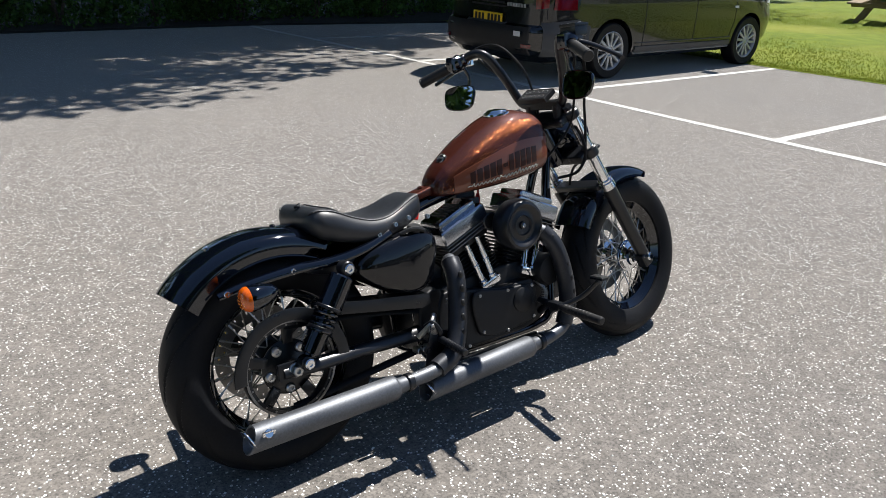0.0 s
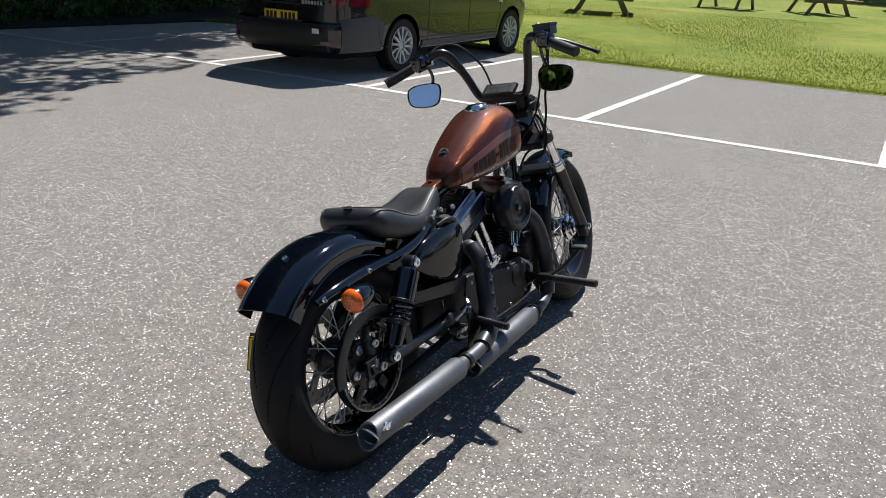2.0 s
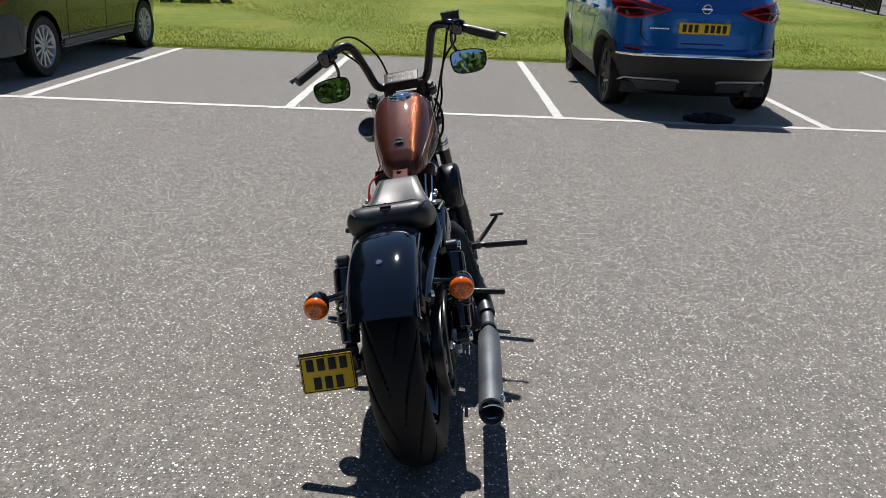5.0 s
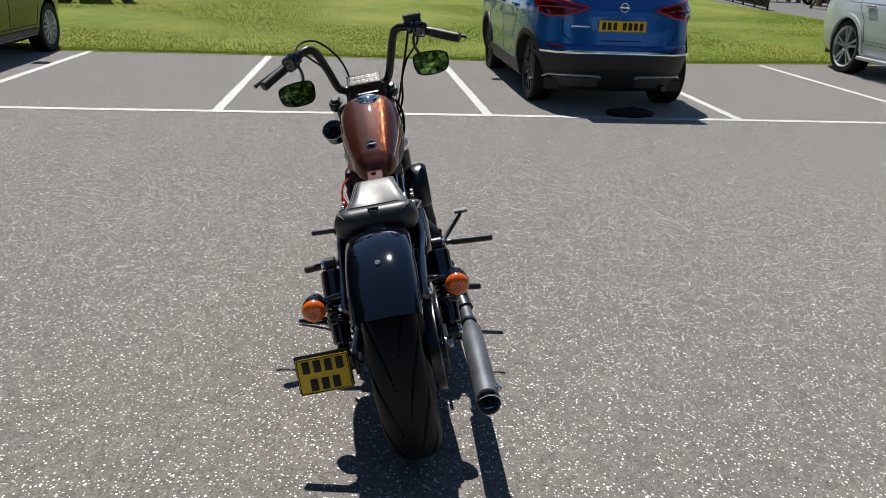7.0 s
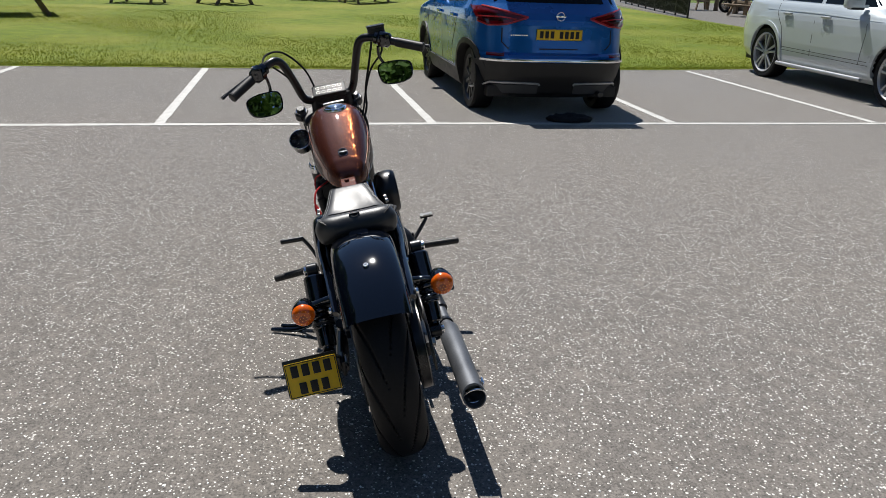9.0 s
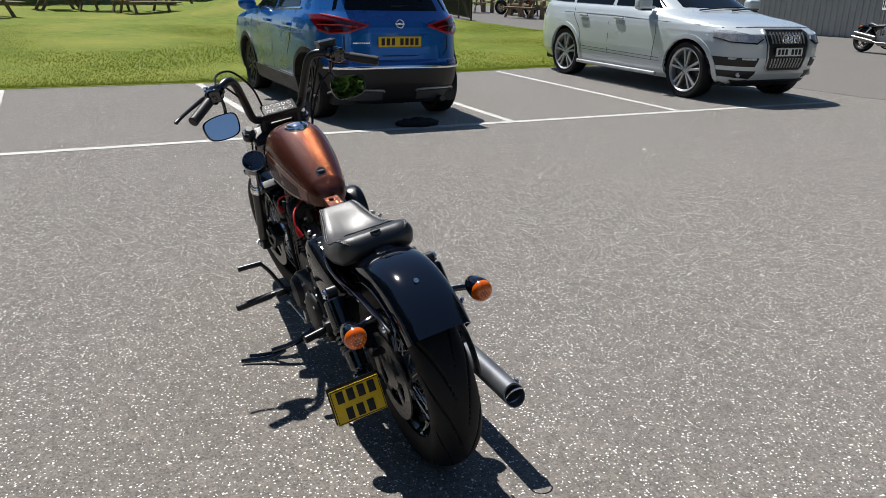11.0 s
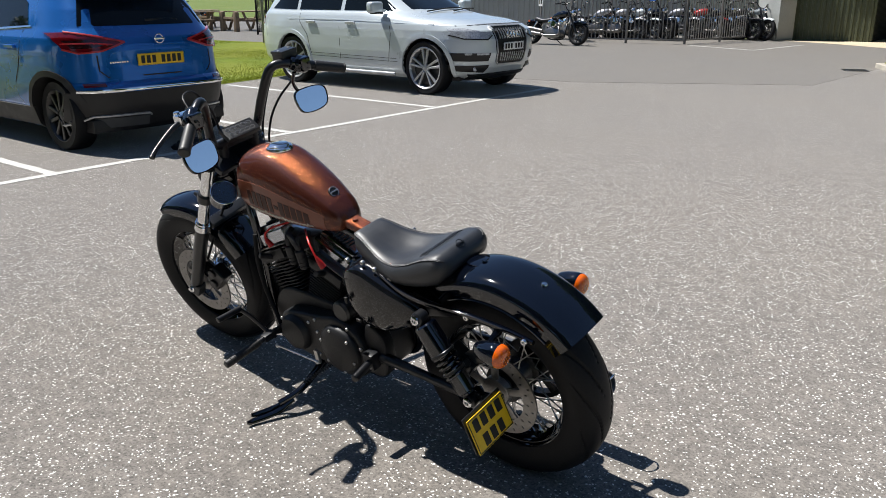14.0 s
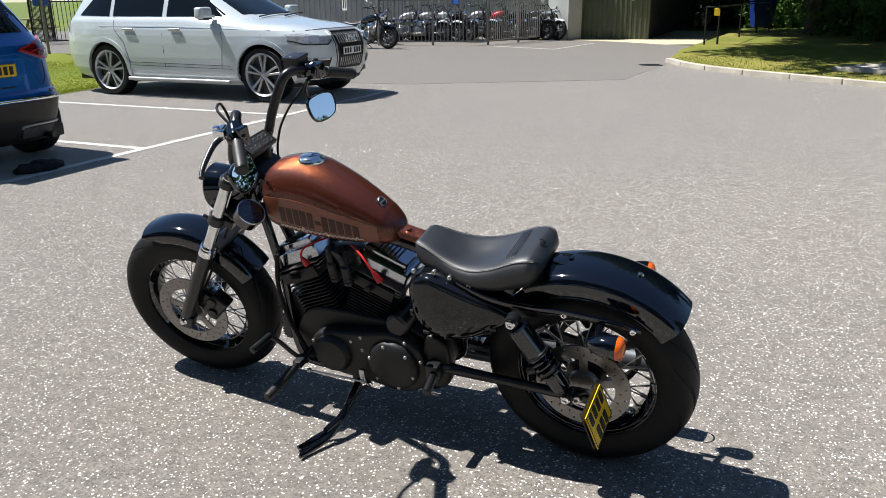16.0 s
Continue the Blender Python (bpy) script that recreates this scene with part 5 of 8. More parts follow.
    # cam cover on the right, with bolts
    cam_side = part("cam_cover", join(plate(rounded([(0.535, 0.405), (0.62, 0.400), (0.70, 0.388), (0.82, 0.372), (0.925, 0.372), (0.945, 0.30), (0.93, 0.222), (0.84, 0.205), (0.62, 0.205), (0.535, 0.225), (0.515, 0.31)], 3), -0.122, -0.080, 0.008, 3),
                                      plate(rounded([(0.66, 0.385), (0.80, 0.368), (0.90, 0.360), (0.925, 0.30), (0.90, 0.235), (0.70, 0.225), (0.655, 0.29)], 4), -0.136, -0.118, 0.007, 3)), M_WRINKLE, bike, "black cam cover with small bolts")
    part("timer_cover", lathe((0.865, -0.130, 0.315), (0, -1, 0), [(0.044, 0), (0.044, 0.010), (0.040, 0.013), (0.010, 0.014), (0, 0.014)], 36), M_WRINKLE, cam_side)
    for x, z in ((0.545, 0.39), (0.535, 0.235), (0.68, 0.37), (0.685, 0.245), (0.79, 0.225), (0.91, 0.245), (0.91, 0.355), (0.80, 0.362), (0.62, 0.215)):
        part("cover_bolt", bolt((x, -0.133, z), (0, -1, 0), 0.0062, 0.006), M_STEEL, cam_side)
    part("gear_cover", lathe((1.000, -0.05, 0.39), (0, -1, 0), [(0.058, 0), (0.058, 0.075), (0.050, 0.090), (0.02, 0.094), (0, 0.094)], 36), M_WRINKLE, bike)
    part("oil_filter", lathe((0.99, -0.02, 0.28), (1, 0, 0), [(0.038, 0), (0.038, 0.07), (0.032, 0.080), (0, 0.081)], 30), M_SATIN, bike)
    part("oil_line", join(tube([(0.955, -0.10, 0.36), (0.975, -0.135, 0.32), (0.96, -0.135, 0.27)], 0.007, 8), coil((0.962, -0.137, 0.27), (0.968, -0.137, 0.335), 0.009, 0.0018, 8, 6, 12)), M_STEEL, bike)
    # primary cover on the left
    pri = part("primary_cover", join(plate(rounded([(0.50, 0.29), (0.535, 0.38), (0.62, 0.418), (0.72, 0.40), (0.84, 0.385), (0.92, 0.36), (0.945, 0.30), (0.92, 0.235), (0.84, 0.21), (0.72, 0.20), (0.62, 0.185), (0.53, 0.215)], 4), 0.08, 0.140, 0.016, 4)), M_WRINKLE, bike, "black primary cover")
    part("derby_cover", lathe((0.622, 0.138, 0.30), (0, 1, 0), [(0.094, 0), (0.093, 0.012), (0.086, 0.022), (0.070, 0.027), (0.03, 0.030), (0, 0.030)], 44), M_WRINKLE, pri)
    part("alternator_cover", lathe((0.855, 0.136, 0.30), (0, 1, 0), [(0.072, 0), (0.070, 0.016), (0.060, 0.028), (0.03, 0.033), (0, 0.033)], 40), M_WRINKLE, pri)
    for a in np.linspace(0.3, 2 * math.pi + 0.3, 6, endpoint=False):
        part("cover_bolt", bolt((0.622 + 0.081 * math.cos(a), 0.160, 0.30 + 0.081 * math.sin(a)), (0, 1, 0), 0.0058, 0.005), M_STEEL, pri)
    for x, z in ((0.735, 0.335), (0.735, 0.385), (0.775, 0.362), (0.75, 0.235), (0.52, 0.33), (0.93, 0.335), (0.92, 0.255), (0.57, 0.395)):
        part("cover_bolt", bolt((x, 0.139, z), (0, 1, 0), 0.0062, 0.006), M_STEEL, pri)
    part("sprocket_cover", join(plate(rounded([(0.44, 0.24), (0.43, 0.38), (0.50, 0.42), (0.53, 0.30), (0.51, 0.22)], 4), 0.07, 0.118, 0.01, 3), plate(rounded([(0.46, 0.25), (0.455, 0.40), (0.54, 0.42), (0.545, 0.25)], 4), -0.118, -0.07, 0.01, 3)), M_WRINKLE, bike)
    part("starter_motor", rod((0.60, 0.0, 0.445), (0.60, 0.13, 0.445), 0.040, seg=28, ch=0.008), M_SATIN, bike)

    # air cleaner
    ac = Vector((0.850, -0.10, 0.580))
    air = part("air_cleaner", lathe(ac, (0, -1, 0), [(0.05, 0), (0.076, 0.012), (0.084, 0.024), (0.0875, 0.050), (0.0875, 0.066), (0.085, 0.080), (0.079, 0.089), (0.071, 0.091), (0.064, 0.087), (0.058, 0.079), (0.052, 0.077), (0.040, 0.080), (0.034, 0.082), (0.031, 0.077), (0.014, 0.076), (0.012, 0.083), (0, 0.084)], 64), M_SATIN, bike, "round black air cleaner cover")
    part("air_cleaner_screw", bolt(ac + Vector((0, -0.083, 0)), (0, -1, 0), 0.0075, 0.005), M_CHROME, air)

    # side covers
    oil = part("oil_tank_cover", domed(rounded([(0.228, 0.548), (0.262, 0.598), (0.36, 0.622), (0.465, 0.632), (0.525, 0.600), (0.517, 0.520), (0.485, 0.452), (0.40, 0.440), (0.29, 0.488)], 4), -0.07, -0.160), M_COVER, bike, "glossy black oil tank cover")
    part("oil_filler", join(tube([(0.40, -0.13, 0.63), (0.44, -0.145, 0.642), (0.48, -0.14, 0.628)], 0.007, 8), rod((0.455, -0.12, 0.615), (0.455, -0.125, 0.648), 0.022, seg=20, ch=0.004)), M_PLASTIC, oil)
    bat = part("battery_cover", domed(rounded([(0.535, 0.60), (0.515, 0.645), (0.45, 0.662), (0.34, 0.628), (0.225, 0.590), (0.195, 0.545), (0.29, 0.478), (0.37, 0.446), (0.46, 0.446), (0.525, 0.500)], 4), 0.06, 0.160), M_COVER, bike, "glossy black battery cover")
    part("cover_notch", join(box((0.515, 0.158, 0.535), (0.012, 0.006, 0.022), 0.002), box((0.475, 0.158, 0.470), (0.02, 0.006, 0.010), 0.002), box((0.25, 0.155, 0.52), (0.02, 0.006, 0.012), 0.002)), M_INK, bat)
    for s in (-1, 1):
        for x, z in ((0.51, 0.665), (0.44, 0.672), (0.39, 0.660), (0.33, 0.640)):
            part("seat_screw", bolt((x, s * 0.118, z), (0, s, 0.1), 0.008, 0.01), M_STEEL, bike)

    # exhaust
    rear_pipe = [(0.60, -0.085, 0.495), (0.572, -0.135, 0.512), (0.562, -0.168, 0.470), (0.552, -0.182, 0.400), (0.528, -0.200, 0.310), (0.485, -0.222, 0.248), (0.415, -0.232, 0.220), (0.32, -0.234, 0.213), (0.24, -0.234, 0.210)]
    front_pipe = [(0.93, -0.085, 0.520), (0.975, -0.130, 0.535), (1.010, -0.155, 0.480), (1.038, -0.165, 0.380), (1.045, -0.168, 0.270), (1.015, -0.172, 0.195), (0.94, -0.178, 0.170), (0.84, -0.182, 0.163)]
    for pts, tip, start, hole in ((rear_pipe, Vector((-0.208, -0.232, 0.206)), Vector((0.265, -0.234, 0.2105)), ((0.561, -0.196, 0.478), (0.557, -0.205, 0.436), (0.550, -0.211, 0.392), (0.541, -0.218, 0.350), (0.528, -0.227, 0.306))),
                                  (front_pipe, Vector((0.382, -0.196, 0.150)), Vector((0.845, -0.181, 0.164)), ((0.992, -0.168, 0.51), (1.018, -0.180, 0.46), (1.034, -0.187, 0.41), (1.045, -0.191, 0.36), (1.052, -0.192, 0.31), (1.05, -0.193, 0.26)))):
        ex = part("exhaust_pipe", tube(pts, 0.0215, 16, 7), M_PIPE, bike, "satin black exhaust pipe with drilled heat shield")
        part("heat_shield", tube(pts[1:-2], 0.0300, 20, 7), M_SHIELD, ex)
        for p in hole:
            part("shield_hole", ball((p[0], p[1] - 0.0015, p[2]), (0.0085, 0.0055, 0.0125), 14, 8), M_INK, ex)
        d = (tip - start).normalized()
        L = (tip - start).length
        R = 0.0365
        muf = lathe(start, d, [(0.022, -0.045), (0.024, -0.010), (0.027, 0.0), (R - 0.003, 0.004), (R, 0.012), (R, L * 0.5), (R, L - 0.002), (R - 0.004, L), (R - 0.006, L - 0.01), (R - 0.008, L - 0.10), (0, L - 0.11)], 40)
        shear = []
        for x, y, z in muf[0]:
            back = (Vector((x, y, z)) - start).dot(d) - (L - 0.03)
            if back > 0:
                off = (Vector((x, y, z)) - start).z / R
                p = Vector((x, y, z)) - d * max(0, -0.032 * (off + 1) * -0.5) * (back / 0.03)
                x, y, z = p
            shear.append((x, y, z))
        part("muffler", (shear, muf[1]), M_PIPE, ex, "satin black straight muffler")
        part("muffler_clamp", lathe(start, d, [(0.0255, -0.055), (0.0285, -0.052), (0.0285, -0.036), (0.0255, -0.033)], 28), M_SATIN, ex)
        end = [p for p in shear]
        part("muffler_tip", torus(tip - d * 0.015, (d.x, d.y, d.z - 0.45), R - 0.0025, 0.0028, 36, 8), M_CHROME, ex, "bright muffler end ring")
    part("muffler_badge", join(box((-0.152, -0.268, 0.223), (0.036, 0.004, 0.016), 0.002, 2, Matrix.Rotation(radians(22), 4, "X")), rod((-0.152, -0.266, 0.223), (-0.152, -0.2715, 0.2245), 0.012, seg=18, ch=0.001)), M_CHROME, bike, "small chrome muffler badge")
    part("exhaust_bracket", join(plate([(0.40, 0.19), (0.47, 0.19), (0.52, 0.30), (0.44, 0.34)], -0.185, -0.180, 0.0015), box((0.60, -0.14, 0.185), (0.62, 0.012, 0.010), 0.003)), M_SATIN, bike)

    # foot controls
    for s, end, pad in ((-1, (0.949, -0.416, 0.268), (1.061, -0.307, 0.366)), (1, (0.965, 0.391, 0.271), (1.03, 0.325, 0.405))):
        base = Vector((0.955, s * 0.17, 0.285))
        d = (Vector(end) - base).normalized()
        peg = part("foot_peg", join(rod(base + d * 0.07, end, 0.0145, seg=16, ch=0.004)), M_GRIP, bike, "black rubber foot peg")
        part("peg_arm", join(rod(base - d * 0.05, base + d * 0.075, 0.011, seg=14), box(base + d * 0.03, (0.030, 0.05, 0.026), 0.005), tube([(0.975, s * 0.10, 0.24), (0.965, s * 0.14, 0.27), tuple(base)], 0.013, 12)), M_SATIN, bike)
        part("peg_rib", join(*[torus(base + d * (0.085 + 0.016 * k), d, 0.0147, 0.0014, 18, 6) for k in range(8)]), M_GRIP, peg)
        if s < 0:
            part("brake_pedal", join(tube([(0.945, -0.185, 0.262), (0.985, -0.205, 0.275), (1.035, -0.25, 0.305), (1.055, -0.295, 0.350), (1.061, -0.305, 0.362)], [0.011, 0.010, 0.009, 0.008, 0.008], 10), box((1.061, -0.307, 0.370), (0.030, 0.056, 0.007), 0.002)), M_SATIN, bike, "black brake pedal with ribbed pad")
            part("pedal_pad_rib", join(*[box((1.061 + q, -0.307, 0.3765), (0.0035, 0.054, 0.006), 0.001) for q in (-0.011, -0.0055, 0, 0.0055, 0.011)]), M_STEEL, bike)
        else:
            part("shift_lever", join(tube([(0.945, 0.175, 0.265), (0.985, 0.19, 0.30), (1.01, 0.215, 0.36), (1.025, 0.24, 0.400)], 0.008, 10), rod((1.027, 0.235, 0.402), (1.03, 0.335, 0.406), 0.0115, seg=14, ch=0.003)), M_SATIN, bike, "black gear shift lever")
            part("shift_rod", join(rod((0.945, 0.18, 0.232), (0.735, 0.172, 0.225), 0.0042, seg=8), ball((0.945, 0.18, 0.232), 0.009, 10, 6), ball((0.735, 0.172, 0.225), 0.009, 10, 6), box((0.735, 0.166, 0.245), (0.02, 0.012, 0.055), 0.004)), M_STEEL, bike)
    part("rear_peg", join(rod((0.47, -0.17, 0.295), (0.475, -0.305, 0.270), 0.0115, seg=12, ch=0.003), tube([(0.44, -0.15, 0.33), (0.455, -0.175, 0.345), (0.47, -0.19, 0.315), (0.472, -0.18, 0.296)], 0.008, 8), *[torus((0.473, -0.22 - 0.012 * k, 0.2855 - 0.0022 * k), (0.03, -1, -0.18), 0.0118, 0.0012, 14, 6) for k in range(7)]), M_SATIN, bike)
    part("rear_peg", join(rod((0.47, 0.15, 0.305), (0.455, 0.245, 0.300), 0.0145, seg=12, ch=0.004), box((0.475, 0.14, 0.305), (0.045, 0.04, 0.06), 0.01)), M_SATIN, bike)
    part("rear_brake_linkage", join(tube([(0.42, -0.14, 0.30), (0.45, -0.17, 0.34), (0.48, -0.15, 0.36)], 0.009, 8), rod((0.455, -0.165, 0.325), (0.455, -0.185, 0.325), 0.020, seg=18, ch=0.003), *[rod((0.42 + 0.02 * k, -0.11, 0.255), (0.42 + 0.02 * k, -0.145, 0.255), 0.010, seg=10, ch=0.002) for k in range(4)]), M_STEEL, bike)
    stand = part("side_stand", join(tube([(0.80, 0.085, 0.165), (0.80, 0.13, 0.150), (0.795, 0.20, 0.128), (0.798, 0.255, 0.118), (0.815, 0.32, 0.112)], [0.017, 0.015, 0.013, 0.012, 0.011], 12)), M_GLOSS, bike, "black side stand with forked foot")
    part("stand_foot", join(tube([(0.795, 0.27, 0.105), (0.810, 0.34, 0.090), (0.835, 0.42, 0.0975), (0.838, 0.445, 0.1035)], [0.010, 0.011, 0.010, 0.007], 10, flat=0.7), tube([(0.805, 0.28, 0.100), (0.845, 0.33, 0.086), (0.866, 0.385, 0.090), (0.872, 0.405, 0.096)], [0.009, 0.010, 0.009, 0.007], 10, flat=0.7)), M_GLOSS, stand)
    part("stand_bracket", join(box((0.79, 0.08, 0.175), (0.07, 0.05, 0.035), 0.008, 2), coil((0.75, 0.10, 0.165), (0.79, 0.21, 0.14), 0.007, 0.002, 12, 6, 10)), M_SATIN, stand)

    # front fork (built straight, then steered)
    F = lambda u, v, w: tuple(AX_F + FORK_OUT * u + Vector((0, v, 0)) + FORK_UP * w)
    for s in (-1, 1):
        y = s * 0.118
        leg = part("fork_leg", moved(join(rod(F(0, y, -0.035), F(0, y, 0.36), 0.0245, 0.0265, 28, 0.004), box(F(-0.006, y, -0.004), (0.052, 0.044, 0.062), 0.012, 3, Matrix.Rotation(-RAKE, 4, "Y"))), STEER), M_SATIN, bike, "black fork slider with polished tube")
        part("dust_seal", moved(join(rod(F(0, y, 0.352), F(0, y, 0.385), 0.0305, 0.029, 28, 0.003), rod(F(0, y, 0.385), F(0, y, 0.395), 0.027, seg=24, ch=0.002)), STEER), M_CHROME, leg)
        part("fork_tube", moved(rod(F(0, y, 0.39), F(0, y, 0.715), 0.0215, seg=28), STEER), M_CHROME, leg)
        part("fork_cap", moved(rod(F(0, y, 0.705), F(0, y, 0.728), 0.019, seg=6, ch=0.003), STEER), M_SATIN, leg)
        part("axle_end", moved(join(rod(F(0, s * 0.135, 0), F(0, s * 0.150, 0), 0.0155, seg=20, ch=0.003), rod(F(0, s * 0.150, 0), F(0, s * 0.155, 0), 0.010, seg=12)), STEER), M_CHROME, leg)
        part("fork_clamp_ring", moved(join(rod(F(0, y, 0.505), F(0, y, 0.545), 0.0295, seg=28, ch=0.004), rod(F(0.02, y + 0.008 * s, 0.515), F(0.045, y + 0.008 * s, 0.515), 0.007, seg=10)), STEER), M_SATIN, leg)
        part("fork_clamp_ring", moved(rod(F(0, y, 0.675), F(0, y, 0.708), 0.0295, seg=28, ch=0.004), STEER), M_SATIN, leg)
    part("lower_fork_yoke", moved(join(box(F(-0.02, 0, 0.525), (0.075, 0.24, 0.034), 0.010, 3, Matrix.Rotation(-RAKE, 4, "Y"))), STEER), M_SATIN, bike)
    part("upper_fork_yoke", moved(join(box(F(-0.025, 0, 0.692), (0.085, 0.24, 0.026), 0.010, 3, Matrix.Rotation(-RAKE, 4, "Y"))), STEER), M_SATIN, bike)
    ff = part("front_fender", fender_shape(AX_F, 0.360, 70, 150, 0.080, 0.060, n=36, m=STEER), M_GLOSS, bike, "glossy black short front fender")
    part("fender_brace", moved(join(*[tube([F(0.02, s * 0.086, 0.30), F(-0.01, s * 0.098, 0.33), F(-0.005, s * 0.112, 0.35)], 0.007, 8) for s in (-1, 1)], box(F(-0.012, 0, 0.372), (0.045, 0.20, 0.026), 0.010, 3, Matrix.Rotation(-RAKE, 4, "Y"))), STEER), M_SATIN, ff)
    head = part("headlamp", moved(lathe(F(0.02, 0, 0.585), (0.94, 0, -0.05), [(0, -0.06), (0.04, -0.055), (0.065, -0.02), (0.077, 0.03), (0.080, 0.060), (0.082, 0.066), (0.079, 0.071), (0.074, 0.070)], 40), STEER), M_GLOSS, bike, "round black headlamp")
    part("headlamp_lens", moved(lathe(F(0.02, 0, 0.585), (0.94, 0, -0.05), [(0.0745, 0.068), (0.06, 0.076), (0.03, 0.081), (0, 0.083)], 36), STEER), M_CLEAR, head)
    part("headlamp_bowl", moved(lathe(F(0.02, 0, 0.585), (0.94, 0, -0.05), [(0.0740, 0.066), (0.05, 0.035), (0.02, 0.015), (0, 0.012)], 36), STEER), M_CHROME, head)
    # dial on the left of the fork
    dc = Vector((1.062, 0.150, 0.815))
    dn = Vector((-0.72, 0.12, 0.68)).normalized()
    dial = part("speedometer", join(lathe(dc - dn * 0.055, dn, [(0, 0), (0.030, 0.002), (0.043, 0.014), (0.046, 0.050), (0.047, 0.060), (0.043, 0.064), (0.041, 0.060)], 36), tube([(1.12, 0.13, 0.775), (1.15, 0.12, 0.765), (1.20, 0.11, 0.775)], 0.012, 10)), M_GLOSS, bike, "round black speedometer beside the fork")
    part("dial_face", lathe(dc - dn * 0.055, dn, [(0.0415, 0.054), (0.0, 0.0545)], 36), M_DIAL, dial)
    part("dial_mark", join(*[box(dc + (basis(dn)[1] * math.cos(a) + basis(dn)[2] * math.sin(a)) * 0.033 + dn * 0.0, (0.0028, 0.0028, 0.0018)) for a in np.linspace(0.6, 5.6, 13)]), M_WHITEPLATE, dial)
    # bezel is gloss black; its rim highlight is added as a chrome ring
    part("bezel_highlight", torus(dc + dn * 0.006, dn, 0.0445, 0.0028, 40, 8), M_CHROME, dial, "thin chrome ring added for the highlight on the black bezel")
    part("dial_glass", lathe(dc - dn * 0.055, dn, [(0.0425, 0.061), (0.0, 0.0635)], 36), M_CLEAR, dial)

    # handlebar, as it stands turned
    bar_l = [(1.140, 0.03, 0.955), (1.135, 0.075, 0.955), (1.125, 0.100, 0.975), (1.09, 0.120, 1.045), (1.04, 0.145, 1.125), (1.012, 0.168, 1.152), (0.99, 0.200, 1.148), (0.965, 0.240, 1.125), (0.874, 0.353, 1.066)]
    bar_r = [(1.145, 0.03, 0.955), (1.145, -0.075, 0.955), (1.140, -0.110, 0.975), (1.120, -0.135, 1.05), (1.085, -0.160, 1.135), (1.068, -0.180, 1.165), (1.050, -0.210, 1.170), (1.02, -0.262, 1.156), (0.953, -0.410, 1.102)]
    bar = part("handlebar", tube(bar_l, 0.0162, 18, 8), M_SATIN, bike, "tall black ape hanger handlebar")
    part("handlebar_half", tube(bar_r, 0.0162, 18, 8), M_SATIN, bar)
    TOP = Matrix.Translation((1.108, -0.010, 0.985)) @ Matrix.Rotation(radians(-33), 4, "Y")
    riser = [moved(plate(rounded([(-0.030, -0.058), (-0.022, -0.068), (0.022, -0.068), (0.030, -0.058), (0.030, 0.058), (0.022, 0.068), (-0.022, 0.068), (-0.030, 0.058)], 3), -0.010, 0.010, 0.005, 2, "xy"), TOP), box((1.145, -0.012, 0.950), (0.042, 0.17, 0.032), 0.010, 3), rod((1.145, 0.055, 0.90), (1.14, 0.055, 0.95), 0.020, seg=18), rod((1.145, -0.08, 0.90), (1.14, -0.08, 0.95), 0.020, seg=18)]
    rs = part("bar_riser", join(*riser), M_PLASTIC, bar, "black handlebar riser with drilled top plate")
    for dx in (-0.013, 0.012):
        for dy in (-0.046, -0.023, 0.0, 0.023, 0.046):
            part("riser_hole", moved(rod((dx, dy, 0.006), (dx, dy, 0.0112), 0.0068, seg=14, ch=0.001), TOP), M_INK, rs)
            part("hole_rim", moved(torus((dx, dy, 0.0104), (0, 0, 1), 0.0076, 0.0008, 18, 6), TOP), M_STEEL, rs)
    for s, line in ((1, bar_l), (-1, bar_r)):
        a, b = Vector(line[-2]), Vector(line[-1])
        d = (b - a).normalized()
        grip = part("grip", join(rod(b - d * 0.115, b - d * 0.002, 0.0185, 0.0185, 20, 0.003), rod(b - d * 0.006, b + d * 0.004, 0.0195, seg=20, ch=0.004)), M_GRIP, bar, "black rubber grip")
        part("switch_housing", join(rod(a - d * 0.018, a + d * 0.036, 0.032, 0.029, 26, 0.009), box(a + d * 0.008 + Vector((-0.016, 0, 0.002)), (0.036, 0.042, 0.050), 0.010, 3), rod(a - d * 0.034, a - d * 0.016, 0.024, seg=18, ch=0.003)), M_GLOSS, bar)
        part("switch_button", join(*[box(a + d * q + Vector((-0.031, 0, h)), (0.006, 0.010, 0.008), 0.002) for q, h in ((0.0, 0.010), (0.018, 0.008), (0.008, -0.010))]), M_SATIN, bar)
        fwd = Vector((0.86, s * 0.10, 0.02))
        p0 = a - d * 0.002 + fwd * 0.035
        tipv = Vector((0.976, 0.405, 1.056)) if s > 0 else Vector((1.058, -0.450, 1.087))
        mid = p0.lerp(tipv, 0.5) + fwd * 0.022
        lever = part("clutch_lever" if s > 0 else "brake_lever", join(tube([p0, p0.lerp(mid, 0.5) + fwd * 0.01, mid, tipv.lerp(mid, 0.35) + fwd * 0.006, tipv], [0.011, 0.009, 0.008, 0.007, 0.009], 10, 6, flat=0.75), box(p0, (0.045, 0.035, 0.030), 0.008, 2)), M_SATIN, bar, "black hand lever")
        if s > 0:
            part("lever_perch", join(box(a + Vector((0.040, 0.006, 0.004)), (0.040, 0.052, 0.030), 0.009, 3), rod(a + Vector((0.05, 0.02, 0.0)), a + Vector((0.05, 0.02, 0.026)), 0.010, seg=14, ch=0.002)), M_CHROME, bar, "bright clutch lever perch")
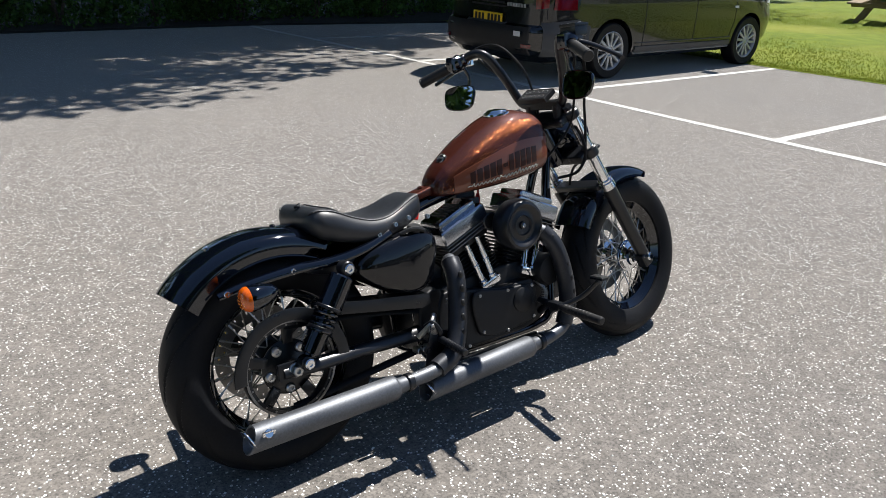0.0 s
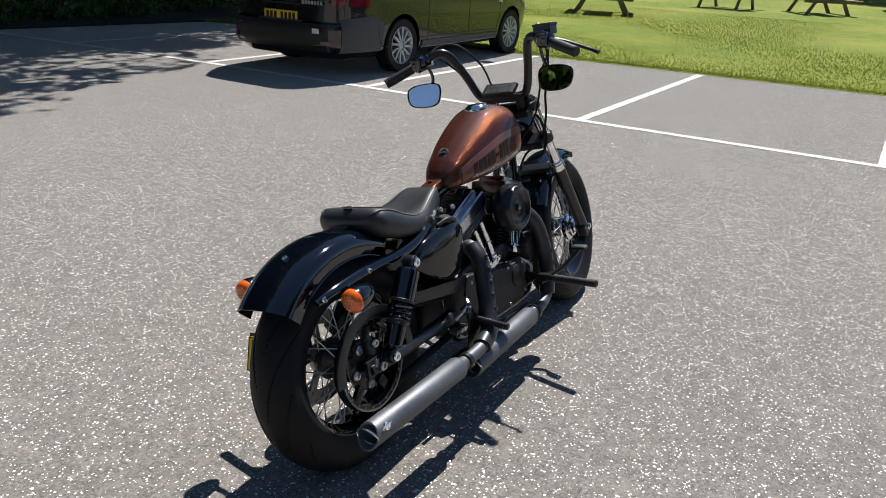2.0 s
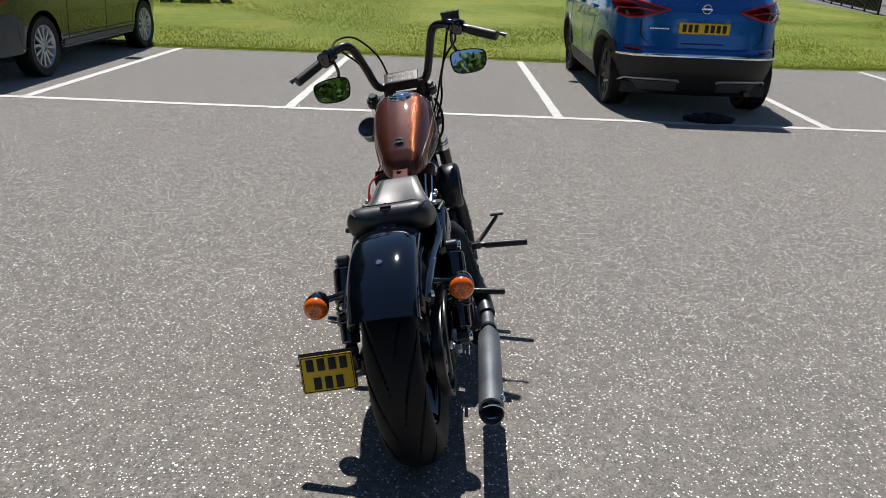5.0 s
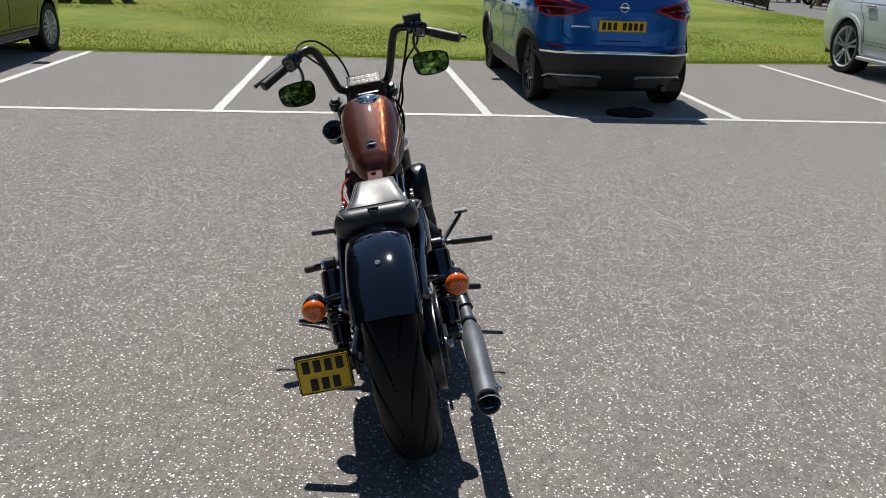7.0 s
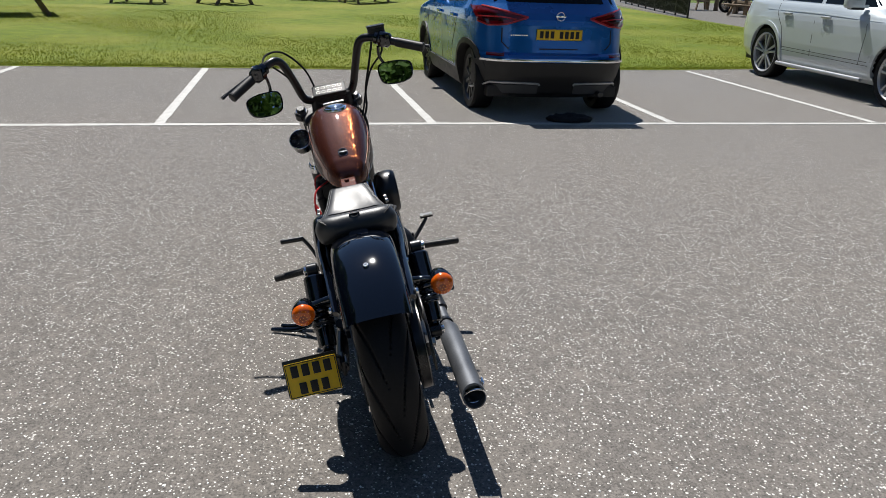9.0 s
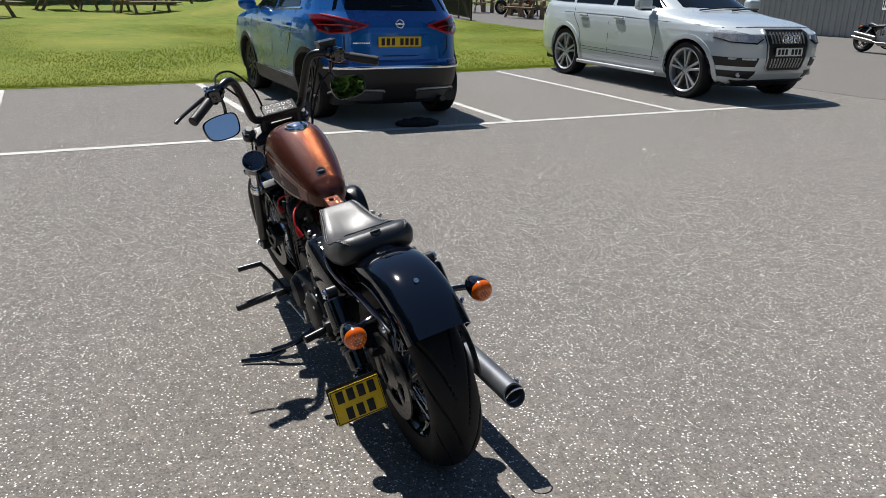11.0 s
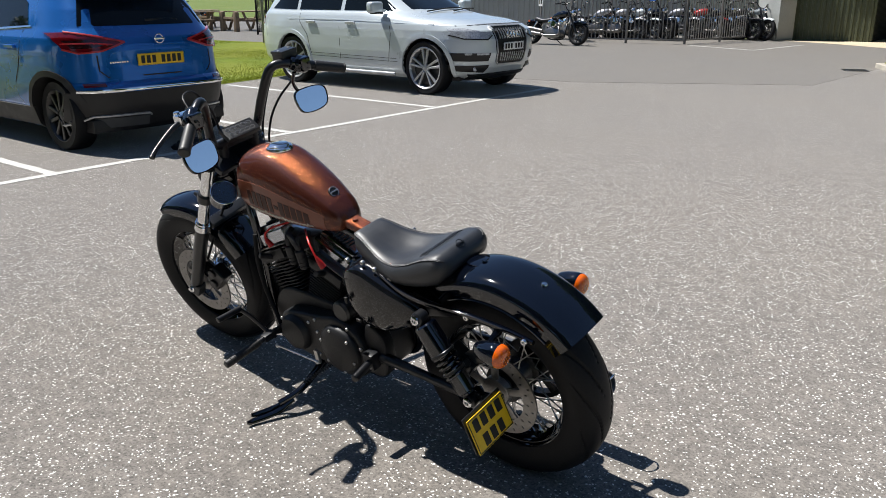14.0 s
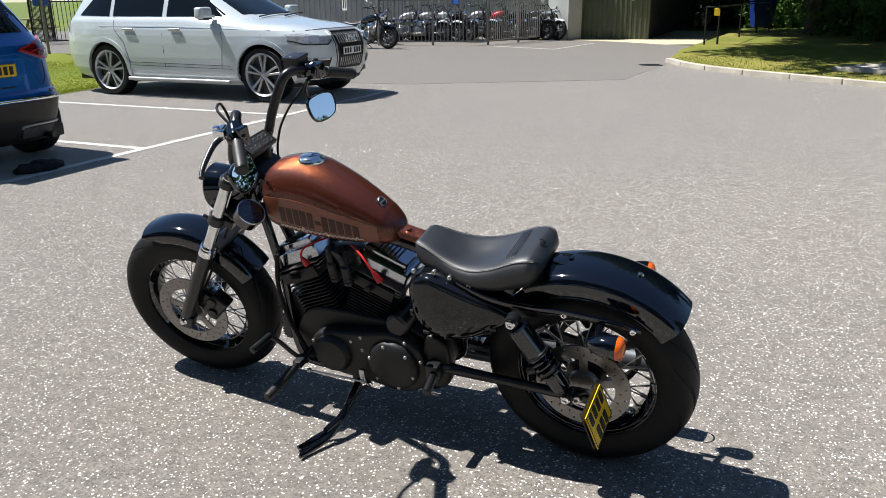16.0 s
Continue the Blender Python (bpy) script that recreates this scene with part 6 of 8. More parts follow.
        if s < 0:
            mc = Vector((1.068, -0.247, 1.187))
            part("brake_reservoir", join(box(mc, (0.058, 0.068, 0.034), 0.006, 2), box(mc + Vector((0, 0, 0.019)), (0.062, 0.072, 0.010), 0.003, 2), box(mc + Vector((-0.005, 0.004, -0.026)), (0.04, 0.04, 0.026), 0.008, 2)), M_SATIN, bar, "black square brake reservoir")
            part("reservoir_screw", join(*[bolt(mc + Vector((0, q, 0.0235)), (0, 0, 1), 0.005, 0.003) for q in (-0.024, 0.024)]), M_STEEL, bar)
    # mirrors hang below the bar; they face back
    for s, c, stem, yaw in ((1, Vector((0.968, 0.247, 1.000)), [(0.975, 0.222, 1.110), (0.990, 0.216, 1.075), (0.990, 0.218, 1.045), (0.982, 0.235, 1.022)], 12), (-1, Vector((1.028, -0.290, 1.018)), [(1.030, -0.240, 1.130), (1.045, -0.238, 1.095), (1.046, -0.250, 1.062), (1.040, -0.270, 1.040)], -5)):
        out = [(-0.048, 0.012), (-0.040, 0.030), (-0.015, 0.034), (0.020, 0.032), (0.046, 0.022), (0.050, 0.0), (0.042, -0.024), (0.018, -0.034), (-0.020, -0.034), (-0.042, -0.022)]
        out = rounded([(a * s * 1.46, b * 1.36) for a, b in out], 4)
        T = Matrix.Translation(c) @ Matrix.Rotation(radians(yaw), 4, "Z") @ Matrix.Rotation(radians(14), 4, "Y")
        rr = lambda k, x: [(x, a * k, b * k) for a, b in out]
        shell = loft([rr(0.25, 0.026), rr(0.62, 0.022), rr(0.90, 0.010), rr(1.0, 0.0), rr(1.0, -0.006), rr(0.94, -0.008), rr(0.912, -0.0055)])
        mir = part("mirror", join(moved(shell, T), tube(stem, 0.0062, 10)), M_GLOSS, bar, "black teardrop mirror hung under the bar")
        glass = loft([rr(0.915, -0.0062), rr(0.915, -0.0045)])
        part("mirror_glass", moved(glass, T), M_MIRROR, mir, "mirror glass", smooth=25)
    # cables and hoses
    part("clutch_cable", tube([(0.985, 0.228, 1.140), (1.045, 0.205, 1.178), (1.085, 0.14, 1.172), (1.125, 0.072, 1.09), (1.145, 0.045, 1.00), (1.15, 0.03, 0.93), (1.10, 0.06, 0.80)], 0.0042, 8), M_RUBBER, bike)
    part("brake_hose", tube([(1.060, -0.220, 1.180), (1.115, -0.225, 1.15), (1.16, -0.20, 1.06), (1.185, -0.165, 0.95), (1.20, -0.15, 0.86), (1.24, -0.10, 0.76), (1.28, 0.0, 0.70), (1.32, 0.06, 0.60), (1.40, 0.10, 0.45)], 0.0048, 8), M_RUBBER, bike)
    part("throttle_cable", tube([(1.03, -0.255, 1.14), (1.06, -0.25, 1.10), (1.10, -0.20, 1.04), (1.135, -0.165, 0.96), (1.13, -0.13, 0.86), (1.02, -0.06, 0.72)], 0.0042, 8), M_RUBBER, bike)
    part("wiring_loom", join(tube([(1.16, -0.09, 0.93), (1.19, -0.135, 0.84), (1.205, -0.14, 0.77), (1.18, -0.12, 0.71), (1.14, -0.06, 0.69)], 0.0055, 8)), M_RUBBER, bike)
    part("wiring_loom", tube([(1.02, 0.19, 1.135), (1.07, 0.13, 1.06), (1.12, 0.09, 0.97)], 0.004, 8), M_RUBBER, bike)
    regulator = part("voltage_regulator", box((1.105, 0, 0.30), (0.03, 0.11, 0.10), 0.006), M_SATIN, bike)
    for k in range(7):
        part("regulator_fin", box((1.124, 0, 0.262 + 0.012 * k), (0.012, 0.108, 0.005), 0.001, 1), M_SATIN, regulator)
    return bike


BIKE_AT = pose(0.933, 1.873, 0.006, -12, 0, 0)
motorcycle(BIKE_AT)
# ---- vehicles ----
class Shell:
    """A car body as a stack of rounded outlines: for each height its rear end, front end and half width."""

    def __init__(self, rows, n=4.6, m=None):
        self.z = [r[0] for r in rows]
        self.cols = [[r[k] for r in rows] for k in (1, 2, 3)]
        self.n, self.m = n, m or n

    def at(self, z):
        xr, xf, w = (float(np.interp(z, self.z, c)) for c in self.cols)
        return (xr + xf) / 2, (xf - xr) / 2, w

    def side(self, x, z, s):
        c, a, w = self.at(z)
        q = min(0.999, abs(x - c) / a)
        return Vector((x, s * w * (1 - q ** self.m) ** (1 / self.n), z))

    def end(self, y, z, s):
        c, a, w = self.at(z)
        q = min(0.999, abs(y) / w)
        return Vector((c + s * a * (1 - q ** self.n) ** (1 / self.m), y, z))

    def mesh(self, levels=54, around=100):
        zs = np.unique(np.concatenate([np.linspace(self.z[0], self.z[-1], levels), self.z]))
        rings = []
        for z in zs:
            c, a, w = self.at(float(z))
            ring = []
            for k in range(around):
                t = 2 * math.pi * k / around
                ct, st = math.cos(t), math.sin(t)
                ring.append((c + a * math.copysign(abs(ct) ** (2 / self.m), ct), w * math.copysign(abs(st) ** (2 / self.n), st), float(z)))
            rings.append(ring)
        return loft(rings)

    def skin(self, face, a, b, e=0.01):
        """The point of the body at (a, b) of a face, and the way out from it."""
        fn = {"left": lambda a, b: self.side(a, b, 1), "right": lambda a, b: self.side(a, b, -1), "rear": lambda a, b: self.end(a, b, -1), "front": lambda a, b: self.end(a, b, 1)}[face]
        nrm = (fn(a + e, b) - fn(a - e, b)).cross(fn(a, b + e) - fn(a, b - e)).normalized()
        lead = Vector({"left": (0, 1, 0), "right": (0, -1, 0), "rear": (-1, 0, 0), "front": (1, 0, 0)}[face])
        return fn(a, b), nrm if nrm.dot(lead) > 0 else -nrm

    def panel(self, poly, face, off=0.004, deep=0.012, cuts=3):
        """A panel that lies on the body; poly in (x, z) for left/right, (y, z) for front/rear."""
        bm = bmesh.new()
        bm.faces.new([bm.verts.new((a, b, 0)) for a, b in poly])
        bmesh.ops.triangulate(bm, faces=bm.faces[:])
        for _ in range(cuts):
            bmesh.ops.subdivide_edges(bm, edges=bm.edges[:], cuts=1, use_grid_fill=True)
        bmesh.ops.triangulate(bm, faces=bm.faces[:])
        outer, inner = [], []
        for v in bm.verts:
            p, nrm = self.skin(face, v.co.x, v.co.y)
            outer.append(p + nrm * off)
            inner.append(p - nrm * deep)
        bm.verts.index_update()
        faces = [tuple(v.index for v in f.verts) for f in bm.faces]
        border = [tuple(v.index for v in ed.verts) for ed in bm.edges if len(ed.link_faces) == 1]
        k = len(outer)
        bm.free()
        flip = face in ("right", "front")
        F = [tuple(reversed(f)) if flip else f for f in faces] + [tuple(i + k for i in f) for f in faces] + [(a, b, b + k, a + k) for a, b in border]
        bm = bmesh.new()
        vs = [bm.verts.new(p) for p in outer + inner]
        for f in F:
            bm.faces.new([vs[i] for i in f])
        bmesh.ops.recalc_face_normals(bm, faces=bm.faces[:])
        return from_bm(bm)


def carved(ob, cutters):
    """Takes the cutters' shapes out of the object's mesh."""
    tools = []
    for g in cutters:
        t = new("cutter", as_mesh("cutter", g, M_PLASTIC))
        t.parent = ob.parent
        md = ob.modifiers.new("cut", "BOOLEAN")
        md.operation, md.object, md.solver = "DIFFERENCE", t, "EXACT"
        tools.append(t)
    deps = bpy.context.evaluated_depsgraph_get()
    me = bpy.data.meshes.new_from_object(ob.evaluated_get(deps))
    ob.modifiers.clear()
    ob.data = me
    me.set_sharp_from_angle(angle=radians(38))
    for t in tools:
        bpy.data.objects.remove(t)


def road_wheel(parent, c, R, rim_r, width, spokes_n, style, s, metal):
    w = part("wheel", lathe(c, (0, s, 0), [(rim_r * 0.98, -width / 2), (rim_r, -width / 2 + 0.01), (rim_r * 0.9, -width * 0.2), (rim_r * 0.88, width * 0.25), (rim_r * 0.95, width / 2 - 0.014), (rim_r, width / 2 - 0.004), (rim_r * 0.97, width / 2), (rim_r * 0.90, width / 2 - 0.02), (rim_r * 0.85, 0.0), (rim_r * 0.9, -width * 0.3)], 48, closed=True), metal, parent, "alloy wheel with black tyre")
    part("tyre", lathe(c, (0, s, 0), [(rim_r, -width / 2 + 0.005), (R * 0.94, -width / 2 - 0.004), (R * 0.985, -width / 2 + 0.012), (R, -width / 2 + 0.03), (R, width / 2 - 0.03), (R * 0.985, width / 2 - 0.012), (R * 0.94, width / 2 + 0.004), (rim_r, width / 2 - 0.005)], 56, closed=True), M_RUBBER, w)
    part("hub_cap", lathe(Vector(c) + Vector((0, s * (width / 2 - 0.05), 0)), (0, s, 0), [(0.065, 0), (0.06, 0.02), (0.03, 0.03), (0, 0.031)], 24), metal, w)
    part("brake_drum", rod(Vector(c) - Vector((0, s * 0.06, 0)), Vector(c) + Vector((0, s * (width / 2 - 0.085), 0)), rim_r * 0.84, seg=32), M_DARKMETAL, w)
    y = c[1] + s * (width / 2 - 0.030)
    for k in range(spokes_n):
        a0 = 2 * math.pi * k / spokes_n + 0.3
        for d in ((-0.13, 0.13) if style == "double" else (0.0,)):
            def pt(r, a, hw):
                return [(c[0] + r * math.cos(a) - q * hw * math.sin(a), c[2] + r * math.sin(a) + q * hw * math.cos(a)) for q in (-1, 1)]
            i0, i1 = pt(0.05, a0 + d * 1.6, 0.014 if style == "double" else 0.016)
            o0, o1 = pt(rim_r * 0.95, a0 + d * (1.4 if style == "double" else 0) + (0.10 if style == "swirl" else 0), {"double": 0.019, "swirl": 0.017}.get(style, 0.020))
            part("wheel_spoke", plate([i0, o0, o1, i1], y - 0.018, y + 0.016, 0.006, 1), metal, w)
    return w


def strip(shell, pts, face, wide, off, deep=0.006):
    """A narrow band on the body along a line, in one piece."""
    P = [Vector((a, b, 0)) for a, b in pts]
    P = [p.lerp(q, k / 3) for p, q in zip(P, P[1:]) for k in range(3)] + [P[-1]]
    rings = []
    for i, p in enumerate(P):
        d = (P[min(i + 1, len(P) - 1)] - P[max(i - 1, 0)]).normalized()
        nrm = Vector((-d.y, d.x, 0)) * wide / 2
        ring = []
        for q, h in ((p - nrm, -deep), (p - nrm, off), (p, off * 1.06), (p + nrm, off), (p + nrm, -deep)):
            at, out = shell.skin(face, q.x, q.y)
            ring.append(tuple(at + out * h))
        rings.append(ring)
    bm = bmesh.new()
    V, F = loft(rings)
    vs = [bm.verts.new(p) for p in V]
    for f in F:
        bm.faces.new([vs[k] for k in f])
    bmesh.ops.recalc_face_normals(bm, faces=bm.faces[:])
    return from_bm(bm)


def arches(wheels, w, R):
    out = []
    for x, z in wheels:
        for s in (-1, 1):
            out.append(rod((x, s * (w - 0.36), z), (x, s * (w + 0.2), z), R, seg=40))
    return out


def wheel_housing(car, sh, x, z, w, R, s):
    """The black liner inside a wheel arch, open below and outwards."""
    rings = []
    for q, y in ((1.0, w - 0.015), (1.0, w - 0.345), (0.02, w - 0.35)):
        rings.append([(x + R * q * math.cos(a), s * min(y, abs(sh.side(x + R * q * math.cos(a), z + R * q * math.sin(a), 1).y) - 0.012), z + R * q * math.sin(a)) for a in np.linspace(-0.36, math.pi + 0.36, 30)])
    V = [p for r in rings for p in r]
    F = [(i * 30 + j, i * 30 + j + 1, i * 30 + j + 31, i * 30 + j + 30) for i in range(2) for j in range(29)]
    part("wheel_housing", (V, F), M_INK, car)


def blue_car():
    m = pose(6.77, -0.49, 0, 0, 0, 1.2)
    car = thing("car", m, "bright blue crossover car parked nose to the lawn", "car")
    sh = Shell([(0.19, 0.16, 4.20, 0.78), (0.24, 0.10, 4.28, 0.84), (0.42, 0.03, 4.35, 0.885), (0.585, 0.0, 4.37, 0.90), (0.63, 0.015, 4.36, 0.903), (0.66, 0.055, 4.35, 0.903), (0.80, 0.075, 4.30, 0.903), (0.93, 0.085, 4.18, 0.895), (0.99, 0.10, 3.85, 0.885), (1.05, 0.13, 3.45, 0.870), (1.09, 0.17, 3.15, 0.850),
                (1.14, 0.215, 3.02, 0.825), (1.30, 0.33, 2.72, 0.762), (1.45, 0.46, 2.40, 0.695), (1.53, 0.55, 2.20, 0.63), (1.565, 0.72, 2.0, 0.55), (1.58, 0.95, 1.8, 0.42)], 3.6, 7.5)
    wheels = ((0.60, 0.335), (3.10, 0.335))
    body = part("body", sh.mesh(), M_BLUE, car, "bright blue metallic body")
    carved(body, arches(wheels, 0.90, 0.375))
    for x, z in wheels:
        for s in (-1, 1):
            wheel_housing(car, sh, x, z, 0.905, 0.370, s)
            road_wheel(car, (x, s * (0.715 if x < 1 else 0.745), z), 0.335, 0.250, 0.215, 10, "single", s, M_DARKMETAL)
            P = [(x + 0.40 * math.cos(a), z + 0.40 * math.sin(a)) for a in np.linspace(-0.35, math.pi + 0.35, 18)]
            part("arch_trim", strip(sh, P, "left" if s > 0 else "right", 0.055, 0.012, 0.02), M_PLASTIC, car, "black plastic wheel arch trim")
    part("rear_bumper", sh.panel([(-0.74, 0.20), (0.74, 0.20), (0.81, 0.30), (0.83, 0.42), (0.835, 0.565), (-0.835, 0.565), (-0.83, 0.42), (-0.81, 0.30)], "rear", 0.016, 0.02, 4), M_PLASTIC, car, "black lower rear bumper")
    part("bumper_chrome", strip(sh, [(q / 10 * 0.78, 0.590 - 0.012 * (q / 10) ** 2) for q in range(-10, 11)], "rear", 0.020, 0.026), M_CHROME, car)
    for s in (-1, 1):
        part("bumper_chrome", strip(sh, [(s * 0.80, 0.255), (s * 0.75, 0.30), (s * 0.68, 0.352), (s * 0.5, 0.358), (s * 0.34, 0.358), (s * 0.20, 0.352), (s * 0.185, 0.335)], "rear", 0.016, 0.032), M_ALLOY, car)
        part("bumper_insert", sh.panel([(s * 0.72, 0.245), (s * 0.66, 0.335), (s * 0.2, 0.335), (s * 0.2, 0.245)][::s], "rear", 0.024, 0.01), M_GREYTRIM, car)
        part("reflector", sh.panel([(s * 0.58, 0.618), (s * 0.74, 0.618), (s * 0.74, 0.645), (s * 0.58, 0.645)][::s], "rear", 0.008, 0.01), M_REDLENS, car)
        lamp_line = [(s * 0.34, 1.005), (s * 0.56, 0.935), (s * 0.72, 0.920), (s * 0.80, 0.955), (s * 0.826, 1.03), (s * 0.832, 1.095), (s * 0.76, 1.100), (s * 0.56, 1.055)]
        lamp = part("tail_lamp", sh.panel(lamp_line[::s], "rear", 0.016, 0.03, 4), M_REDLENS, car, "dark red tail lamp")
        part("lamp_lens", sh.panel([(s * 0.50, 0.995), (s * 0.60, 0.965), (s * 0.75, 0.958), (s * 0.795, 1.03), (s * 0.60, 1.028)][::s], "rear", 0.024, 0.01), M_SMOKED, lamp)
        part("lamp_band", strip(sh, lamp_line[:4], "rear", 0.016, 0.024), M_REDPAINT, lamp)
        part("lamp_band", strip(sh, [lamp_line[0], lamp_line[7], lamp_line[6]], "rear", 0.014, 0.024), M_REDPAINT, lamp)
        part("lamp_rib", strip(sh, [(s * 0.46, 0.985), (s * 0.62, 1.0), (s * 0.80, 1.0)], "rear", 0.010, 0.030), M_REDPAINT, lamp)
        face = "left" if s > 0 else "right"
        win = part("side_window", sh.panel([(0.95, 1.165), (1.78, 1.125), (1.78, 1.475), (1.30, 1.475), (1.05, 1.36)], face, 0.004, 0.012), M_CARGLASS, car, "dark side window glass")
        part("side_window", sh.panel([(1.86, 1.12), (2.72, 1.10), (2.35, 1.42), (2.15, 1.48), (1.86, 1.48)], face, 0.004, 0.012), M_CARGLASS, car)
        part("window_trim", strip(sh, [(0.88, 1.15), (1.8, 1.105), (2.8, 1.08)], face, 0.018, 0.010), M_CHROME, car)
        for line in ([(1.82, 1.10), (1.82, 0.42)], [(2.78, 1.08), (2.85, 0.7), (2.82, 0.42)], [(1.02, 1.12), (1.10, 0.80), (1.22, 0.62)]):
            part("door_seam", strip(sh, line, face, 0.010, 0.002), M_INK, car)
        for x in (1.22, 2.05):
            part("door_handle", moved(box((0, 0, 0), (0.20, 0.03, 0.032), 0.012, 3), Matrix.Translation(sh.side(x, 0.965, s) + Vector((0, s * 0.016, 0)))), M_BLUE, car)
        part("sill_trim", sh.panel([(0.95, 0.22), (2.72, 0.22), (2.72, 0.40), (0.95, 0.40)], face, 0.014, 0.02), M_PLASTIC, car)
        part("door_mirror", join(ball((2.63, s * 0.985, 1.13), (0.085, 0.115, 0.080), 20, 12), box((2.64, s * 0.88, 1.09), (0.06, 0.12, 0.035), 0.012)), M_BLUE, car)
        part("body_crease", strip(sh, [(0.35, 0.90), (1.2, 0.885), (2.9, 0.87)], face, 0.012, 0.004), M_BLUE, car)
    part("rear_window", sh.panel([(-0.66, 1.155), (0.66, 1.155), (0.60, 1.30), (0.52, 1.47), (-0.52, 1.47), (-0.60, 1.30)], "rear", 0.005, 0.012), M_CARGLASS, car, "dark tinted rear window")
    part("tailgate_seam", join(strip(sh, [(-0.60, 0.90), (-0.60, 0.76), (-0.54, 0.70), (0.54, 0.70), (0.60, 0.76), (0.60, 0.90)], "rear", 0.012, 0.003)), M_INK, car)
    part("tailgate_lip", strip(sh, [(-0.50, 0.905), (-0.32, 0.98), (0.32, 0.98), (0.50, 0.905)], "rear", 0.016, 0.010), M_BLUE, car)
    part("rear_wiper", join(box((0.262, -0.02, 1.185), (0.035, 0.09, 0.05), 0.012, 3), tube([(0.25, -0.02, 1.20), (0.27, -0.22, 1.205), (0.262, -0.34, 1.195)], 0.010, 8)), M_PLASTIC, car, "black rear wiper")
    part("badge", join(torus((0.068, 0, 1.03), (-1, 0, 0.12), 0.042, 0.006, 28, 8), box((0.066, 0, 1.03), (0.008, 0.11, 0.018), 0.003)), M_CHROME, car, "chrome ring badge")
    part("tailgate_script", join(*[box((0.072, 0.52 - 0.024 * k, 0.835), (0.004, 0.016, 0.016), 0.002) for k in range(8)]), M_CHROME, car)
    plate_thing(car, 0.50, 0.11, ((4, 3),), M_PLATE, Matrix.Translation((0.064, 0, 0.845)) @ Matrix.Rotation(math.pi, 4, "Z"))
    part("plate_recess", sh.panel([(-0.30, 0.79), (0.30, 0.79), (0.36, 0.93), (-0.36, 0.93)], "rear", 0.002, 0.02), M_BLUE, car)
    part("roof_spoiler", box((0.46, 0, 1.55), (0.48, 1.16, 0.03), 0.012, 2), M_BLUE, car)
    part("underbody", box((2.1, 0, 0.25), (3.9, 1.45, 0.12), 0.02), M_PLASTIC, car)
    part("exhaust_tip", rod((0.02, -0.50, 0.235), (0.25, -0.50, 0.235), 0.03, seg=16, ch=0.004), M_DARKMETAL, car)


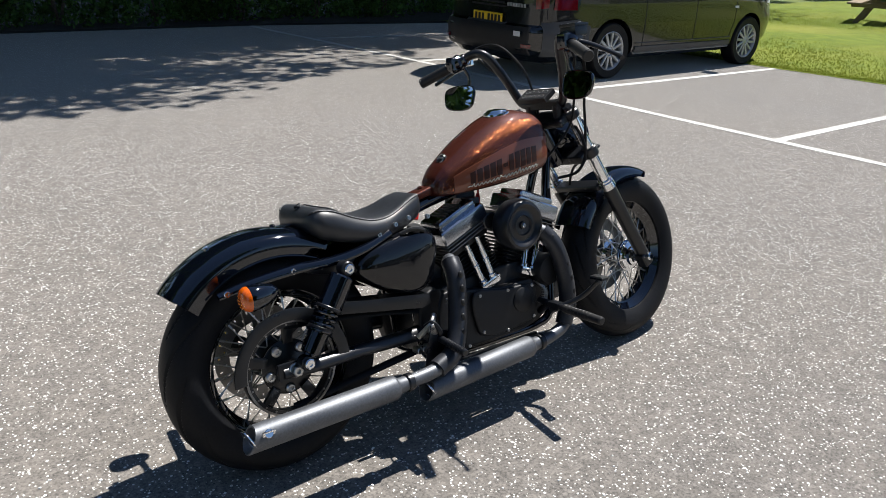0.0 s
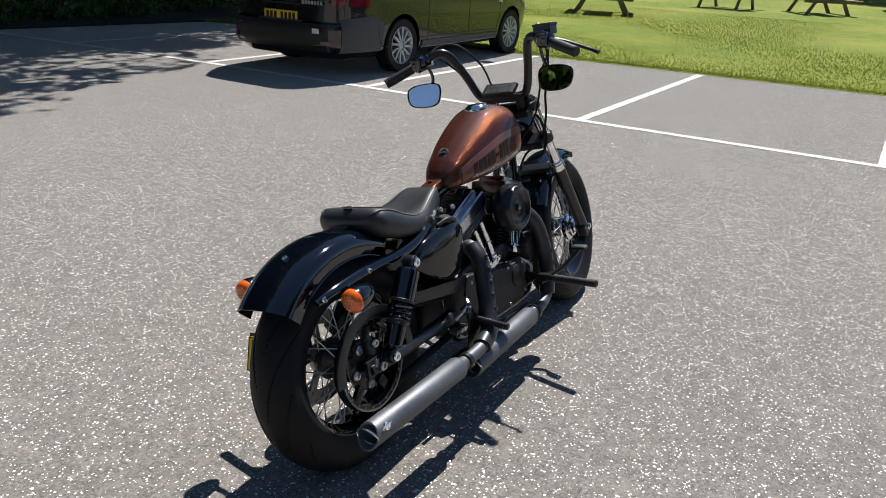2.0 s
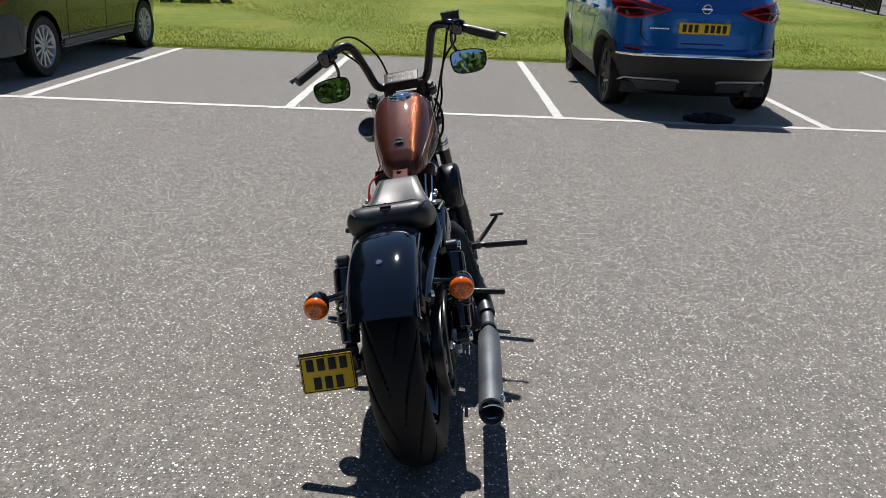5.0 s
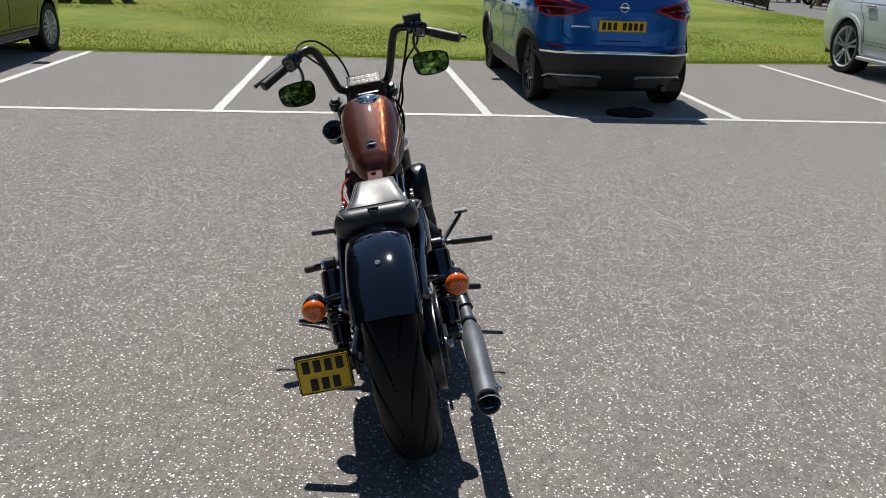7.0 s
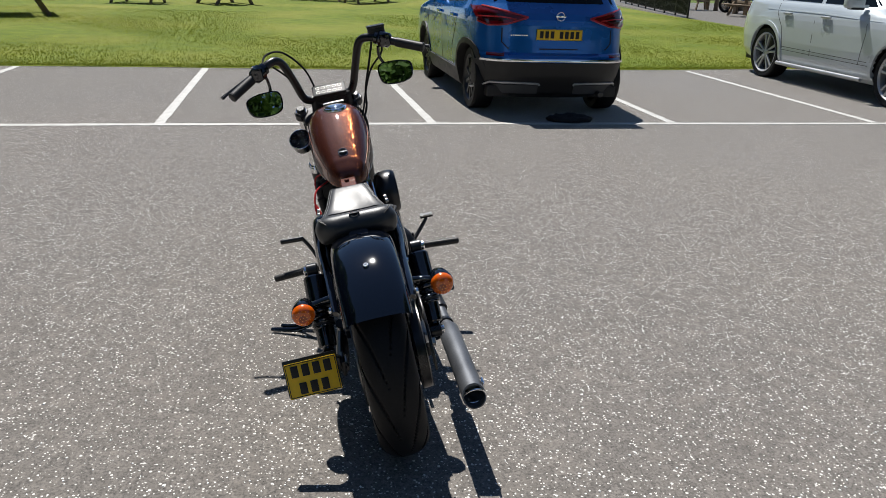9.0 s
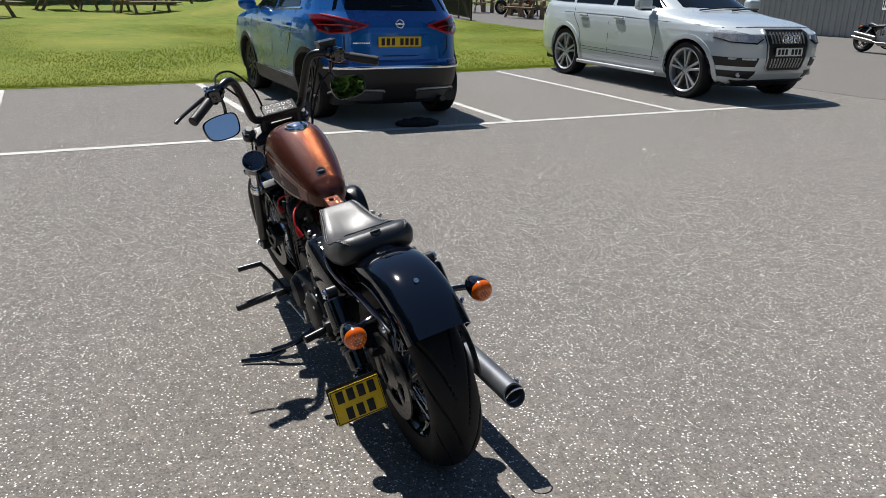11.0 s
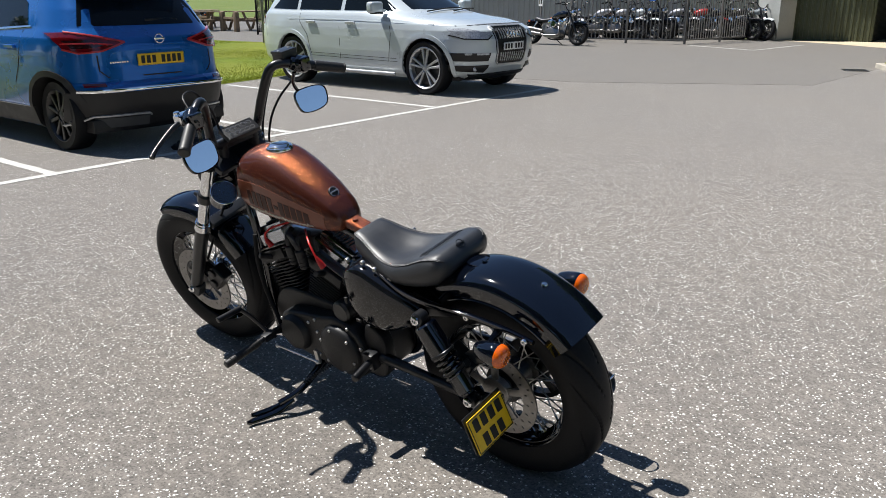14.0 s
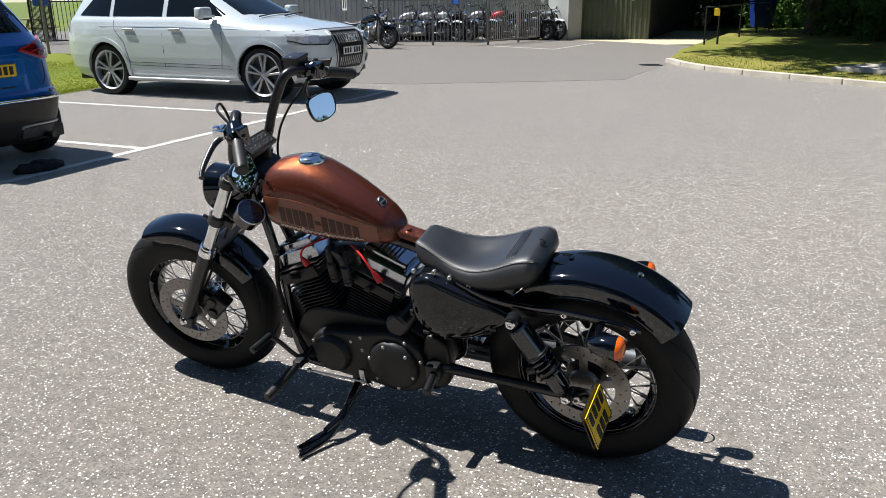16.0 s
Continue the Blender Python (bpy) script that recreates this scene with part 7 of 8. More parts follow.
def pale_car():
    m = pose(11.66, -6.04, 0, 0, 0, 180)
    car = thing("car", m, "pale silver-white large estate car parked nose outwards", "car")
    sh = Shell([(0.22, 0.30, 4.72, 0.86), (0.28, 0.16, 4.88, 0.93), (0.40, 0.05, 4.98, 0.97), (0.60, 0.0, 5.045, 0.985), (0.80, 0.0, 5.04, 0.988), (0.92, 0.02, 4.98, 0.985), (1.00, 0.05, 4.84, 0.975), (1.06, 0.08, 4.55, 0.96), (1.11, 0.12, 4.10, 0.945), (1.15, 0.15, 3.86, 0.925), (1.18, 0.18, 3.74, 0.90),
                (1.40, 0.36, 3.28, 0.82), (1.58, 0.52, 2.86, 0.74), (1.66, 0.66, 2.58, 0.68), (1.72, 0.95, 2.2, 0.56)], 4.6)
    wheels = ((1.21, 0.385), (4.16, 0.385))
    body = part("body", sh.mesh(), M_PALE, car, "pale silver-white body")
    carved(body, arches(wheels, 0.985, 0.43))
    for x, z in wheels:
        for s in (-1, 1):
            wheel_housing(car, sh, x, z, 0.985, 0.425, s)
            road_wheel(car, (x, s * 0.828, z), 0.385, 0.305, 0.255, 5, "double", s, M_ALLOY)
            P = [(x + 0.455 * math.cos(a), z + 0.455 * math.sin(a)) for a in np.linspace(-0.15, math.pi + 0.15, 20)]
            part("arch_flare", strip(sh, P, "left" if s > 0 else "right", 0.06, 0.020, 0.03), M_PALE, car)
    for s in (-1, 1):
        face = "left" if s > 0 else "right"
        for poly in ([(0.62, 1.20), (1.30, 1.19), (1.30, 1.56), (1.00, 1.52)], [(1.38, 1.19), (2.36, 1.185), (2.36, 1.60), (1.38, 1.58)], [(2.45, 1.185), (3.42, 1.18), (3.05, 1.44), (2.72, 1.60), (2.45, 1.605)]):
            part("side_window", sh.panel(poly, face, 0.005, 0.012), M_CARGLASS, car, "dark side window glass")
        for line in ([(2.40, 1.18), (2.40, 0.45)], [(3.46, 1.14), (3.52, 0.85), (3.46, 0.45)], [(1.42, 1.18), (1.44, 1.0), (1.62, 0.80), (1.70, 0.5)]):
            part("door_seam", strip(sh, line, face, 0.009, 0.002), M_GREYTRIM, car)
        part("shoulder_line", strip(sh, [(0.5, 1.045), (2.5, 1.045), (4.3, 1.005)], face, 0.016, 0.006), M_PALE, car)
        part("lower_groove", join(strip(sh, [(1.70, 0.520), (3.62, 0.500)], face, 0.007, 0.003), strip(sh, [(1.70, 0.475), (3.64, 0.455)], face, 0.006, 0.003)), M_GREYTRIM, car)
        part("side_step", join(rod((1.66, s * 1.0, 0.275), (3.62, s * 1.0, 0.275), 0.028, seg=14, ch=0.008)), M_ALLOY, car, "silver side step tube")
        for x in (1.74, 2.66):
            part("door_handle", join(moved(box((0, 0, 0), (0.21, 0.028, 0.034), 0.012, 3), Matrix.Translation(sh.side(x, 1.0, s) + Vector((0, s * 0.02, 0))))), M_ALLOY, car)
        part("door_mirror", join(box((3.30, s * 1.075, 1.235), (0.14, 0.25, 0.165), 0.068, 6), box((3.32, s * 0.95, 1.185), (0.07, 0.12, 0.045), 0.014)), M_PALE, car, "pale door mirror")
        part("mirror_base", box((3.31, s * 1.05, 1.155), (0.11, 0.18, 0.03), 0.01), M_PLASTIC, car)
        lamp = part("headlamp", sh.panel([(s * 0.44, 0.855), (s * 0.54, 0.805), (s * 0.80, 0.815), (s * 0.88, 0.865), (s * 0.86, 0.905), (s * 0.46, 0.900)][::s], "front", 0.014, 0.03, 3), M_LAMP, car, "clear headlamp")
        part("headlamp_side", sh.panel([(4.52, 0.945), (4.62, 0.885), (4.78, 0.845), (4.90, 0.825), (4.92, 0.915), (4.74, 0.950)], face, 0.010, 0.02), M_LAMP, lamp)
        part("lamp_rim", strip(sh, [(s * 0.44, 0.85), (s * 0.54, 0.797), (s * 0.80, 0.808), (s * 0.88, 0.858)], "front", 0.014, 0.018), M_INK, lamp)
        part("air_intake", sh.panel([(s * 0.50, 0.500), (s * 0.90, 0.500), (s * 0.93, 0.615), (s * 0.48, 0.615)][::s], "front", 0.008, 0.02), M_PLASTIC, car)
        part("fog_lamp_strip", strip(sh, [(s * 0.52, 0.603), (s * 0.90, 0.603)], "front", 0.026, 0.014), M_LAMP, car)
        part("lower_intake", sh.panel([(s * 0.50, 0.335), (s * 0.90, 0.365), (s * 0.90, 0.44), (s * 0.46, 0.44)][::s], "front", 0.008, 0.02), M_PLASTIC, car)
        part("fog_lamp", rod(sh.end(s * 0.66, 0.39, 1) + Vector((-0.01, 0, 0)), sh.end(s * 0.66, 0.39, 1) + Vector((0.016, 0, 0)), 0.035, seg=18, ch=0.004), M_LAMP, car)
        part("tail_lamp", sh.panel([(0.10, 0.92), (0.32, 0.95), (0.30, 1.08), (0.15, 1.10)], face, 0.010, 0.02), M_REDLENS, car)
        part("roof_rail", tube([(0.9, s * 0.62, 1.70), (1.2, s * 0.64, 1.74), (2.3, s * 0.64, 1.74), (2.6, s * 0.66, 1.68)], 0.016, 8), M_ALLOY, car)
    part("windscreen", sh.panel([(-0.78, 1.20), (0.78, 1.20), (0.70, 1.42), (0.62, 1.60), (-0.62, 1.60), (-0.70, 1.42)], "front", 0.005, 0.012), M_CARGLASS, car, "dark windscreen glass")
    part("wiper", join(tube([(3.84, -0.5, 1.175), (3.74, 0.0, 1.205), (3.70, 0.45, 1.215)], 0.010, 8), tube([(3.86, 0.1, 1.17), (3.76, 0.5, 1.195), (3.74, 0.75, 1.195)], 0.010, 8)), M_PLASTIC, car)
    grille = part("grille", sh.panel([(-0.36, 0.965), (-0.40, 0.90), (-0.345, 0.50), (-0.30, 0.455), (0.30, 0.455), (0.345, 0.50), (0.40, 0.90), (0.36, 0.965)], "front", 0.010, 0.03), M_INK, car, "tall dark grille with bright slats")
    for k in range(11):
        y = -0.30 + 0.06 * k
        part("grille_slat", strip(sh, [(y, 0.93), (y * 0.97, 0.80)], "front", 0.012, 0.022), M_ALLOY, grille)
        part("grille_slat", strip(sh, [(y * 0.93, 0.61), (y * 0.88, 0.49)], "front", 0.014, 0.022), M_ALLOY, grille)
    part("grille_frame", strip(sh, [(-0.385, 0.92), (-0.355, 0.97), (0.355, 0.97), (0.385, 0.92), (0.335, 0.485), (0.29, 0.445), (-0.29, 0.445), (-0.335, 0.485), (-0.385, 0.92)], "front", 0.018, 0.022), M_ALLOY, grille)
    part("ring_badge", join(*[torus((5.075, y, 0.865), (1, 0, 0.1), 0.050, 0.008, 26, 8) for y in (-0.105, -0.035, 0.035, 0.105)]), M_CHROME, grille, "chrome badge of linked rings")
    plate_thing(car, 0.50, 0.11, ((3, 3),), M_WHITEPLATE, Matrix.Translation((5.082, 0, 0.695)), label="white number plate with black characters as bars")
    part("front_lip", sh.panel([(-0.62, 0.235), (0.62, 0.235), (0.70, 0.315), (-0.70, 0.315)], "front", 0.02, 0.03), M_PLASTIC, car)
    part("bonnet_seam", strip(sh, [(-0.80, 0.985), (-0.40, 1.0), (0.40, 1.0), (0.80, 0.985)], "front", 0.010, 0.003), M_GREYTRIM, car)
    part("underbody", box((2.5, 0, 0.27), (4.3, 1.5, 0.12), 0.02), M_PLASTIC, car)


def black_van():
    m = pose(6.20, 7.31, 0, 0, 0, 0.3)
    van = thing("van", m, "black van parked in a bay, tail to the tarmac", "van")
    sh = Shell([(0.22, 0.14, 4.62, 0.86), (0.30, 0.05, 4.74, 0.93), (0.36, 0.01, 4.80, 0.945), (0.55, 0.0, 4.86, 0.955), (0.60, 0.02, 4.86, 0.958), (0.63, 0.075, 4.85, 0.96), (0.85, 0.08, 4.76, 0.96), (1.0, 0.085, 4.55, 0.955), (1.12, 0.10, 4.15, 0.94), (1.2, 0.11, 4.0, 0.92), (1.55, 0.16, 3.55, 0.84), (1.85, 0.22, 3.15, 0.76), (1.93, 0.34, 2.95, 0.68)], 6.5)
    wheels = ((1.20, 0.325), (4.00, 0.325))
    body = part("body", sh.mesh(), M_VAN, van, "glossy black body")
    carved(body, arches(wheels, 0.955, 0.375))
    for x, z in wheels:
        for s in (-1, 1):
            road_wheel(van, (x, s * 0.845, z), 0.325, 0.225, 0.20, 12, "swirl", s, M_ALLOY)
    for s in (-1, 1):
        face = "left" if s > 0 else "right"
        part("rear_corner_trim", sh.panel([(0.18, 0.30), (0.78, 0.30), (0.80, 0.62), (0.62, 0.70), (0.18, 0.66)], face, 0.012, 0.02), M_GREYTRIM, van, "grey plastic bumper corner")
        part("side_moulding", join(strip(sh, [(1.62, 0.33), (3.58, 0.33)], face, 0.06, 0.016, 0.02), strip(sh, [(1.62, 0.40), (3.58, 0.40)], face, 0.008, 0.012)), M_GREYTRIM, van)
        part("sill_chrome", strip(sh, [(1.62, 0.285), (3.58, 0.285)], face, 0.014, 0.020), M_ALLOY, van)
        part("door_seam", join(strip(sh, [(1.75, 1.15), (1.75, 0.36)], face, 0.012, 0.002), strip(sh, [(2.75, 1.15), (2.75, 0.36)], face, 0.012, 0.002), strip(sh, [(3.62, 1.1), (3.62, 0.6), (3.55, 0.40)], face, 0.012, 0.002), strip(sh, [(0.75, 0.95), (2.7, 0.95)], face, 0.018, 0.002)), M_INK, van)
        part("tail_lamp", sh.panel([(s * 0.85, 0.80), (s * 0.925, 0.80), (s * 0.92, 1.20), (s * 0.86, 1.20)][::s], "rear", 0.018, 0.03), M_REDLENS, van)
        part("tail_lamp_side", sh.panel([(0.14, 0.80), (0.24, 0.82), (0.24, 1.18), (0.15, 1.2)], face, 0.010, 0.02), M_REDLENS, van)
        part("side_repeater", sh.panel([(3.58, 0.77), (3.66, 0.77), (3.66, 0.80), (3.58, 0.80)], face, 0.010, 0.01), M_WHITEPLATE, van)
        for poly in ([(0.55, 1.22), (1.68, 1.22), (1.68, 1.70), (0.62, 1.70)], [(1.82, 1.22), (2.70, 1.22), (2.70, 1.72), (1.82, 1.72)], [(2.82, 1.20), (3.78, 1.18), (3.35, 1.60), (2.82, 1.72)]):
            part("side_window", sh.panel(poly, face, 0.005, 0.012), M_CARGLASS, van, "dark side window glass")
        part("door_mirror", box((3.55, s * 1.06, 1.2), (0.12, 0.20, 0.22), 0.045, 3), M_VAN, van)
        part("headlamp", sh.panel([(4.42, 0.82), (4.62, 0.78), (4.55, 0.95), (4.30, 1.0)], face, 0.01, 0.02), M_LAMP, van)
        part("bumper_reflector", sh.panel([(s * 0.64, 0.385), (s * 0.74, 0.385), (s * 0.74, 0.425), (s * 0.64, 0.425)][::s], "rear", 0.024, 0.01), M_REDLENS, van)
    part("rear_bumper", sh.panel([(-0.93, 0.31), (0.93, 0.31), (0.94, 0.60), (-0.94, 0.60)], "rear", 0.014, 0.02), M_PLASTIC, van, "black plastic rear bumper")
    part("bumper_ledge", strip(sh, [(-0.90, 0.612), (0.90, 0.612)], "rear", 0.020, 0.012), M_GREYTRIM, van)
    part("tailgate_seam", join(strip(sh, [(-0.80, 1.3), (-0.82, 0.70), (0.82, 0.70), (0.80, 1.3)], "rear", 0.012, 0.003), strip(sh, [(-0.76, 0.80), (0.76, 0.80)], "rear", 0.02, 0.008)), M_INK, van)
    part("plate_hood", box((0.05, 0, 0.86), (0.06, 0.62, 0.05), 0.012, 2), M_VAN, van)
    part("model_script", join(*[box((0.068, -0.35 - 0.045 * k, 0.83), (0.006, 0.032, 0.04), 0.003) for k in range(7)]), M_ALLOY, van)
    part("sticker", box((-0.012, -0.60, 0.535), (0.006, 0.10, 0.055), 0.002), M_WHITEPLATE, van)
    plate_thing(van, 0.52, 0.115, ((4, 3),), M_PLATE, Matrix.Translation((0.052, -0.02, 0.665)) @ Matrix.Rotation(math.pi, 4, "Z"))
    part("underbody", box((2.4, 0, 0.26), (4.2, 1.5, 0.12), 0.02), M_PLASTIC, van)


blue_car()
pale_car()
black_van()


# ---- parked motorcycles far off ----
def parked_bike(m, paint, label, bars=0.12, group="motorcycles by the fence", long=1.55):
    b = thing("parked_motorcycle", m, label, "motorcycle", group)
    L = long
    for name, x, r in (("rear_wheel", 0, 0.315), ("front_wheel", L, 0.325)):
        w = part(name, lathe((x, 0, r), (0, 1, 0), [(r * 0.66, -0.045), (r * 0.62, 0), (r * 0.66, 0.045), (r * 0.60, 0.03), (r * 0.57, 0), (r * 0.60, -0.03)], 32, closed=True), M_DARKMETAL, b)
        part("tyre", torus((x, 0, r), (0, 1, 0), r * 0.82, r * 0.18, 36, 10), M_RUBBER, w)
        part("hub", rod((x, -0.07, r), (x, 0.07, r), 0.06, seg=16, ch=0.01), M_STEEL, w)
        for k in range(9):
            a = 2 * math.pi * k / 9
            part("wheel_spoke", rod((x, 0, r), (x + r * 0.62 * math.cos(a), 0, r + r * 0.62 * math.sin(a)), 0.010, seg=6), M_DARKMETAL, w)
        part("brake_disc", lathe((x, 0.07, r), (0, 1, 0), [(0.08, 0), (0.145, 0), (0.145, 0.005), (0.08, 0.005)], 28, closed=True), M_DISC, w)
    part("rear_fender", fender_shape((0, 0, 0.315), 0.37, 55, 130, 0.095, 0.08, n=14), paint, b)
    part("front_fender", fender_shape((L, 0, 0.325), 0.355, 55, 140, 0.075, 0.06, n=12), paint, b)
    rings = []
    for x, w, z0, z1 in ((0.62, 0.05, 0.70, 0.76), (0.70, 0.10, 0.69, 0.85), (0.85, 0.125, 0.70, 0.92), (1.0, 0.125, 0.73, 0.94), (1.1, 0.09, 0.78, 0.91), (1.13, 0.04, 0.82, 0.87)):
        rings.append([(x, w * math.cos(a), (z0 + z1) / 2 + (z1 - z0) / 2 * math.sin(a)) for a in np.linspace(0, 2 * math.pi, 14, endpoint=False)])
    part("fuel_tank", loft(rings), paint, b, smooth=60)
    rings = []
    for x, w, z0, z1 in ((0.06, 0.10, 0.66, 0.74), (0.15, 0.14, 0.62, 0.77), (0.32, 0.14, 0.60, 0.71), (0.5, 0.10, 0.62, 0.73), (0.63, 0.05, 0.66, 0.74)):
        rings.append([(x, w * math.cos(a), (z0 + z1) / 2 + (z1 - z0) / 2 * math.sin(a)) for a in np.linspace(0, 2 * math.pi, 12, endpoint=False)])
    part("seat", loft(rings), M_LEATHER, b, smooth=60)
    part("engine", join(plate(rounded([(0.48, 0.2), (0.46, 0.36), (0.6, 0.44), (0.95, 0.42), (1.04, 0.28), (0.9, 0.18)]), -0.14, 0.14, 0.02, 2)), M_DISC, b)
    for t, x in ((-22, 0.70), (22, 0.86)):
        up = Vector((math.sin(radians(t)), 0, math.cos(radians(t))))
        c = part("cylinder", join(*[box(Vector((x, 0, 0.40)) + up * (0.03 + 0.026 * k), (0.15, 0.17, 0.014), 0.003, 1, Matrix.Rotation(radians(t), 4, "Y")) for k in range(8)]), M_STEEL, b)
        part("rocker_cover", box(Vector((x, 0, 0.40)) + up * 0.265, (0.17, 0.16, 0.07), 0.02, 2, Matrix.Rotation(radians(t), 4, "Y")), M_CHROME, c)
    part("air_cleaner", rod((0.80, -0.10, 0.56), (0.80, -0.20, 0.56), 0.09, seg=24, ch=0.012), M_CHROME, b)
    part("exhaust_pipe", join(tube([(0.92, -0.12, 0.50), (1.0, -0.17, 0.40), (0.95, -0.19, 0.26), (0.6, -0.20, 0.24), (0.4, -0.21, 0.26)], 0.024, 10), rod((0.42, -0.21, 0.26), (-0.22, -0.22, 0.34), 0.045, seg=18, ch=0.008), rod((0.46, -0.20, 0.36), (-0.18, -0.22, 0.45), 0.045, seg=18, ch=0.008)), M_DISC, b)
    for s in (-1, 1):
        part("fork_leg", rod((L, s * 0.10, 0.32), (L - 0.36, s * 0.10, 0.93), 0.028, seg=14), M_SATIN, b)
        part("shock_absorber", join(rod((0.03, s * 0.14, 0.34), (0.20, s * 0.14, 0.62), 0.026, seg=12)), M_CHROME, b)
        part("grip", rod((1.02, s * 0.30, 1.0 + bars), (0.93, s * 0.42, 0.97 + bars), 0.018, seg=10), M_GRIP, b)
        part("mirror", join(ball((1.04, s * 0.38, 1.16 + bars), (0.02, 0.055, 0.035), 12, 8), rod((1.03, s * 0.30, 1.02 + bars), (1.04, s * 0.36, 1.14 + bars), 0.006, seg=6)), M_CHROME, b)
        part("turn_signal", ball((-0.05, s * 0.2, 0.62), (0.04, 0.03, 0.03), 10, 8), M_AMBER, b)
    part("handlebar", tube([(1.02, 0.31, 1.0 + bars), (1.10, 0.22, 1.04 + bars), (1.14, 0.1, 0.97), (1.14, -0.1, 0.97), (1.10, -0.22, 1.04 + bars), (1.02, -0.31, 1.0 + bars)], 0.014, 8), M_SATIN, b)
    part("headlamp", ball((1.30, 0, 0.88), (0.08, 0.085, 0.085), 18, 12), M_CHROME, b)
    part("frame", join(tube([(1.18, 0, 0.85), (0.9, 0, 0.74), (0.5, 0, 0.66), (0.2, 0, 0.58)], 0.03, 8), tube([(1.18, 0, 0.85), (1.08, 0.06, 0.4), (0.98, 0.08, 0.18), (0.5, 0.08, 0.18), (0.42, 0.08, 0.5)], 0.018, 8), tube([(0.0, 0.10, 0.315), (0.45, 0.10, 0.33)], 0.025, 8), tube([(0.0, -0.10, 0.315), (0.45, -0.10, 0.33)], 0.025, 8)), M_SATIN, b)
    part("side_stand", tube([(0.75, 0.08, 0.18), (0.80, 0.2, 0.10), (0.84, 0.30, 0.045)], 0.012, 8), M_SATIN, b)
    return b


LEANED = lambda x, y, yaw: pose(x, y, 0.008, 0, 0, yaw) @ Matrix.Rotation(radians(-9), 4, "X")
parked_bike(LEANED(13.05, -16.15, 178), M_GLOSS, "dark cruiser motorcycle with twin exhausts standing by the fence", 0.10)
row = (("silver and chrome cruiser motorcycle in the railed pen", M_SILVERPAINT), ("silver touring motorcycle in the railed pen", M_SILVERPAINT), ("silver motorcycle with chrome engine in the railed pen", M_SILVERPAINT), ("pale grey motorcycle in the railed pen", M_PALE),
       ("black cruiser motorcycle in the railed pen", M_GLOSS), ("silver cruiser motorcycle in the railed pen", M_SILVERPAINT), ("red motorcycle in the railed pen", M_REDPAINT), ("black and chrome motorcycle in the railed pen", M_GLOSS), ("dark grey motorcycle in the railed pen", M_SATIN), ("pale motorcycle in the railed pen", M_PALE))
for k, (label, paint) in enumerate(row):
    x, y = 14.0 - 0.50 * k, -18.35 - 0.36 * k
    parked_bike(LEANED(x, y - 0.5, 150 + (k * 47) % 60), paint, label, 0.05 + 0.03 * (k % 3), "motorcycles in the railed pen")
for k in range(7):
    label, paint = row[(k * 3 + 2) % 10]
    parked_bike(LEANED(13.6 - 0.62 * k, -20.1 - 0.30 * k, 165 + (k * 53) % 50), paint, label, 0.06 + 0.03 * (k % 3), "motorcycles in the railed pen")
parked_bike(LEANED(4.75, -31.2, 80), M_GLOSS, "black motorcycle parked in the shade of the building", 0.1, "motorcycles by the building")
parked_bike(LEANED(31.0, -17.2, 30), M_GLOSS, "dark motorcycle parked behind the wooden posts", 0.1, "motorcycles by the picnic tables")


# ---- railings, buildings, far things ----
def bar_fence(path, height, gap, name, label, material, r=0.011, flat_top=True):
    f = thing(name, Matrix.Identity(4), label, "fence")
    bar = as_mesh("fence_bar", rod((0, 0, 0.10), (0, 0, height), r, seg=6), material)
    post = as_mesh("fence_post", box((0, 0, height / 2 + 0.03), (0.06, 0.06, height + 0.06), 0.006, 1), material)
    for (x0, y0), (x1, y1) in zip(path, path[1:]):
        L = math.hypot(x1 - x0, y1 - y0)
        ang = math.atan2(y1 - y0, x1 - x0)
        n = max(1, round(L / gap))
        for k in range(n):
            q = (k + 0.5) / n
            piece("fence_bar", bar, f, pose(x0 + (x1 - x0) * q, y0 + (y1 - y0) * q, 0))
        for z in (0.12, height - 0.10):
            part("fence_rail", moved(box((L / 2, 0, z), (L, 0.04, 0.04), 0.005, 1), pose(x0, y0, 0, 0, 0, math.degrees(ang))), material, f)
        m = max(1, round(L / 1.6))
        for k in range(m + 1):
            piece("fence_post", post, f, pose(x0 + (x1 - x0) * k / m, y0 + (y1 - y0) * k / m, 0))
    return f


bar_fence([(12.6, -17.55), (9.4, -18.5), (8.62, -21.7)], 1.42, 0.115, "railing", "tall grey steel bar railing around the motorcycles", M_FENCE, 0.015)
bar_fence([(23.4, -16.6), (24.4, -14.9), (25.8, -16.9)], 1.5, 0.13, "metal_fence", "dark steel bar fence beside the road", M_INK)
bar_fence([(27.0, -12.0), (34.0, -13.4), (41, -15.0)], 1.0, 0.16, "picket_fence", "black wooden picket fence at the lawn's edge", M_INK, 0.035)


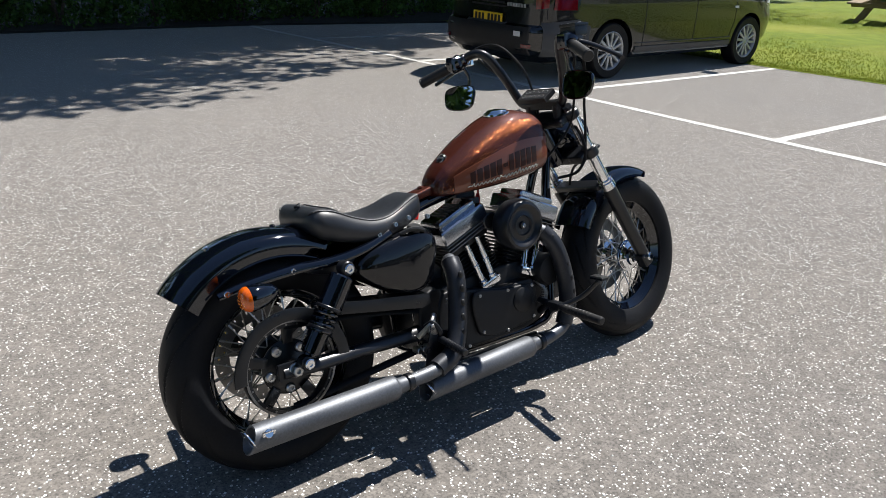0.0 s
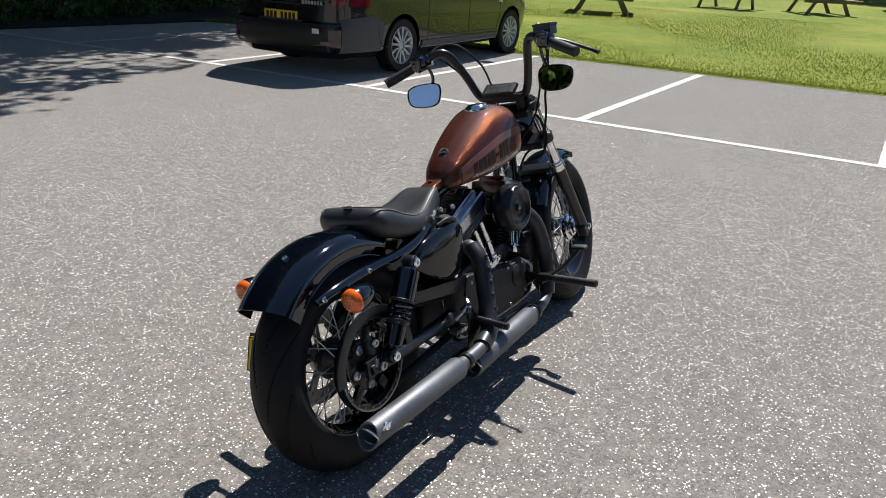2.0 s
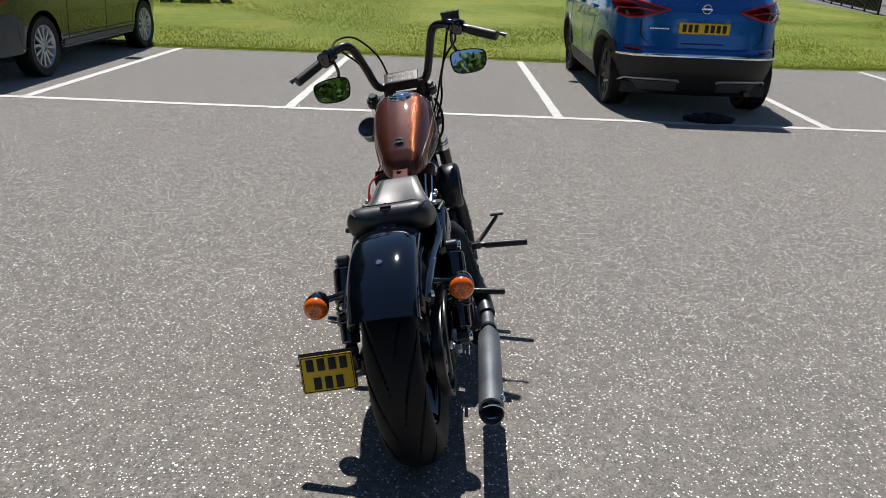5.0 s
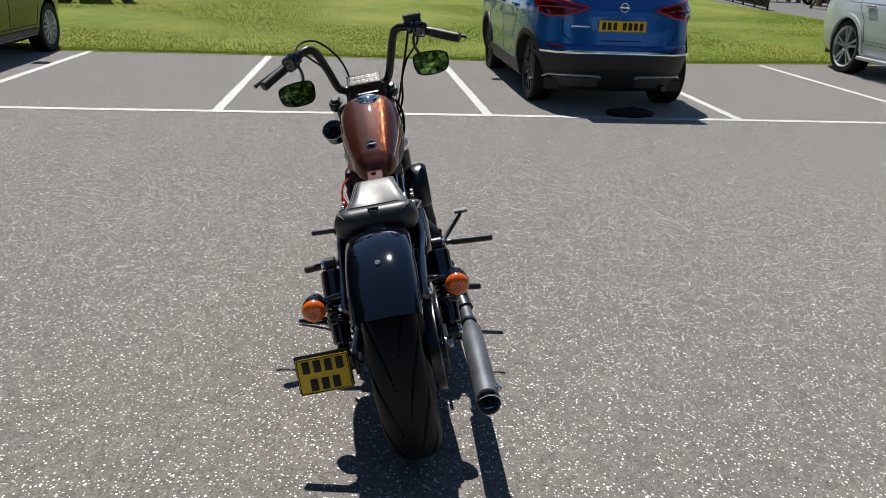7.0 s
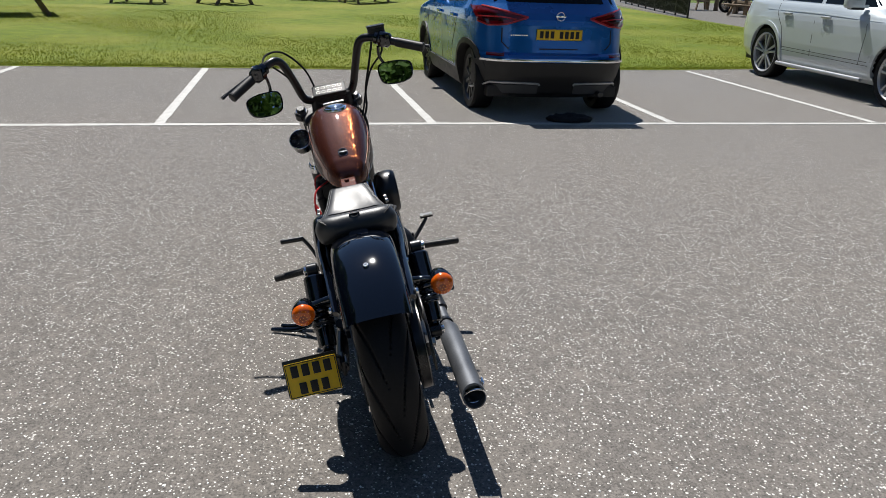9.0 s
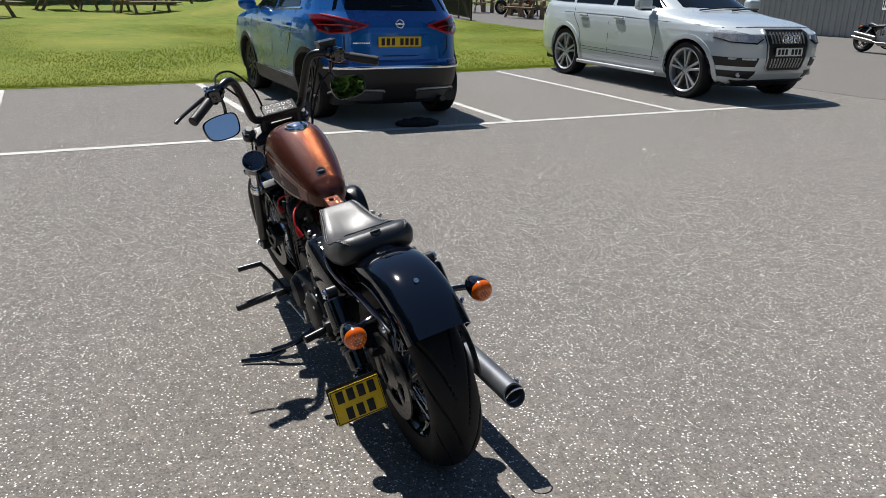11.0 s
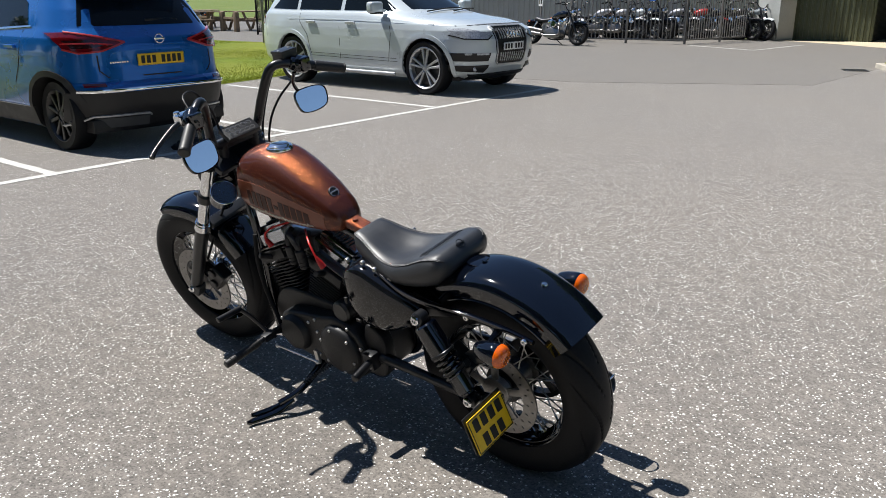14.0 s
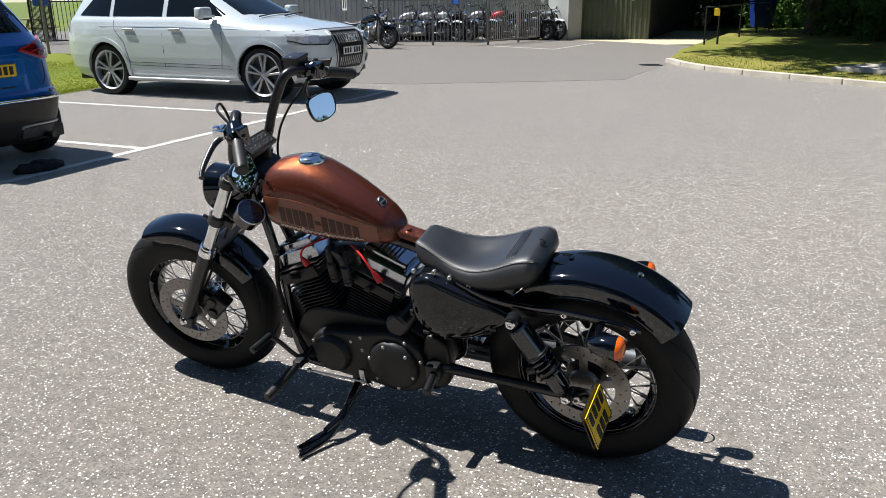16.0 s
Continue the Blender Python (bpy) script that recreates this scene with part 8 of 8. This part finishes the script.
def cladding(name, a, b, height, material, label, pitch=0.20):
    """A wall of upright ribbed metal sheet between two plan points."""
    (x0, y0), (x1, y1) = a, b
    L = math.hypot(x1 - x0, y1 - y0)
    n = int(L / pitch)
    prof = []
    for k in range(n):
        for q, d in ((0.0, 0.0), (0.45, 0.0), (0.55, 0.035), (0.90, 0.035)):
            prof.append(((k + q) * pitch, d))
    prof.append((n * pitch, 0.0))
    V, F = [], []
    for s, d in prof:
        V += [(s, d, -0.02), (s, d, height)]
    for k in range(len(prof) - 1):
        F.append((2 * k, 2 * k + 2, 2 * k + 3, 2 * k + 1))
    back = len(V)
    V += [(0, -0.12, -0.02), (0, -0.12, height), (n * pitch, -0.12, -0.02), (n * pitch, -0.12, height)]
    F += [(back + 2, back, back + 1, back + 3), (0, 1, back + 1, back), (2 * len(prof) - 2, back + 2, back + 3, 2 * len(prof) - 1)]
    top = [2 * k + 1 for k in range(len(prof))]
    F.append(tuple([back + 1] + top + [back + 3]))
    return single(name, (V, F), material, label, kind="structure", m=pose(x0, y0, 0, 0, 0, math.degrees(math.atan2(y1 - y0, x1 - x0))), smooth=0)


cladding("wall_store", (8.4, -24.2), (24.0, -19.6), 3.2, M_CLAD_GREY, "grey ribbed metal shed wall behind the motorcycles")
single("wall_pier", box((8.15, -22.25, 1.5), (1.15, 0.55, 3.0), 0.02, 2, Matrix.Rotation(radians(-38), 4, "Z")), M_CLAD_GREY, "plain grey pier at the corner of the building", kind="structure")
single("downpipe", join(rod((7.42, -22.62, 0), (7.42, -22.62, 3), 0.05, seg=12), *[rod((7.42, -22.62, z), (7.42, -22.62, z + 0.05), 0.062, seg=12) for z in (0.4, 1.2)]), M_INK, "black plastic downpipe at the building corner", "downpipe")
cladding("wall_green", (5.40, -22.42), (7.85, -22.3), 3.4, M_CLAD_GREEN, "dark green ribbed metal building wall", 0.16)
# return and back walls: shade painted in as near-black cladding
cladding("wall_side", (5.75, -33.6), (5.46, -22.55), 3.4, M_SHADECLAD, "ribbed return wall of the building, shade put into its near-black colour", 0.16)
cladding("wall_back", (-6.0, -38.0), (9.5, -33.5), 3.6, M_SHADECLAD, "ribbed backdrop wall far behind, deep shade put into its near-black colour")
# unseen roof, added to keep sun and sky off the dark area
sheet("shade_roof", [(5.3, -22.3), (7.7, -22.2), (12.0, -23.6), (18, -21.9), (18, -30), (9.0, -36.0), (-6.0, -40.0), (-6.0, -36.0), (5.3, -32.5)], 3.55, 0.14, M_CLAD_GREEN, "unseen flat roof added to shade the building and the walls behind")
shield = single("shield_sign", plate(rounded([(-0.22, 0.28), (0.22, 0.28), (0.24, 0.0), (0.0, -0.30), (-0.24, 0.0)], 4), -0.02, 0.02, 0.006), M_SILVERPAINT, "pale shield-shaped sign on the green wall", "sign", m=pose(5.93, -22.33, 1.50, 0, 0, 1))


def picnic_table(m):
    t = thing("picnic_table", m, "weathered wooden picnic table with fixed benches on the lawn", "picnic table", "picnic tables")
    board = as_mesh("table_plank", box((0, 0, 0), (1.8, 0.14, 0.04), 0.008, 1), M_WOOD)
    for k in range(5):
        piece("table_plank", board, t, pose(0, -0.30 + 0.15 * k, 0.74))
    for s in (-1, 1):
        for q in (0, 0.15):
            piece("bench_plank", board, t, pose(0, s * (0.66 + q), 0.44))
        part("cross_beam", box((s * 0.62, 0, 0.40), (0.05, 1.62, 0.10), 0.008, 1), M_WOOD, t)
        for q in (-1, 1):
            part("leg", plate([(q * 0.20, 0.72), (q * 0.30, 0.72), (q * 0.72, 0.0), (q * 0.60, 0.0)][::q], s * 0.62 - 0.03 + 0.055, s * 0.62 + 0.03 + 0.055, 0.004, 1, "yz"), M_WOOD, t)
    return t


pt = picnic_table(pose(27.2, 4.6, 0.03, 0, 0, 35))
for x, y, a in ((20.0, 8.9, 20), (31.8, 0.8, 60), (26.4, 7.2, 80), (32.6, 2.4, 10), (29.8, -0.4, 110), (38.5, -2.5, 30), (29.2, -15.9, 20), (32.0, -17.4, 70), (27.8, -17.2, 95), (34.6, -15.8, 45)):
    copy_thing(pt, pose(x, y, 0.02, 0, 0, a))


def bollard():
    b = thing("wooden_post", pose(27.0, -15.85, 0), "short dark wooden post along the path", "post", "wooden posts along the path")
    part("shaft", box((0, 0, 0.36), (0.17, 0.17, 0.76), 0.02, 2), M_WOOD, b)
    part("cap", lathe((0, 0, 0.735), (0, 0, 1), [(0.10, 0), (0.085, 0.03), (0.0, 0.05)], 4), M_WOOD, b)
    return b


bo = bollard()
for k in range(1, 8):
    copy_thing(bo, pose(27.0 + 1.15 * k, -15.85 - 0.16 * k, 0, 0, 0, 7 * k))
rail = thing("post_rail", Matrix.Identity(4), "low wooden rail between the posts", "rail")
part("beam", moved(box((4, 0, 0.52), (8.2, 0.07, 0.09), 0.01, 1), pose(27.0, -15.85, 0, 0, 0, -7.9)), M_WOOD, rail)

pole = thing("sign_pole", pose(19.55, -11.45, 0), "grey steel sign pole standing on the lawn's edge", "sign pole")
part("pole", rod((0, 0, -0.1), (0, 0, 2.4), 0.04, seg=14), M_FENCE, pole)
part("sign_board", box((0.03, 0, 1.75), (0.02, 0.5, 0.9), 0.005, 1), M_SIGNBLUE, pole)
notice = thing("notice_board", pose(14.6, -18.9, 0, 0, 0, 70), "small notice with figures as plain bars on the fence", "sign")
part("board", box((0, 0, 1.22), (0.02, 0.22, 0.42), 0.004, 1), M_WHITEPLATE, notice)
part("bar_mark", join(box((0.012, -0.045, 1.22), (0.006, 0.05, 0.28), 0.003), box((0.012, 0.045, 1.22), (0.006, 0.05, 0.28), 0.003)), M_INK, notice)
part("leg", rod((-0.02, 0, -0.05), (-0.02, 0, 1.4), 0.025, seg=10), M_FENCE, notice)
plaque = thing("fence_sign", pose(10.3, -18.2, 0, 0, 0, -107), "blue safety sign fixed to the railing", "sign")
part("board", box((-0.04, 0, 1.36), (0.01, 0.26, 0.34), 0.003, 1), M_SIGNBLUE, plaque)
part("text_bar", join(*[box((-0.032, 0, 1.26 + 0.05 * k), (0.006, 0.18, 0.018)) for k in range(5)]), M_WHITEPLATE, plaque)

hand = thing("handrail", Matrix.Identity(4), "black metal handrail with posts beside the paving", "handrail")
for x, y in ((3.26, -19.2), (2.94, -19.4), (2.72, -23.4), (2.4, -26.0), (2.1, -28.0)):
    part("post", rod((x, y, 0.0), (x, y, 1.08), 0.028, seg=10), M_INK, hand)
part("top_rail", tube([(3.26, -19.2, 1.06), (2.94, -19.4, 1.06), (2.72, -23.4, 1.06), (2.1, -28.0, 1.06)], 0.022, 8, 3), M_INK, hand)
part("warning_sign", box((3.0, -19.32, 0.92), (0.15, 0.02, 0.20), 0.004, 1), M_PLATE, hand, "small yellow warning sign")
bin_ = thing("wheeled_bin", pose(2.55, -30.6, 0.0, 0, 0, 20), "blue plastic wheeled bin in the shade", "bin")
part("bin_body", loft([[(-0.33, -0.30, 0.12), (0.33, -0.30, 0.12), (0.33, 0.30, 0.12), (-0.33, 0.30, 0.12)], [(-0.42, -0.38, 1.1), (0.42, -0.38, 1.1), (0.42, 0.38, 1.1), (-0.42, 0.38, 1.1)]]), M_BIN, bin_)
part("lid", box((0, 0, 1.14), (0.9, 0.82, 0.08), 0.02, 2), M_BIN, bin_)
for s in (-1, 1):
    part("bin_wheel", rod((-0.3, s * 0.30, 0.10), (-0.3, s * 0.36, 0.10), 0.10, seg=18, ch=0.01), M_RUBBER, bin_)


def cloth_heap():
    """A low crumpled heap of cloth."""
    V, F = ball((0, 0, 0.02), (0.13, 0.22, 0.055), 28, 16)
    out = []
    for x, y, z in V:
        d = 1 + 0.35 * noise.noise((x * 14, y * 14, z * 20)) + 0.15 * noise.noise((x * 40, y * 40, 3.0))
        out.append((x * d, y * d, max(0.001, z * d)))
    single("black_cloth", (out, F), mat("black_cloth", (0.012, 0.012, 0.014), 0.85, var=0.3, scale=30, fine=300, bump=0.001), "small crumpled black cloth lying in the blue car's shadow", "cloth", m=pose(6.53, -0.57, 0.001), smooth=60)


cloth_heap()
